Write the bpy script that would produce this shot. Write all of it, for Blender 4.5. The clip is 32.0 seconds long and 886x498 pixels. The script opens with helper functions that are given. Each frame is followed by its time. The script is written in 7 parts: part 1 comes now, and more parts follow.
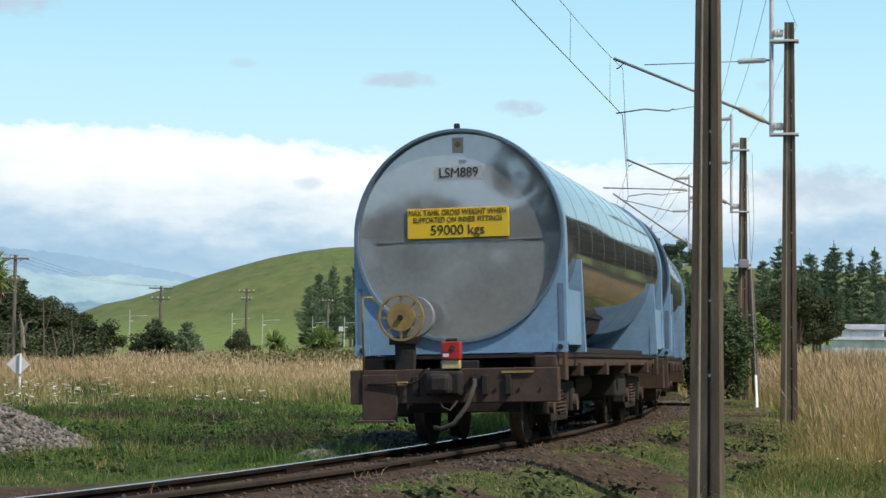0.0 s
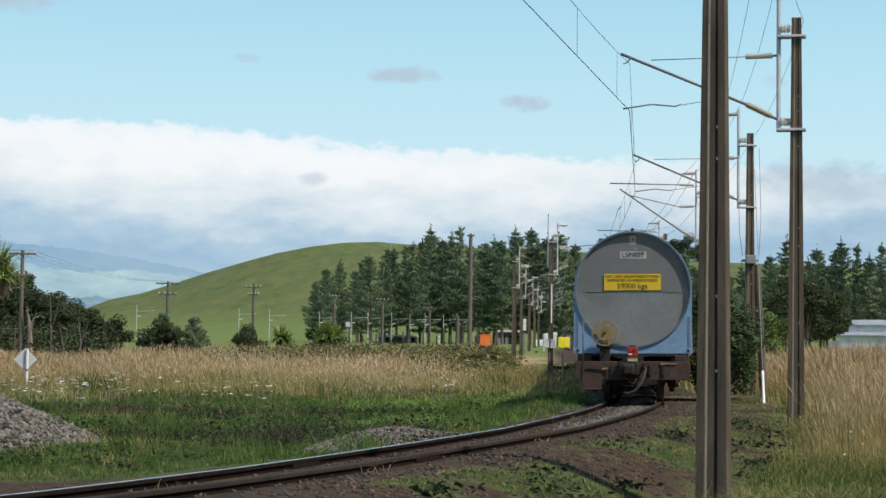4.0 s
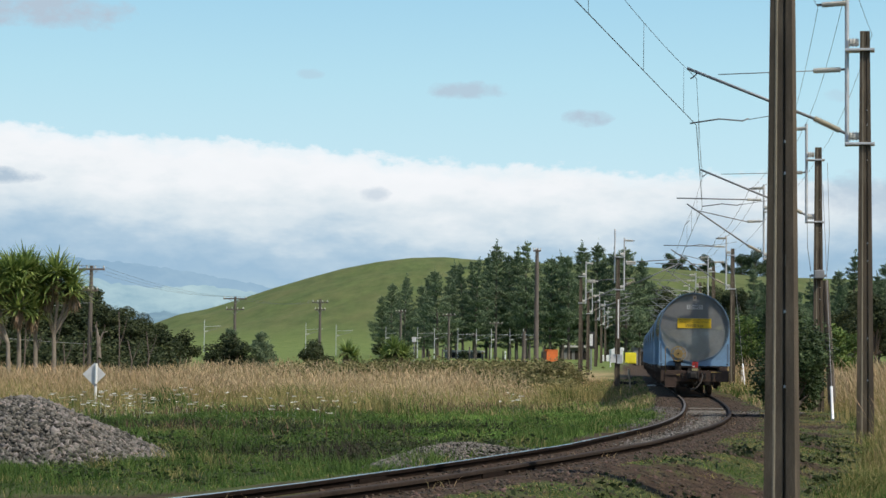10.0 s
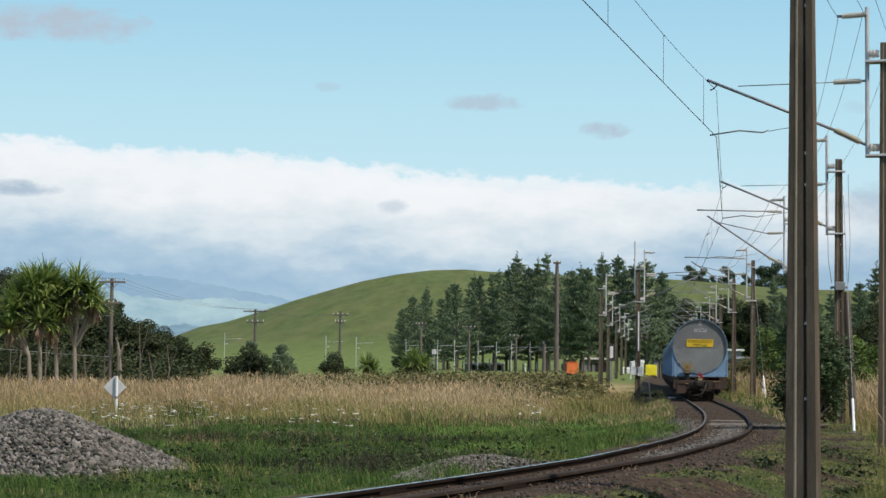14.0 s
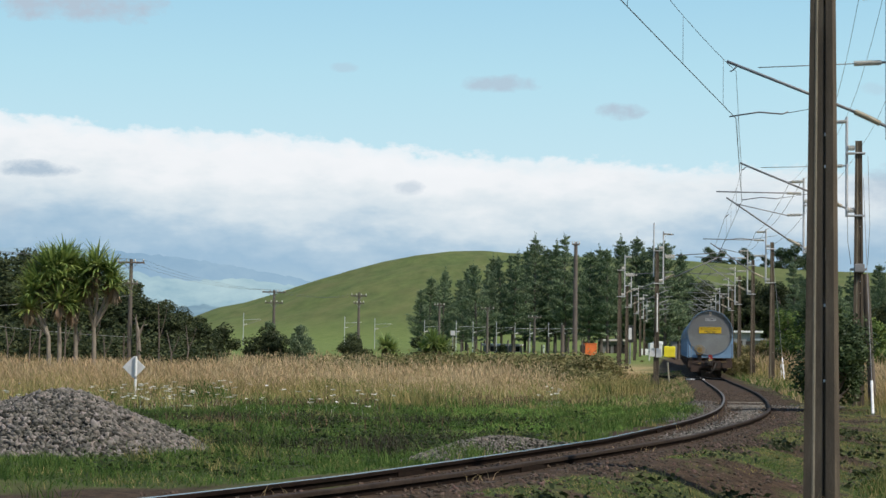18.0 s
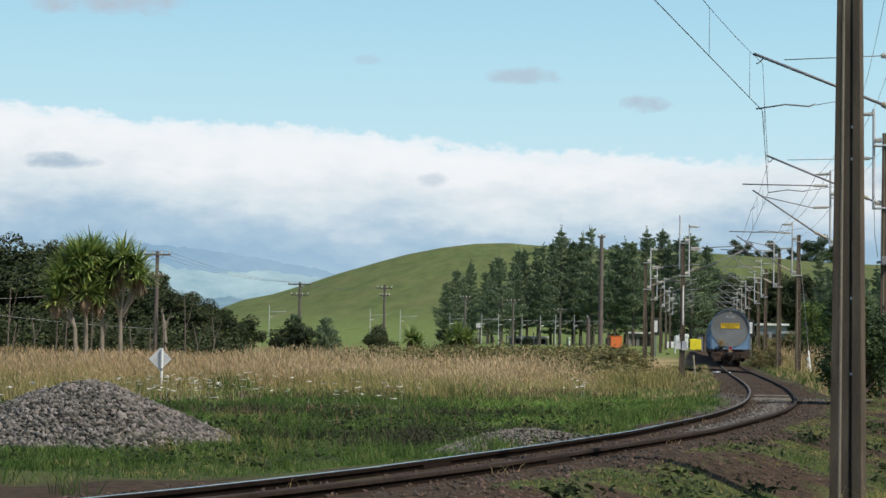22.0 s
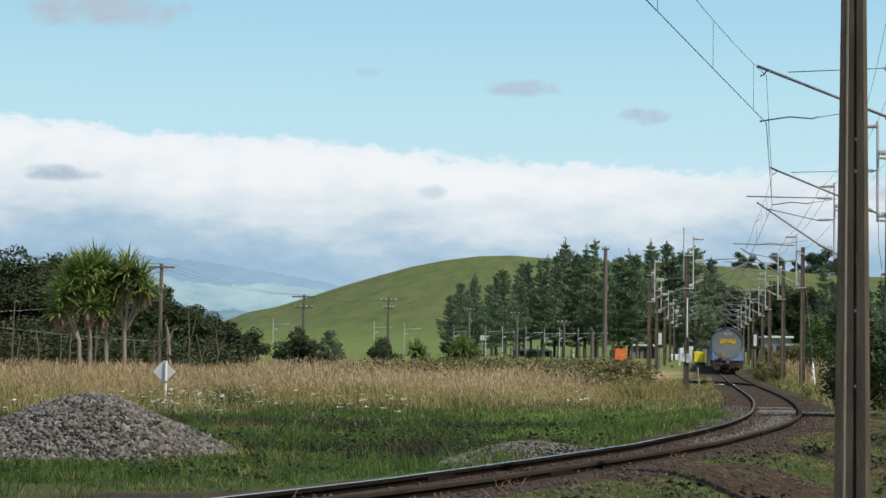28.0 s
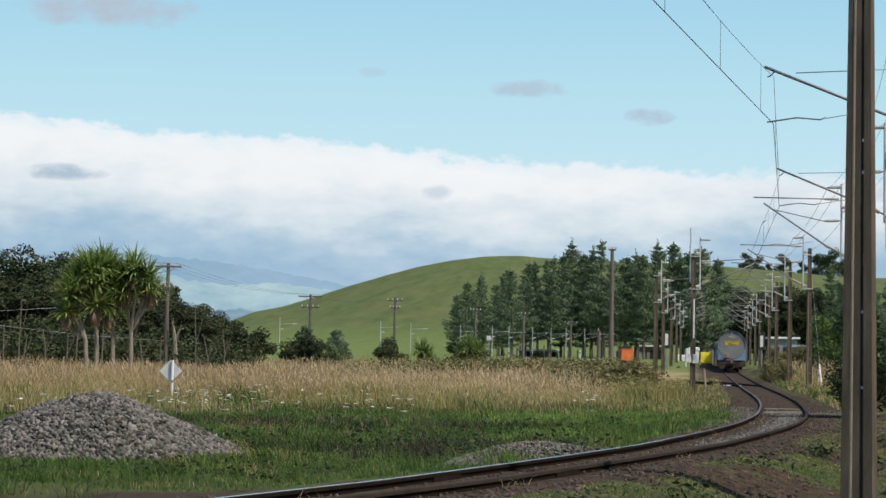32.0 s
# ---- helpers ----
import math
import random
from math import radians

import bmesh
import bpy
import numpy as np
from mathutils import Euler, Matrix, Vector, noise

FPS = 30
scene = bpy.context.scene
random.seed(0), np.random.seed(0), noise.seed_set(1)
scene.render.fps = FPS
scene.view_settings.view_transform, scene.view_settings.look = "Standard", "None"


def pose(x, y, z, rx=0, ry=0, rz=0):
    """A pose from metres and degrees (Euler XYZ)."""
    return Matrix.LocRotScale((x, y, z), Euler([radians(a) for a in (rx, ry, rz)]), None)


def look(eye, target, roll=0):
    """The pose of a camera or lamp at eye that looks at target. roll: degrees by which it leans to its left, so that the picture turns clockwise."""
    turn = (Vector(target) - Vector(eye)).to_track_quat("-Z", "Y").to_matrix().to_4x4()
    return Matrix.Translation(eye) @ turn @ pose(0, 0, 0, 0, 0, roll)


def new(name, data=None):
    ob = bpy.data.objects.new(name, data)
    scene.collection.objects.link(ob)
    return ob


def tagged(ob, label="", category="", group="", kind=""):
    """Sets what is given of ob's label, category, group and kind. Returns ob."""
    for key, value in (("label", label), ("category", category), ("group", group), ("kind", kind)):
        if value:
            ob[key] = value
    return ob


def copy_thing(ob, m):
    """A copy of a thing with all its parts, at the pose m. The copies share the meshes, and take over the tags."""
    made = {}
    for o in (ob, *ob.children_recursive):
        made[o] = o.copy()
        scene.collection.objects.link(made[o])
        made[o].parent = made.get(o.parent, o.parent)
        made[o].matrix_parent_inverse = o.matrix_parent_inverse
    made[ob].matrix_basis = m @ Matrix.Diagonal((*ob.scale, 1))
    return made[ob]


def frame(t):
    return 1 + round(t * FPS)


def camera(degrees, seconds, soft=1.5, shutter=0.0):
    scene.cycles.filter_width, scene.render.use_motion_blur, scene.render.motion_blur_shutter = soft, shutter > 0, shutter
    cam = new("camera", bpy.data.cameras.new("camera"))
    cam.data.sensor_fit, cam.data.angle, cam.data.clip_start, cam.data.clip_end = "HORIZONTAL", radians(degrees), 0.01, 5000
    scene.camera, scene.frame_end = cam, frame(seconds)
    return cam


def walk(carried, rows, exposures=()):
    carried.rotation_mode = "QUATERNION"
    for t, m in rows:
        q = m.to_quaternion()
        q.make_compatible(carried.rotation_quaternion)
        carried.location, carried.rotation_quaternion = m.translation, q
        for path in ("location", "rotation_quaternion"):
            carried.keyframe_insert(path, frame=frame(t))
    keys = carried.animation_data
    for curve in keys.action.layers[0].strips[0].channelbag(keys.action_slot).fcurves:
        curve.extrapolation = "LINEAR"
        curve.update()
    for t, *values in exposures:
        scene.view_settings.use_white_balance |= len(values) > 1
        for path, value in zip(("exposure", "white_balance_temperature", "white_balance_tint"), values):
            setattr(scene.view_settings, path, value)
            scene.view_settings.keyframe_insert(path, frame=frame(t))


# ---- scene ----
cam = camera(26.0, 32.0, soft=1.5)
# seconds, tilt, roll, yaw of a hand-held camera that stands still
PATH = [
   (0.0, 93.35, -0.65, -0.00), (0.5, 93.55, -0.74, 0.29), (1.0, 93.00, -0.80, 0.21),
   (1.5, 93.19, -0.64, 0.17), (2.0, 93.00, -0.72, 0.40), (2.5, 93.03, -0.77, 0.36),
   (3.0, 93.23, -0.99, 0.22), (3.5, 93.22, -0.73, 0.20), (5.5, 93.05, -0.63, 0.22),
   (6.0, 92.95, -0.64, 0.78), (6.5, 93.00, -0.68, 1.21), (7.0, 93.25, -0.74, 1.48),
   (7.5, 93.36, -0.82, 1.67), (8.0, 93.44, -0.96, 1.70), (8.5, 93.41, -0.92, 1.84),
   (9.0, 93.43, -0.99, 1.93), (9.5, 93.42, -0.93, 2.02), (10.0, 93.64, -0.75, 2.18),
   (10.5, 93.73, -0.80, 2.36), (11.0, 93.76, -0.77, 2.43), (11.5, 93.80, -0.85, 2.69),
   (12.0, 93.81, -0.80, 2.88), (12.5, 93.92, -0.69, 2.86), (13.0, 93.99, -0.80, 2.79),
   (13.5, 93.97, -0.85, 2.69), (14.0, 94.00, -0.70, 2.78), (14.5, 93.98, -0.88, 2.87),
   (16.5, 93.72, -1.06, 2.92), (17.0, 93.54, -0.94, 3.14), (17.5, 93.48, -0.91, 3.21),
   (18.0, 93.43, -0.85, 3.33), (18.5, 93.42, -0.85, 3.47), (19.0, 93.38, -0.76, 3.61),
   (19.5, 93.47, -0.81, 3.53), (20.0, 93.38, -0.91, 3.61), (20.5, 93.41, -0.83, 3.97),
   (21.0, 93.40, -0.81, 4.27), (21.5, 93.29, -0.98, 4.01), (22.0, 93.19, -0.95, 4.09),
   (22.5, 93.05, -1.05, 4.09), (23.0, 92.91, -1.01, 4.00), (23.5, 92.82, -1.05, 4.03),
   (24.0, 92.94, -1.07, 4.15), (24.5, 93.08, -1.04, 4.21), (25.0, 93.20, -1.08, 4.28),
   (25.5, 93.28, -1.21, 4.31), (27.5, 93.54, -1.16, 4.15), (28.0, 93.56, -0.93, 4.21),
   (28.5, 93.50, -0.98, 4.21), (29.0, 93.44, -1.04, 4.29), (29.5, 93.52, -0.97, 4.37),
   (30.0, 93.52, -0.91, 4.36), (30.5, 93.44, -0.97, 4.43), (31.0, 93.43, -0.95, 4.48),
   (31.5, 93.48, -1.06, 4.52), (32.0, 93.56, -1.09, 4.40),
]
walk(cam, [(t, pose(0.0, 0.0, 1.5, rx, ry, rz)) for t, rx, ry, rz in PATH], [(0.0, 0.20), (1.0, 0.06), (2.0, 0.0), (5.0, 0.02), (12.0, -0.02), (32.0, -0.04)])

# ---- sky and sun ----
SUN_AZ, SUN_EL = 125.0, 51.0        # degrees clockwise from the line of sight, and above the horizon
world = bpy.data.worlds.new("sky")
scene.world = world
world.use_nodes = True
wn = world.node_tree
wn.nodes.clear()
sky = wn.nodes.new("ShaderNodeTexSky")
sky.sky_type = "NISHITA"
sky.sun_disc = False
sky.sun_elevation = radians(SUN_EL)
sky.sun_rotation = radians(SUN_AZ)
sky.air_density, sky.dust_density, sky.ozone_density = 1.0, 0.6, 1.0
wbg = wn.nodes.new("ShaderNodeBackground")
wbg.inputs["Strength"].default_value = 0.15
wout = wn.nodes.new("ShaderNodeOutputWorld")
wn.links.new(sky.outputs[0], wbg.inputs[0])
wn.links.new(wbg.outputs[0], wout.inputs[0])

sun_data = bpy.data.lights.new("sun", "SUN")
sun_data.energy, sun_data.angle, sun_data.color = 4.4, radians(0.8), (1.0, 0.92, 0.80)
sun = new("sun", sun_data)
sun_way = Vector((math.sin(radians(SUN_AZ)) * math.cos(radians(SUN_EL)), math.cos(radians(SUN_AZ)) * math.cos(radians(SUN_EL)), math.sin(radians(SUN_EL))))
sun.matrix_world = look(sun_way * 100, (0, 0, 0))

# ---- materials ----
def mat(name, dark, light, scale=6.0, rough=0.8, metal=0.0, bump=0.2, fine=40.0, island=0.0, single=0.0, stain=None, stain_scale=0.6,
        stain_amount=0.5, stretch=(1, 1, 1), spec=0.4, thin=0.0):
    """A worn surface: two sizes of grain between two colours, stains, relief. island and single: how far pieces and objects differ."""
    m = bpy.data.materials.new(name)
    m.use_nodes = True
    nt = m.node_tree
    b = nt.nodes["Principled BSDF"]
    link = nt.links.new

    def node(kind, **values):
        n = nt.nodes.new(kind)
        for k, v in values.items():
            n.inputs[k].default_value = v
        return n

    tc = nt.nodes.new("ShaderNodeTexCoord")
    mp = nt.nodes.new("ShaderNodeMapping")
    mp.inputs["Scale"].default_value = stretch
    link(tc.outputs["Object"], mp.inputs["Vector"])
    n1 = node("ShaderNodeTexNoise", Scale=scale, Detail=5.0, Roughness=0.6)
    n2 = node("ShaderNodeTexNoise", Scale=fine, Detail=3.0, Roughness=0.7)
    for n in (n1, n2):
        link(mp.outputs[0], n.inputs["Vector"])
    mixn = node("ShaderNodeMath")
    mixn.operation = "MULTIPLY_ADD"
    mixn.inputs[1].default_value = 0.45
    link(n2.outputs["Fac"], mixn.inputs[0])
    half = node("ShaderNodeMath")
    half.operation = "MULTIPLY"
    half.inputs[1].default_value = 0.6
    link(n1.outputs["Fac"], half.inputs[0])
    link(half.outputs[0], mixn.inputs[2])
    ramp = nt.nodes.new("ShaderNodeValToRGB")
    ramp.color_ramp.elements[0].position, ramp.color_ramp.elements[1].position = 0.36, 0.70
    ramp.color_ramp.elements[0].color, ramp.color_ramp.elements[1].color = (*dark, 1), (*light, 1)
    link(mixn.outputs[0], ramp.inputs[0])
    colour = ramp.outputs[0]
    if stain:
        n3 = node("ShaderNodeTexNoise", Scale=stain_scale, Detail=6.0, Roughness=0.65)
        link(mp.outputs[0], n3.inputs["Vector"])
        r3 = nt.nodes.new("ShaderNodeValToRGB")
        r3.color_ramp.elements[0].position, r3.color_ramp.elements[1].position = 0.48, 0.66
        r3.color_ramp.elements[1].color = (stain_amount,) * 3 + (1,)
        link(n3.outputs["Fac"], r3.inputs[0])
        mx = nt.nodes.new("ShaderNodeMix")
        mx.data_type = "RGBA"
        mx.inputs["B"].default_value = (*stain, 1)
        link(r3.outputs[0], mx.inputs["Factor"])
        link(colour, mx.inputs["A"])
        colour = mx.outputs["Result"]
    for amount, source in ((island, "ShaderNodeNewGeometry"), (single, "ShaderNodeObjectInfo")):
        if amount:
            g = nt.nodes.new(source)
            mr = node("ShaderNodeMapRange")
            mr.inputs["To Min"].default_value, mr.inputs["To Max"].default_value = 1 - amount, 1 + amount
            link(g.outputs["Random Per Island" if island and source == "ShaderNodeNewGeometry" else "Random"], mr.inputs["Value"])
            hs = nt.nodes.new("ShaderNodeHueSaturation")
            link(mr.outputs[0], hs.inputs["Value"])
            mh = node("ShaderNodeMapRange")
            mh.inputs["To Min"].default_value, mh.inputs["To Max"].default_value = 0.5 + amount * 0.06, 0.5 - amount * 0.06
            link(g.outputs["Random Per Island" if island and source == "ShaderNodeNewGeometry" else "Random"], mh.inputs["Value"])
            link(mh.outputs[0], hs.inputs["Hue"])
            link(colour, hs.inputs["Color"])
            colour = hs.outputs[0]
    link(colour, b.inputs["Base Color"])
    b.inputs["Metallic"].default_value = metal
    b.inputs["Specular IOR Level"].default_value = spec
    rr = node("ShaderNodeMapRange")
    rr.inputs["To Min"].default_value, rr.inputs["To Max"].default_value = max(rough - 0.1, 0.02), min(rough + 0.1, 1)
    link(n1.outputs["Fac"], rr.inputs["Value"])
    link(rr.outputs[0], b.inputs["Roughness"])
    if bump:
        bp = node("ShaderNodeBump", Strength=bump, Distance=0.02)
        link(mixn.outputs[0], bp.inputs["Height"])
        link(bp.outputs[0], b.inputs["Normal"])
    if thin:
        tr = nt.nodes.new("ShaderNodeBsdfTranslucent")
        link(colour, tr.inputs["Color"])
        ms = node("ShaderNodeMixShader", Fac=thin)
        link(b.outputs[0], ms.inputs[1])
        link(tr.outputs[0], ms.inputs[2])
        link(ms.outputs[0], nt.nodes["Material Output"].inputs["Surface"])
    return m


M = {}
M["steel"] = mat("stainless steel", (0.25, 0.262, 0.272), (0.33, 0.34, 0.345), 3, -0.03, 0.82, 0.004, 30, stain=(0.46, 0.47, 0.47), stain_scale=1.2, stain_amount=0.3)
M["steel_dull"] = mat("dulled stainless steel", (0.40, 0.41, 0.415), (0.56, 0.57, 0.57), 1.6, 0.16, 0.66, 0.0, 11, stain=(0.36, 0.355, 0.34), stain_scale=0.5, stain_amount=0.22)
M["steel_end"] = mat("brushed stainless end plate", (0.43, 0.445, 0.455), (0.53, 0.54, 0.545), 2.4, -0.04, 0.64, 0.006, 9, stain=(0.38, 0.38, 0.375), stain_scale=0.6, stain_amount=0.22)
M["brown_print"] = mat("brown faded lettering", (0.10, 0.065, 0.012), (0.15, 0.10, 0.02), 8, 0.6, 0, 0)
M["blue"] = mat("pale blue paint", (0.155, 0.275, 0.42), (0.215, 0.355, 0.515), 4, 0.45, 0, 0.05, 30, stain=(0.14, 0.18, 0.22), stain_scale=1.5, stain_amount=0.35)
M["slate"] = mat("slate-blue worn paint", (0.085, 0.125, 0.165), (0.15, 0.20, 0.25), 5, 0.5, 0, 0.05)
# darker copy of the blue paint: shade put into colour for slots and rim
M["dark_blue"] = mat("shadowed blue band", (0.09, 0.14, 0.21), (0.13, 0.19, 0.27), 4, 0.5, 0, 0.05)
M["rust"] = mat("brown rusty steel", (0.032, 0.021, 0.016), (0.074, 0.045, 0.032), 5, 0.8, 0, 0.3, 45, stain=(0.115, 0.075, 0.052), stain_scale=2.0, stain_amount=0.45)
M["grime"] = mat("black brake dust on steel", (0.009, 0.008, 0.0075), (0.030, 0.025, 0.021), 7, 0.75, 0, 0.3)
M["tread"] = mat("polished wheel tread", (0.07, 0.065, 0.06), (0.16, 0.15, 0.14), 9, 0.4, 0.8, 0.02)
M["mustard"] = mat("mustard paint", (0.20, 0.135, 0.040), (0.36, 0.25, 0.085), 6, 0.6, 0, 0.2, stain=(0.11, 0.08, 0.05), stain_scale=5, stain_amount=0.6)
M["cream"] = mat("cream stained paint", (0.38, 0.29, 0.12), (0.62, 0.50, 0.26), 9, 0.6, 0, 0.1)
M["sign_yellow"] = mat("yellow sign", (0.66, 0.43, 0.018), (0.74, 0.50, 0.028), 3, 0.5, 0, 0.0)
M["black"] = mat("black lettering", (0.02, 0.02, 0.018), (0.035, 0.033, 0.03), 8, 0.6, 0, 0)
M["white"] = mat("white paint", (0.62, 0.62, 0.60), (0.82, 0.82, 0.80), 3, 0.55, 0, 0.05, stain=(0.42, 0.40, 0.36), stain_scale=1.4, stain_amount=0.4)
M["faded"] = mat("faded orange print", (0.40, 0.32, 0.27), (0.48, 0.39, 0.33), 8, 0.6, 0, 0)
M["plate"] = mat("pale plate", (0.36, 0.37, 0.37), (0.44, 0.45, 0.45), 8, 0.5, 0, 0)
M["red"] = mat("red plastic lens", (0.27, 0.016, 0.014), (0.42, 0.035, 0.028), 8, 0.35, 0, 0.05)
M["orange"] = mat("orange paint", (0.62, 0.13, 0.03), (0.80, 0.20, 0.05), 2, 0.6, 0, 0.05)
M["yellow"] = mat("bright yellow plastic", (0.85, 0.70, 0.02), (0.95, 0.80, 0.05), 2, 0.5, 0, 0.02)
M["rubber"] = mat("grey rubber hose", (0.035, 0.032, 0.03), (0.075, 0.07, 0.065), 9, 0.9, 0, 0.1, spec=0.1)
M["rail"] = mat("dark rail web", (0.008, 0.0055, 0.0045), (0.023, 0.0155, 0.0115), 6, 0.88, 0, 0.3, spec=0.1)
M["rail_head"] = mat("polished running edge", (0.34, 0.33, 0.32), (0.52, 0.51, 0.50), 5, 0.22, 1.0, 0.01, stretch=(0.4, 0.4, 0.4))
M["rail_worn"] = mat("brown worn rail head", (0.018, 0.0130, 0.010), (0.052, 0.038, 0.029), 5, 0.8, 0.0, 0.05, stretch=(0.4, 0.4, 0.4), spec=0.15)
# Left head beyond 30 m: missing sky reflection put into a browner, rougher metal.
M["rail_dull"] = mat("running edge with sky sheen taken out", (0.07, 0.055, 0.042), (0.16, 0.135, 0.11), 5, 0.6, 0.3, 0.02, stretch=(0.4, 0.4, 0.4))
M["clod"] = mat("brown clods and litter", (0.022, 0.016, 0.011), (0.115, 0.086, 0.062), 5, 0.95, 0, 0.3, 30, island=0.7)
M["sleeper"] = mat("weathered timber", (0.026, 0.019, 0.015), (0.078, 0.060, 0.047), 4, 0.9, 0, 0.6, 40, stretch=(1, 8, 8), single=0.3)
M["ballast"] = mat("grey ballast stone", (0.028, 0.020, 0.014), (0.115, 0.084, 0.058), 5, 0.9, 0, 0.4, 30, island=0.45)
M["heap_stone"] = mat("crushed grey stone", (0.052, 0.050, 0.045), (0.185, 0.174, 0.150), 6, 0.9, 0, 0.4, 30, stain=(0.17, 0.142, 0.100), stain_scale=9.0, stain_amount=0.5, island=0.85)
M["concrete"] = mat("brown weathered concrete", (0.054, 0.042, 0.029), (0.130, 0.102, 0.072), 2.2, 0.95, 0, 0.35, 60, stain=(0.17, 0.14, 0.10), stain_scale=1.1, stain_amount=0.55, stretch=(3, 3, 0.6))
# paler tone for the channel's edge, used on the mast plate too
M["concrete_lip"] = mat("pale concrete", (0.16, 0.142, 0.105), (0.26, 0.232, 0.175), 5, 0.95, 0, 0.3, stretch=(3, 3, 0.8))
M["timber_pole"] = mat("weathered brown pole", (0.07, 0.06, 0.05), (0.17, 0.145, 0.12), 3, 0.9, 0, 0.4, 40, stretch=(5, 5, 0.4), single=0.2)
M["pale_board"] = mat("pale weathered boards", (0.17, 0.15, 0.122), (0.27, 0.245, 0.205), 4, 0.9, 0, 0.3, 30, stretch=(1, 6, 6))
M["galv"] = mat("galvanised steel", (0.46, 0.47, 0.48), (0.64, 0.65, 0.66), 4, 0.55, 0.2, 0.05)
M["galv_dark"] = mat("weathered grey tube", (0.17, 0.175, 0.18), (0.29, 0.295, 0.30), 4, 0.6, 0.2, 0.05)
M["porcelain"] = mat("grey ribbed insulator", (0.48, 0.46, 0.41), (0.62, 0.60, 0.54), 6, 0.35, 0, 0.05)
M["insul_tan"] = mat("tan ribbed insulator", (0.30, 0.265, 0.185), (0.42, 0.375, 0.27), 6, 0.35, 0, 0.05)
M["wire"] = mat("dark copper wire", (0.09, 0.095, 0.10), (0.14, 0.145, 0.15), 6, 0.6, 0.3, 0)
M["roof_grey"] = mat("grey corrugated roof", (0.24, 0.27, 0.30), (0.34, 0.37, 0.40), 1.2, 0.6, 0.1, 0.1, stain=(0.20, 0.17, 0.15), stain_scale=0.8, stain_amount=0.5)
M["shed_wall"] = mat("white shed cladding", (0.60, 0.61, 0.60), (0.78, 0.78, 0.76), 1.0, 0.7, 0, 0.1, stain=(0.34, 0.26, 0.20), stain_scale=0.5, stain_amount=0.5, stretch=(2, 2, 0.4))
M["bark"] = mat("grey-brown bark", (0.07, 0.055, 0.045), (0.18, 0.15, 0.125), 3, 0.95, 0, 0.6, 30, stretch=(4, 4, 0.7))
M["pale_bark"] = mat("pale trunk bark", (0.15, 0.128, 0.103), (0.29, 0.25, 0.20), 3, 0.95, 0, 0.5, 30, stretch=(4, 4, 0.7))
M["pine"] = mat("pine needles", (0.052, 0.086, 0.046), (0.185, 0.252, 0.130), 0.9, 0.65, 0, 0, 6, island=0.55, single=0.18, thin=0.07, spec=0.3)
M["dark_leaf"] = mat("dark evergreen leaves", (0.020, 0.031, 0.013), (0.064, 0.082, 0.032), 0.8, 0.7, 0, 0, 6, island=0.55, single=0.25, thin=0.15, spec=0.2)
M["bush_leaf"] = mat("dark green bush leaves", (0.026, 0.048, 0.018), (0.070, 0.110, 0.040), 1.5, 0.6, 0, 0, 8, island=0.4, thin=0.15, spec=0.3)
M["bright_leaf"] = mat("fresh green leaves", (0.06, 0.105, 0.025), (0.14, 0.21, 0.055), 0.8, 0.7, 0, 0, 6, island=0.45, single=0.2, thin=0.2, spec=0.2)
M["olive_leaf"] = mat("olive bramble leaves", (0.120, 0.128, 0.048), (0.29, 0.25, 0.115), 0.25, 0.8, 0, 0, 4, island=0.55, single=0.2, thin=0.3, spec=0.2)
M["sword_leaf"] = mat("yellow-green sword leaves", (0.10, 0.165, 0.040), (0.31, 0.40, 0.125), 1.2, 0.5, 0, 0, 8, island=0.45, thin=0.32, spec=0.35)
M["dead_leaf"] = mat("hanging dead leaves", (0.15, 0.11, 0.07), (0.30, 0.23, 0.155), 1.5, 0.9, 0, 0, 8, island=0.4, thin=0.15)
M["tan_grass"] = mat("dry seeding grass", (0.30, 0.220, 0.115), (0.57, 0.440, 0.250), 0.35, 0.85, 0, 0, 2.5, island=0.35, thin=0.4, spec=0.15)
M["straw_grass"] = mat("bleached straw-coloured grass", (0.37, 0.285, 0.165), (0.69, 0.545, 0.335), 0.35, 0.85, 0, 0, 2.5, island=0.3, thin=0.4, spec=0.15)
M["mix_grass"] = mat("half-dry grass", (0.20, 0.190, 0.065), (0.43, 0.365, 0.155), 0.35, 0.85, 0, 0, 2.5, island=0.4, thin=0.4, spec=0.15)
M["green_grass"] = mat("green grass", (0.043, 0.089, 0.019), (0.128, 0.208, 0.054), 0.22, 0.8, 0, 0, 1.6, island=0.5, thin=0.4, spec=0.15)
M["bright_grass"] = mat("bright green grass", (0.112, 0.216, 0.044), (0.260, 0.410, 0.100), 0.3, 0.8, 0, 0, 2.0, island=0.45, thin=0.4, spec=0.15)
M["flower"] = mat("white flower heads", (0.62, 0.62, 0.54), (0.80, 0.80, 0.74), 4, 0.8, 0, 0, thin=0.2)
M["sorrel"] = mat("dark sorrel stems", (0.030, 0.030, 0.020), (0.085, 0.075, 0.055), 0.6, 0.9, 0, 0, 3, island=0.4, thin=0.2, spec=0.1)
M["dry_weed"] = mat("brown dry weed", (0.07, 0.05, 0.03), (0.16, 0.11, 0.06), 4, 0.9, 0, 0, island=0.4)


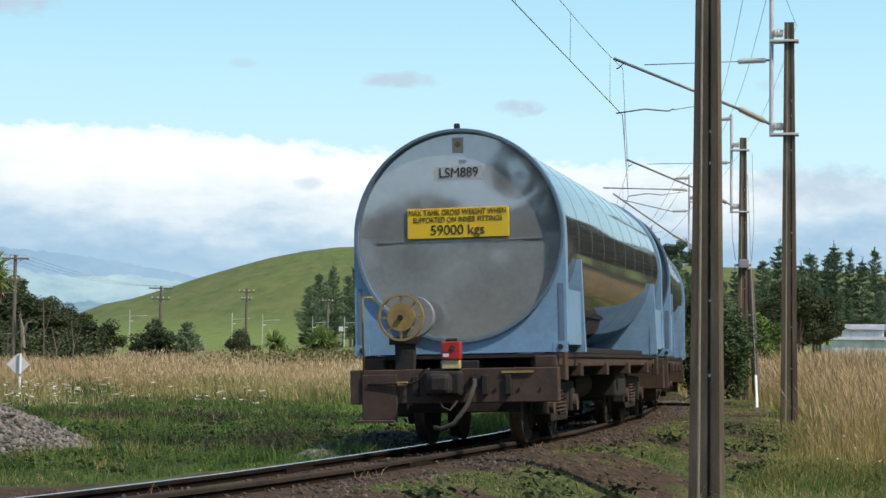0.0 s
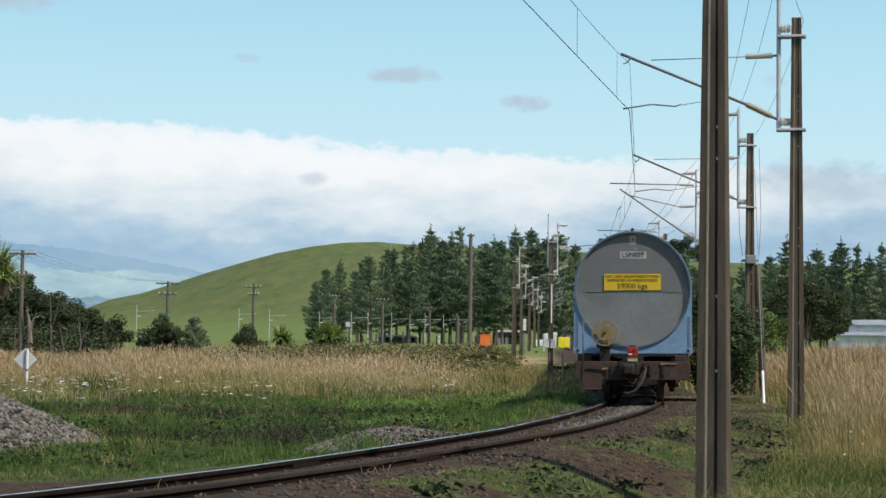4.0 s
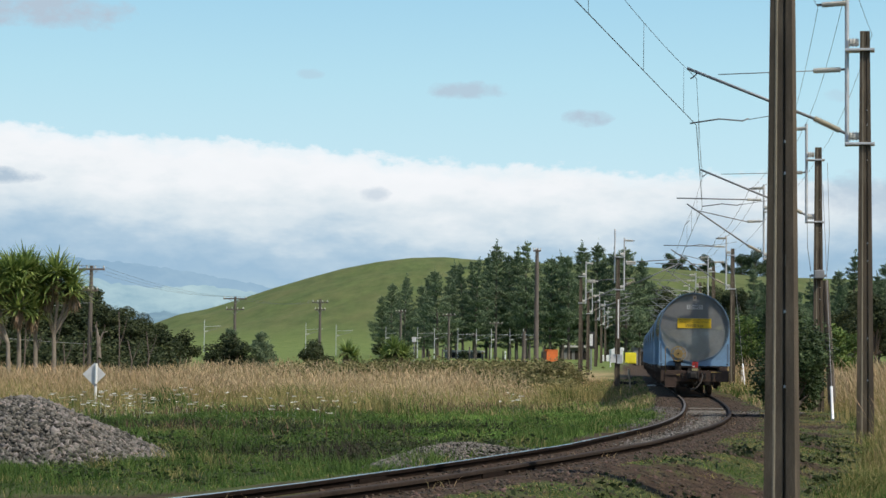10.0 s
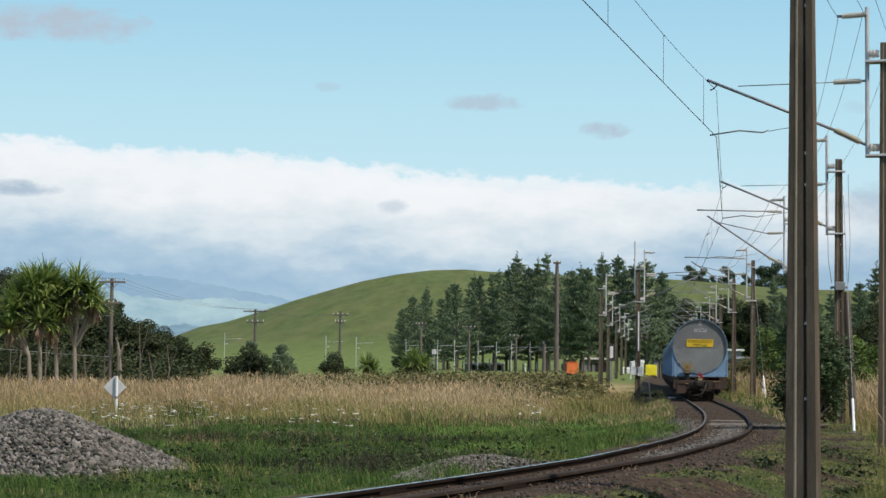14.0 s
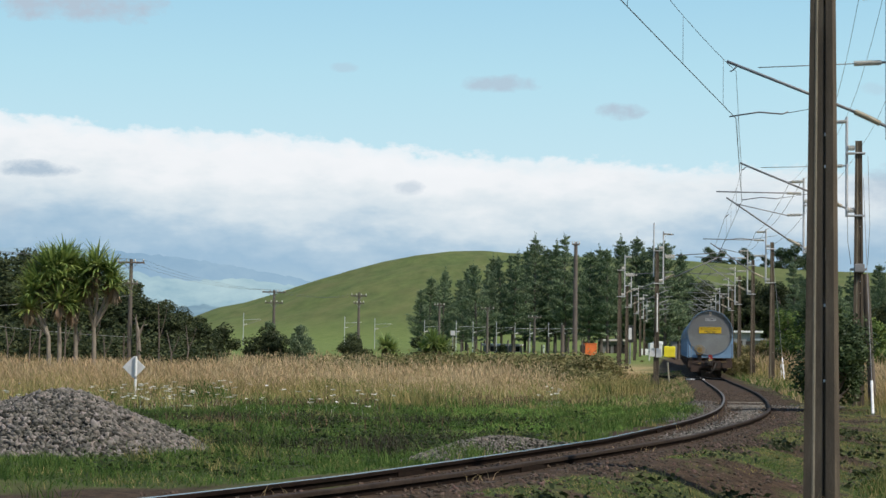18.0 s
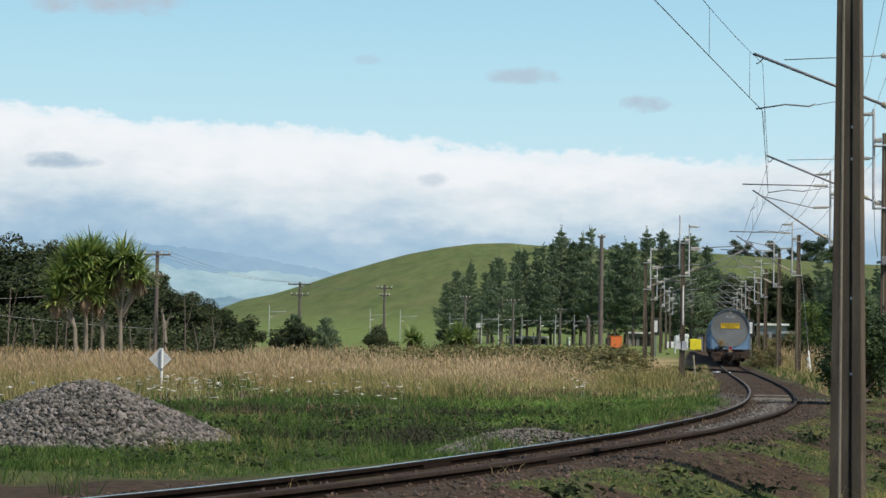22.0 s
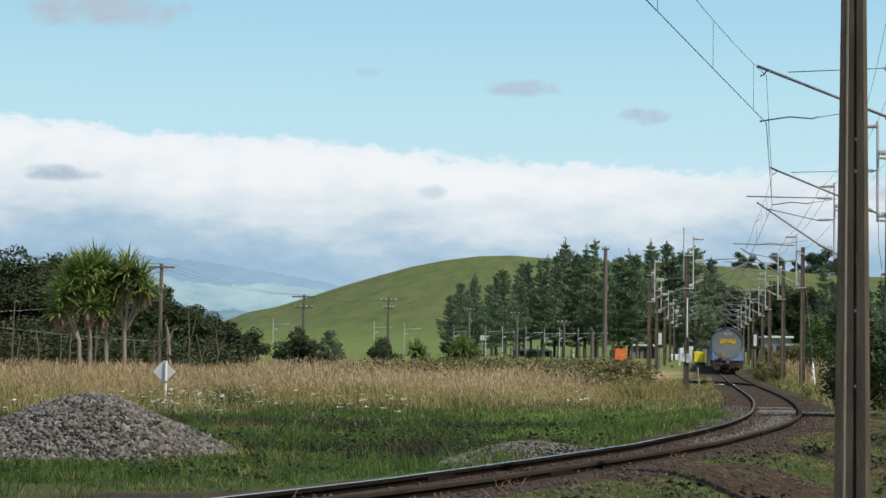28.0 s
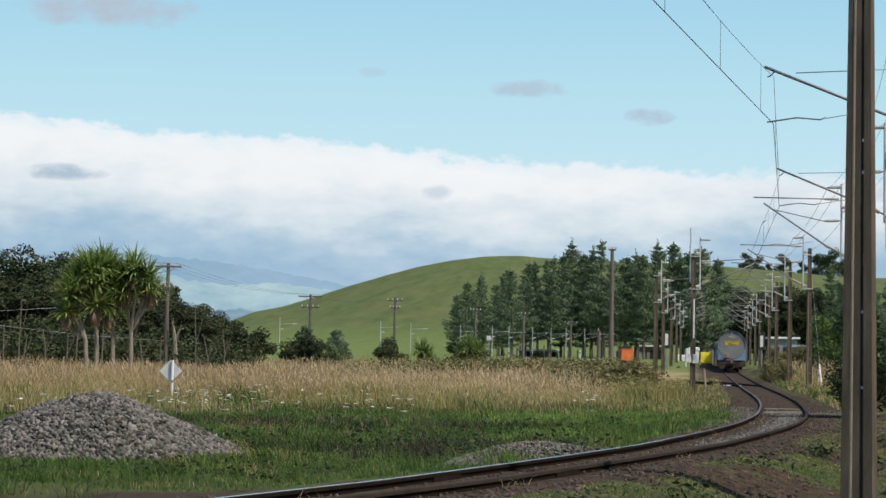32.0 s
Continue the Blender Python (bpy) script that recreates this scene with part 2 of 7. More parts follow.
def ground_material():
    """Soil, short turf, dry meadow and far pasture, by the weights kept in the colour attribute 'cover'."""
    m = bpy.data.materials.new("earth and turf")
    m.use_nodes = True
    nt = m.node_tree
    link = nt.links.new
    b = nt.nodes["Principled BSDF"]
    b.inputs["Roughness"].default_value, b.inputs["Specular IOR Level"].default_value = 0.95, 0.15
    tc = nt.nodes.new("ShaderNodeTexCoord")
    at = nt.nodes.new("ShaderNodeVertexColor")
    at.layer_name = "cover"
    sep = nt.nodes.new("ShaderNodeSeparateColor")
    link(at.outputs["Color"], sep.inputs[0])

    slope = nt.nodes.new("ShaderNodeMapping")
    slope.inputs["Scale"].default_value = (1.0, 0.22, 1.0)
    link(tc.outputs["Object"], slope.inputs["Vector"])

    def noise_ramp(scale, detail, a, b2, lo=0.35, hi=0.68, drawn=False):
        n = nt.nodes.new("ShaderNodeTexNoise")
        n.inputs["Scale"].default_value, n.inputs["Detail"].default_value, n.inputs["Roughness"].default_value = scale, detail, 0.7
        link(slope.outputs[0] if drawn else tc.outputs["Object"], n.inputs["Vector"])
        r = nt.nodes.new("ShaderNodeValToRGB")
        r.color_ramp.elements[0].position, r.color_ramp.elements[1].position = lo, hi
        r.color_ramp.elements[0].color, r.color_ramp.elements[1].color = (*a, 1), (*b2, 1)
        link(n.outputs["Fac"], r.inputs[0])
        return r.outputs[0], n.outputs["Fac"]

    def mix(f, a, b2):
        x = nt.nodes.new("ShaderNodeMix")
        x.data_type = "RGBA"
        link(f, x.inputs["Factor"])
        link(a, x.inputs["A"])
        link(b2, x.inputs["B"])
        return x.outputs["Result"]

    pasture, _ = noise_ramp(0.20, 10, (0.060, 0.088, 0.023), (0.116, 0.146, 0.042), 0.36, 0.64, True)
    dry, _ = noise_ramp(0.07, 12, (0.0, 0.0, 0.0), (0.7, 0.7, 0.7), 0.42, 0.66, True)
    browned, _ = noise_ramp(0.3, 4, (0.115, 0.115, 0.042), (0.17, 0.16, 0.062))
    pasture = mix(dry, pasture, browned)
    fresh, _ = noise_ramp(0.5, 6, (0.095, 0.135, 0.032), (0.165, 0.205, 0.058))
    xyz = nt.nodes.new("ShaderNodeSeparateXYZ")
    link(tc.outputs["Object"], xyz.inputs[0])
    flat = nt.nodes.new("ShaderNodeMapRange")
    flat.inputs["From Min"].default_value, flat.inputs["From Max"].default_value = 13.0, 6.0
    link(xyz.outputs[2], flat.inputs["Value"])
    pasture = mix(flat.outputs[0], pasture, fresh)
    soil, sfac = noise_ramp(7.0, 8, (0.021, 0.014, 0.009), (0.090, 0.060, 0.037))
    turf, _ = noise_ramp(2.5, 8, (0.026, 0.038, 0.012), (0.070, 0.086, 0.027))
    meadow, _ = noise_ramp(1.2, 8, (0.24, 0.185, 0.092), (0.42, 0.325, 0.165))
    c = mix(sep.outputs[0], pasture, soil)
    c = mix(sep.outputs[1], c, turf)
    c = mix(sep.outputs[2], c, meadow)
    link(c, b.inputs["Base Color"])
    bp = nt.nodes.new("ShaderNodeBump")
    bp.inputs["Strength"].default_value, bp.inputs["Distance"].default_value = 0.6, 0.05
    link(sfac, bp.inputs["Height"])
    link(bp.outputs[0], b.inputs["Normal"])
    return m


M["ground"] = ground_material()


def sky_material():
    """The low sky: blue gradient, a long white cloud bank with a ragged top, small grey clouds; uv is degrees across and up."""
    m = bpy.data.materials.new("cloudy sky")
    m.use_nodes = True
    nt = m.node_tree
    nt.nodes.clear()
    link = nt.links.new

    def math_node(op, a, b2=None, c=None, clamp=False):
        n = nt.nodes.new("ShaderNodeMath")
        n.operation, n.use_clamp = op, clamp
        for k, v in enumerate((a, b2, c)):
            if v is None:
                continue
            if isinstance(v, (int, float)):
                n.inputs[k].default_value = v
            else:
                link(v, n.inputs[k])
        return n.outputs[0]

    def ramp(fac, stops):
        r = nt.nodes.new("ShaderNodeValToRGB")
        e = r.color_ramp.elements
        while len(e) < len(stops):
            e.new(0.5)
        for k, (p, c) in enumerate(stops):
            e[k].position, e[k].color = p, (*c, 1) if isinstance(c, tuple) else (c, c, c, 1)
        link(fac, r.inputs[0])
        return r.outputs[0]

    def mix(f, a, b2):
        x = nt.nodes.new("ShaderNodeMix")
        x.data_type = "RGBA"
        link(f, x.inputs["Factor"])
        for s, v in (("A", a), ("B", b2)):
            if isinstance(v, tuple):
                x.inputs[s].default_value = (*v, 1)
            else:
                link(v, x.inputs[s])
        return x.outputs["Result"]

    def noise_at(sx, sy, scale, detail, rough=0.6):
        mp = nt.nodes.new("ShaderNodeMapping")
        mp.inputs["Scale"].default_value = (sx, sy, 1)
        link(uv.outputs[0], mp.inputs["Vector"])
        n = nt.nodes.new("ShaderNodeTexNoise")
        n.inputs["Scale"].default_value, n.inputs["Detail"].default_value, n.inputs["Roughness"].default_value = scale, detail, rough
        link(mp.outputs[0], n.inputs["Vector"])
        return n.outputs["Fac"]

    uv = nt.nodes.new("ShaderNodeUVMap")
    sep = nt.nodes.new("ShaderNodeSeparateXYZ")
    link(uv.outputs[0], sep.inputs[0])
    u, v = sep.outputs[0], sep.outputs[1]
    blue = ramp(math_node("DIVIDE", v, 24.0), [(0.0, (0.46, 0.62, 0.76)), (0.25, (0.56, 0.80, 0.90)), (0.36, (0.47, 0.75, 0.88)), (0.50, (0.35, 0.64, 0.84)), (1.0, (0.16, 0.38, 0.70))])
    # the bank: upper edge falls slowly to the east
    big, small, wisp = noise_at(0.22, 0.5, 1.0, 5), noise_at(1, 1.6, 1.1, 6), noise_at(0.30, 0.8, 1.0, 4, 0.55)
    edge = math_node("MULTIPLY_ADD", u, -0.058, 6.28)
    edge = math_node("ADD", edge, math_node("MULTIPLY", math_node("SUBTRACT", big, 0.5), 1.5))
    edge = math_node("ADD", edge, math_node("MULTIPLY", math_node("SUBTRACT", small, 0.5), 1.1))
    below = math_node("SUBTRACT", edge, v)
    cover = ramp(below, [(0.0, 0.0), (0.22, 0.75), (0.6, 1.0)])
    tone = math_node("MULTIPLY_ADD", math_node("SUBTRACT", wisp, 0.5), 3.4, math_node("MULTIPLY_ADD", math_node("MAXIMUM", math_node("ADD", u, 3.0), 0.0), 0.115, below))
    white = ramp(math_node("DIVIDE", tone, 5.0), [(0.0, (0.93, 0.95, 0.98)), (0.20, (0.89, 0.92, 0.95)), (0.32, (0.80, 0.86, 0.90)), (0.48, (0.66, 0.76, 0.83)), (0.63, (0.46, 0.61, 0.74)), (0.78, (0.35, 0.52, 0.68)), (1.0, (0.42, 0.58, 0.70))])
    c = mix(cover, blue, white)
    # small grey clouds: azimuth, elevation, half width, half height, strength
    shade = None
    for a, e, w, h, k in ((-14.4, 10.4, 2.9, 0.6, 1.0), (-1.7, 8.4, 1.25, 0.30, 0.8), (1.9, 7.6, 0.8, 0.28, 0.85), (-15.5, 5.55, 1.15, 0.27, 1.0),
                          (-4.4, 5.25, 0.55, 0.24, 0.55), (10.6, 5.3, 2.4, 0.8, 0.75), (-6.4, 8.8, 0.45, 0.16, 0.4), (9.3, 8.2, 0.5, 0.2, 0.3), (-16.2, 4.3, 0.9, 0.4, 0.35)):
        du = math_node("DIVIDE", math_node("SUBTRACT", u, a), w)
        dv = math_node("DIVIDE", math_node("SUBTRACT", v, e), h)
        r2 = math_node("ADD", math_node("MULTIPLY", du, du), math_node("MULTIPLY", dv, dv))
        r2 = math_node("ADD", r2, math_node("MULTIPLY", math_node("SUBTRACT", small, 0.5), 3.0))
        f = math_node("MULTIPLY", math_node("SUBTRACT", 1.0, r2, clamp=True), k)
        shade = f if shade is None else math_node("MAXIMUM", shade, f)
    c = mix(shade, c, (0.46, 0.57, 0.68))
    em = nt.nodes.new("ShaderNodeEmission")
    em.inputs["Strength"].default_value = 1.0
    link(c, em.inputs["Color"])
    clear = nt.nodes.new("ShaderNodeBsdfTransparent")
    ms = nt.nodes.new("ShaderNodeMixShader")
    link(ramp(math_node("DIVIDE", v, 30.0), [(0.0, 0.0), (0.6, 0.0), (1.0, 1.0)]), ms.inputs[0])
    link(em.outputs[0], ms.inputs[1])
    link(clear.outputs[0], ms.inputs[2])
    out = nt.nodes.new("ShaderNodeOutputMaterial")
    link(ms.outputs[0], out.inputs["Surface"])
    return m


M["sky"] = sky_material()


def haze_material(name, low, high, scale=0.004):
    """Far hills seen through air: the haze is put into a glowing two-tone colour."""
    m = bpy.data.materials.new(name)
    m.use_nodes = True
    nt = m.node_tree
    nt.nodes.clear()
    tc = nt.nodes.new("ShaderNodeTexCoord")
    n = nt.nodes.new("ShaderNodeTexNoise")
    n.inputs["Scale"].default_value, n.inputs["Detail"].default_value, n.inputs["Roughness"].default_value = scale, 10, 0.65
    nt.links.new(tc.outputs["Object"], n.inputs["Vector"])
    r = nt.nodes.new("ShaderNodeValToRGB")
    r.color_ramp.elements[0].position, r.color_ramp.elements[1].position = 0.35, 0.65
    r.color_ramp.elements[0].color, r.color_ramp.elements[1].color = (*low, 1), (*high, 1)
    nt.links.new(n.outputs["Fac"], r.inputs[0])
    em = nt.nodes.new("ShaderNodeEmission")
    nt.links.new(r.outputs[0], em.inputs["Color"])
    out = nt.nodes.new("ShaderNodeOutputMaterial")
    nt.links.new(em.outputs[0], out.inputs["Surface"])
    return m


# haze, and cloud shade on the blue range, lie in these glowing colours
M["far_hill"] = haze_material("far range with painted haze", (0.30, 0.47, 0.57), (0.47, 0.64, 0.69), 0.009)
M["far_blue"] = haze_material("blue range with painted cloud shade", (0.27, 0.43, 0.59), (0.37, 0.53, 0.66))
M["near_haze"] = haze_material("wooded ridge with painted haze", (0.17, 0.29, 0.40), (0.26, 0.40, 0.49), 0.02)

# ---- mesh tools ----
def mesh_of(name, verts, faces, materials, index=None, smooth=False):
    me = bpy.data.meshes.new(name)
    me.from_pydata([tuple(v) for v in verts], [], [tuple(f) for f in faces])
    for m in materials if isinstance(materials, (list, tuple)) else [materials]:
        me.materials.append(m)
    if index is not None:
        me.polygons.foreach_set("material_index", index)
    if smooth:
        me.polygons.foreach_set("use_smooth", [True] * len(me.polygons))
    me.update()
    return me


def soup(name, verts, tris, material):
    """A mesh from numpy arrays of places and triangles."""
    me = bpy.data.meshes.new(name)
    n, k = len(verts), len(tris)
    me.vertices.add(n)
    me.vertices.foreach_set("co", np.asarray(verts, np.float32).ravel())
    me.loops.add(3 * k)
    me.loops.foreach_set("vertex_index", np.asarray(tris, np.int32).ravel())
    me.polygons.add(k)
    me.polygons.foreach_set("loop_start", np.arange(0, 3 * k, 3, dtype=np.int32))
    me.materials.append(material)
    me.update(calc_edges=True)
    me.validate()
    return me


def bm_mesh(name, bm, material, smooth=False):
    me = bpy.data.meshes.new(name)
    bm.normal_update()
    bm.to_mesh(me)
    bm.free()
    for m in material if isinstance(material, (list, tuple)) else [material]:
        me.materials.append(m)
    if smooth:
        me.polygons.foreach_set("use_smooth", [True] * len(me.polygons))
    return me


def part(name, bm, material, parent, label="", smooth=False):
    me = bm_mesh(name, bm, material, smooth) if isinstance(bm, bmesh.types.BMesh) else bm
    ob = new(name, me)
    ob.parent = parent
    return tagged(ob, label)


def thing(name, label, category, m=None, group="", kind=""):
    ob = new(name)
    ob.empty_display_size = 0.2
    if m is not None:
        ob.matrix_basis = m
    return tagged(ob, label, category, group, kind)


def box(bm, x0, x1, y0, y1, z0, z1, bevel=0.0, m=None):
    made = bmesh.ops.create_cube(bm, size=1.0)["verts"]
    for v in made:
        v.co = Vector((x0 + (v.co.x + 0.5) * (x1 - x0), y0 + (v.co.y + 0.5) * (y1 - y0), z0 + (v.co.z + 0.5) * (z1 - z0)))
    if bevel:
        edges = list({e for v in made for e in v.link_edges})
        made = list({v for f in bmesh.ops.bevel(bm, geom=edges, offset=bevel, segments=2, affect="EDGES", profile=0.5)["faces"] for v in f.verts} | {v for v in made if v.is_valid})
    if m is not None:
        bmesh.ops.transform(bm, matrix=m, verts=made)
    return bm


def boxed(*args, **kw):
    return box(bmesh.new(), *args, **kw)


def tube(bm, a, b, r0, r1=None, sides=8, caps=True):
    """A round bar from a to b."""
    r1 = r0 if r1 is None else r1
    a, b = Vector(a), Vector(b)
    q = (b - a).to_track_quat("Z", "Y").to_matrix().to_4x4()
    bmesh.ops.create_cone(bm, cap_ends=caps, segments=sides, radius1=r0, radius2=r1, depth=(b - a).length, matrix=Matrix.Translation((a + b) / 2) @ q)
    return bm


def tubed(*args, **kw):
    return tube(bmesh.new(), *args, **kw)


def ribbed(bm, a, b, r, ribs=9):
    """A ribbed insulator between two places, with metal ends of its own."""
    a, b = Vector(a), Vector(b)
    tube(bm, a, b, r * 0.72, sides=10)
    for k in range(ribs):
        c = a.lerp(b, (k + 0.7) / (ribs + 0.4))
        e = a.lerp(b, (k + 1.1) / (ribs + 0.4))
        tube(bm, c, e, r, r * 0.76, sides=12)
    return bm


def swept(points, r, sides=5):
    """A bent round bar through the places."""
    pts = [Vector(p) for p in points]
    verts, faces = [], []
    for k, p in enumerate(pts):
        d = (pts[min(k + 1, len(pts) - 1)] - pts[max(k - 1, 0)]).normalized()
        s = d.cross(Vector((0, 0, 1)))
        s = s.normalized() if s.length > 1e-4 else Vector((1, 0, 0))
        u = s.cross(d)
        for j in range(sides):
            t = 2 * math.pi * j / sides
            verts.append(p + (s * math.cos(t) + u * math.sin(t)) * r)
    for k in range(len(pts) - 1):
        for j in range(sides):
            a, b = k * sides + j, k * sides + (j + 1) % sides
            faces.append((a, b, b + sides, a + sides))
    faces.append(tuple(range(sides))[::-1])
    faces.append(tuple(range((len(pts) - 1) * sides, len(pts) * sides)))
    return verts, faces


def bar(name, points, r, material, parent=None, label="", sides=5):
    v, f = swept(points, r, sides)
    ob = new(name, mesh_of(name, v, f, material, smooth=True))
    if parent is not None:
        ob.parent = parent
    return tagged(ob, label)


def words(name, body, size, material, parent, m, label="", squeeze=1.0):
    """Lettering in the built-in font, as a thin mesh."""
    cu = bpy.data.curves.new(name, "FONT")
    cu.body, cu.size, cu.align_x, cu.align_y, cu.extrude = body, size, "CENTER", "CENTER", 0.002
    ob = bpy.data.objects.new(name, cu)
    scene.collection.objects.link(ob)
    bpy.context.view_layer.update()
    me = bpy.data.meshes.new_from_object(ob.evaluated_get(bpy.context.evaluated_depsgraph_get()))
    bpy.data.objects.remove(ob)
    bpy.data.curves.remove(cu)
    me.transform(Matrix.Diagonal((squeeze, 1, 1, 1)))
    me.materials.clear()
    me.materials.append(material)
    done = new(name, me)
    done.parent = parent
    done.matrix_basis = m
    return tagged(done, label)


def smooth01(x):
    x = np.clip(x, 0.0, 1.0)
    return x * x * (3 - 2 * x)


def spline(points, step):
    """A smooth line through plan places, sampled about every step metres."""
    p = np.array([points[0]] + list(points) + [points[-1]], float)
    p[0], p[-1] = 2 * p[1] - p[2], 2 * p[-2] - p[-3]
    out = []
    for k in range(1, len(p) - 2):
        n = max(int(np.linalg.norm(p[k + 1] - p[k]) / step), 1)
        t = (np.arange(n) / n)[:, None]
        a, b, c, d = p[k - 1], p[k], p[k + 1], p[k + 2]
        out.append(0.5 * (2 * b + (c - a) * t + (2 * a - 5 * b + 4 * c - d) * t ** 2 + (3 * b - a - 3 * c + d) * t ** 3))
    return np.vstack(out + [p[-2][None]])

# ---- the line of the track and the lie of the land ----
CENTRE = [(-14.0, 0.2), (-8.6, 4.6), (-5.4, 8.4), (-3.15, 12.3), (-1.47, 16.65), (0.73, 23.6), (1.72, 27.9), (3.26, 36.3), (4.56, 46.4), (5.76, 60.1), (6.81, 78.6),
          (8.35, 104.5), (9.87, 130.0), (11.40, 156.0), (14.2, 200.0), (17.3, 250.0), (20.4, 300.0)]
LINE = spline(CENTRE, 0.5)
RUN = np.r_[0, np.cumsum(np.linalg.norm(np.diff(LINE, axis=0), axis=1))]


def line_z(y):
    """Level of the mast feet."""
    return np.interp(y, [-5, 17, 24, 62, 79, 105, 130, 156, 200, 230, 300], [0.44, 0.49, 0.53, 0.57, 0.62, 0.75, 0.92, 1.14, 1.65, 2.0, 2.7])


def rail_z(y):
    """Rail top, on a bed that rises above the mast feet farther out."""
    return line_z(y) + np.interp(y, [17, 26, 46, 57, 75, 97, 120, 160, 220, 300], [0.0, 0.02, 0.04, 0.12, 0.25, 0.27, 0.33, 0.38, 0.40, 0.40])


def cant(y):
    return 0.07 * (1 - smooth01((np.asarray(y, float) - 20) / 38))


def along(s):
    """Plan place and heading at a run of s metres along the centre line."""
    x, y = np.interp(s, RUN, LINE[:, 0]), np.interp(s, RUN, LINE[:, 1])
    dx, dy = np.interp(s + 0.5, RUN, LINE[:, 0]) - np.interp(s - 0.5, RUN, LINE[:, 0]), np.interp(s + 0.5, RUN, LINE[:, 1]) - np.interp(s - 0.5, RUN, LINE[:, 1])
    return x, y, math.atan2(dx, dy)


def from_track(x, y):
    """Signed distance from the centre line: right of it is positive."""
    cx = np.interp(y, LINE[:, 1], LINE[:, 0])
    slope = np.interp(y, LINE[:-1, 1], np.diff(LINE[:, 0]) / np.maximum(np.diff(LINE[:, 1]), 1e-3))
    return (x - cx) / np.sqrt(1 + slope ** 2)


def ripple(x, y, size, seed=0.0):
    """A cheap uneven field between about -1 and 1."""
    a, b = x / size + seed * 1.7, y / size - seed * 2.3
    return (np.sin(a * 2.1 + 1.3 * np.sin(b * 1.7 + seed)) + np.sin(b * 2.6 + 1.1 * np.sin(a * 1.9 - seed)) + 0.7 * np.sin(a * 5.3 - b * 4.1 + seed) + 0.6 * np.sin(a * 4.4 + b * 6.7)) / 3.0


HILL_AZ = [-60, -30, -16, -13, -11.6, -10.78, -10.03, -9.2, -8.2, -7.2, -6.2, -5.19, -4.18, -3.17, -2.15, -1.48, 0.5, 3.4, 5.5, 7.15, 11, 20, 60]
HILL_EL = [0.6, 0.6, 0.55, 0.7, 1.0, 1.27, 1.57, 1.74, 2.05, 2.40, 2.71, 3.0, 3.2, 3.32, 3.35, 3.30, 3.24, 3.18, 3.04, 2.90, 2.75, 2.2, 0.8]


def ground_z(x, y):
    x, y = np.asarray(x, float), np.asarray(y, float)
    d, r = from_track(x, y), np.hypot(x, y)
    az = np.degrees(np.arctan2(x, y))
    left = np.interp(y, [0, 20, 28, 60, 105, 130, 170, 230, 260, 350], [0.0, 0.05, 0.12, 0.24, 0.42, 0.95, 2.1, 2.9, 3.3, 4.5])
    right = np.interp(y, [0, 18, 33, 60, 100, 170, 260, 350], [0.0, 0.03, 0.38, 0.69, 1.03, 2.1, 3.2, 4.5])
    base = left + (right - left) * smooth01((d + 2) / 4)
    base = base + 0.05 * ripple(x, y, 3.0) + 0.10 * ripple(x, y, 14.0, 2.0) * smooth01((r - 15) / 30)
    bed = rail_z(y) - 0.088 + cant(y) * np.clip(d / 1.07 + 0.5, 0, 1.2)
    near = 1 - smooth01((np.abs(d) - 1.25) / 1.9)
    z = np.where(y > -8, base + (bed - base) * near * (y < 320), base)
    el = np.interp(az, HILL_AZ, HILL_EL)
    top = 1.5 + 757 * np.tan(np.radians(el))
    w = smooth01((r - 330) / 450.0) * (y > 0)
    return np.where(r < 330, z, z + (top - z) * w + 1.2 * ripple(x, y, 60.0, 4.0) * w * smooth01((760 - r) / 100))


def cover(x, y):
    """Weights of bare soil, green turf and dry meadow at a place."""
    d, r = from_track(x, y), np.hypot(x, y)
    az = np.degrees(np.arctan2(x, y))
    n1, n2, n3 = ripple(x, y, 2.2, 1.0), ripple(x, y, 6.0, 3.0), ripple(x, y, 0.7, 5.0)
    edge = np.interp(az, [-30, -14, -8, -3, 1, 4], [32, 34, 38, 43, 51, 62]) + 10 * n2 + 6 * n1
    verge = np.where(d > 0, np.interp(y, [10, 20, 30, 45, 70, 110], [3.2, 3.1, 2.5, 2.2, 2.0, 1.9]), np.interp(y, [10, 24, 45, 60, 90, 130], [0.9, 0.8, 1.2, 2.3, 3.2, 2.8]))
    soil = 1 - smooth01((np.abs(d) - verge + 0.5 * n1 + 0.3 * n3) / 0.8)
    soil = np.where((d > 1.2) & (d < verge + 0.5), soil * smooth01((0.34 - 0.7 * n1 - 0.55 * n3) / 0.5), soil)     # turf patches on the shoulder
    soil = np.maximum(soil, smooth01((22.9 - r + 0.8 * n1) / 1.2) * (d < -1) * smooth01((-x - 2.3 + 0.5 * n1) / 1.0))           # worn patch near the heap
    tan_l = smooth01((r - edge) / 44) * (d < 0) * smooth01((-d - 2.2 - n1) / 2.6)
    start = np.interp(d, [3, 5, 9, 12], [22, 19, 16, 15])
    tan_r = smooth01((r - start + 3 * n2) / 6) * smooth01((d - np.interp(y, [20, 45, 60], [2.9, 2.7, 2.0]) + 0.5 * n1) / 1.4) * (d > 0)
    dry = np.maximum(tan_l, tan_r)
    fade = smooth01((165 + 12 * n2 - r) / 25)
    dry = dry * fade
    turf = np.clip(1 - dry, 0, 1) * (1 - soil) * fade
    return soil * (r < 330), turf, dry


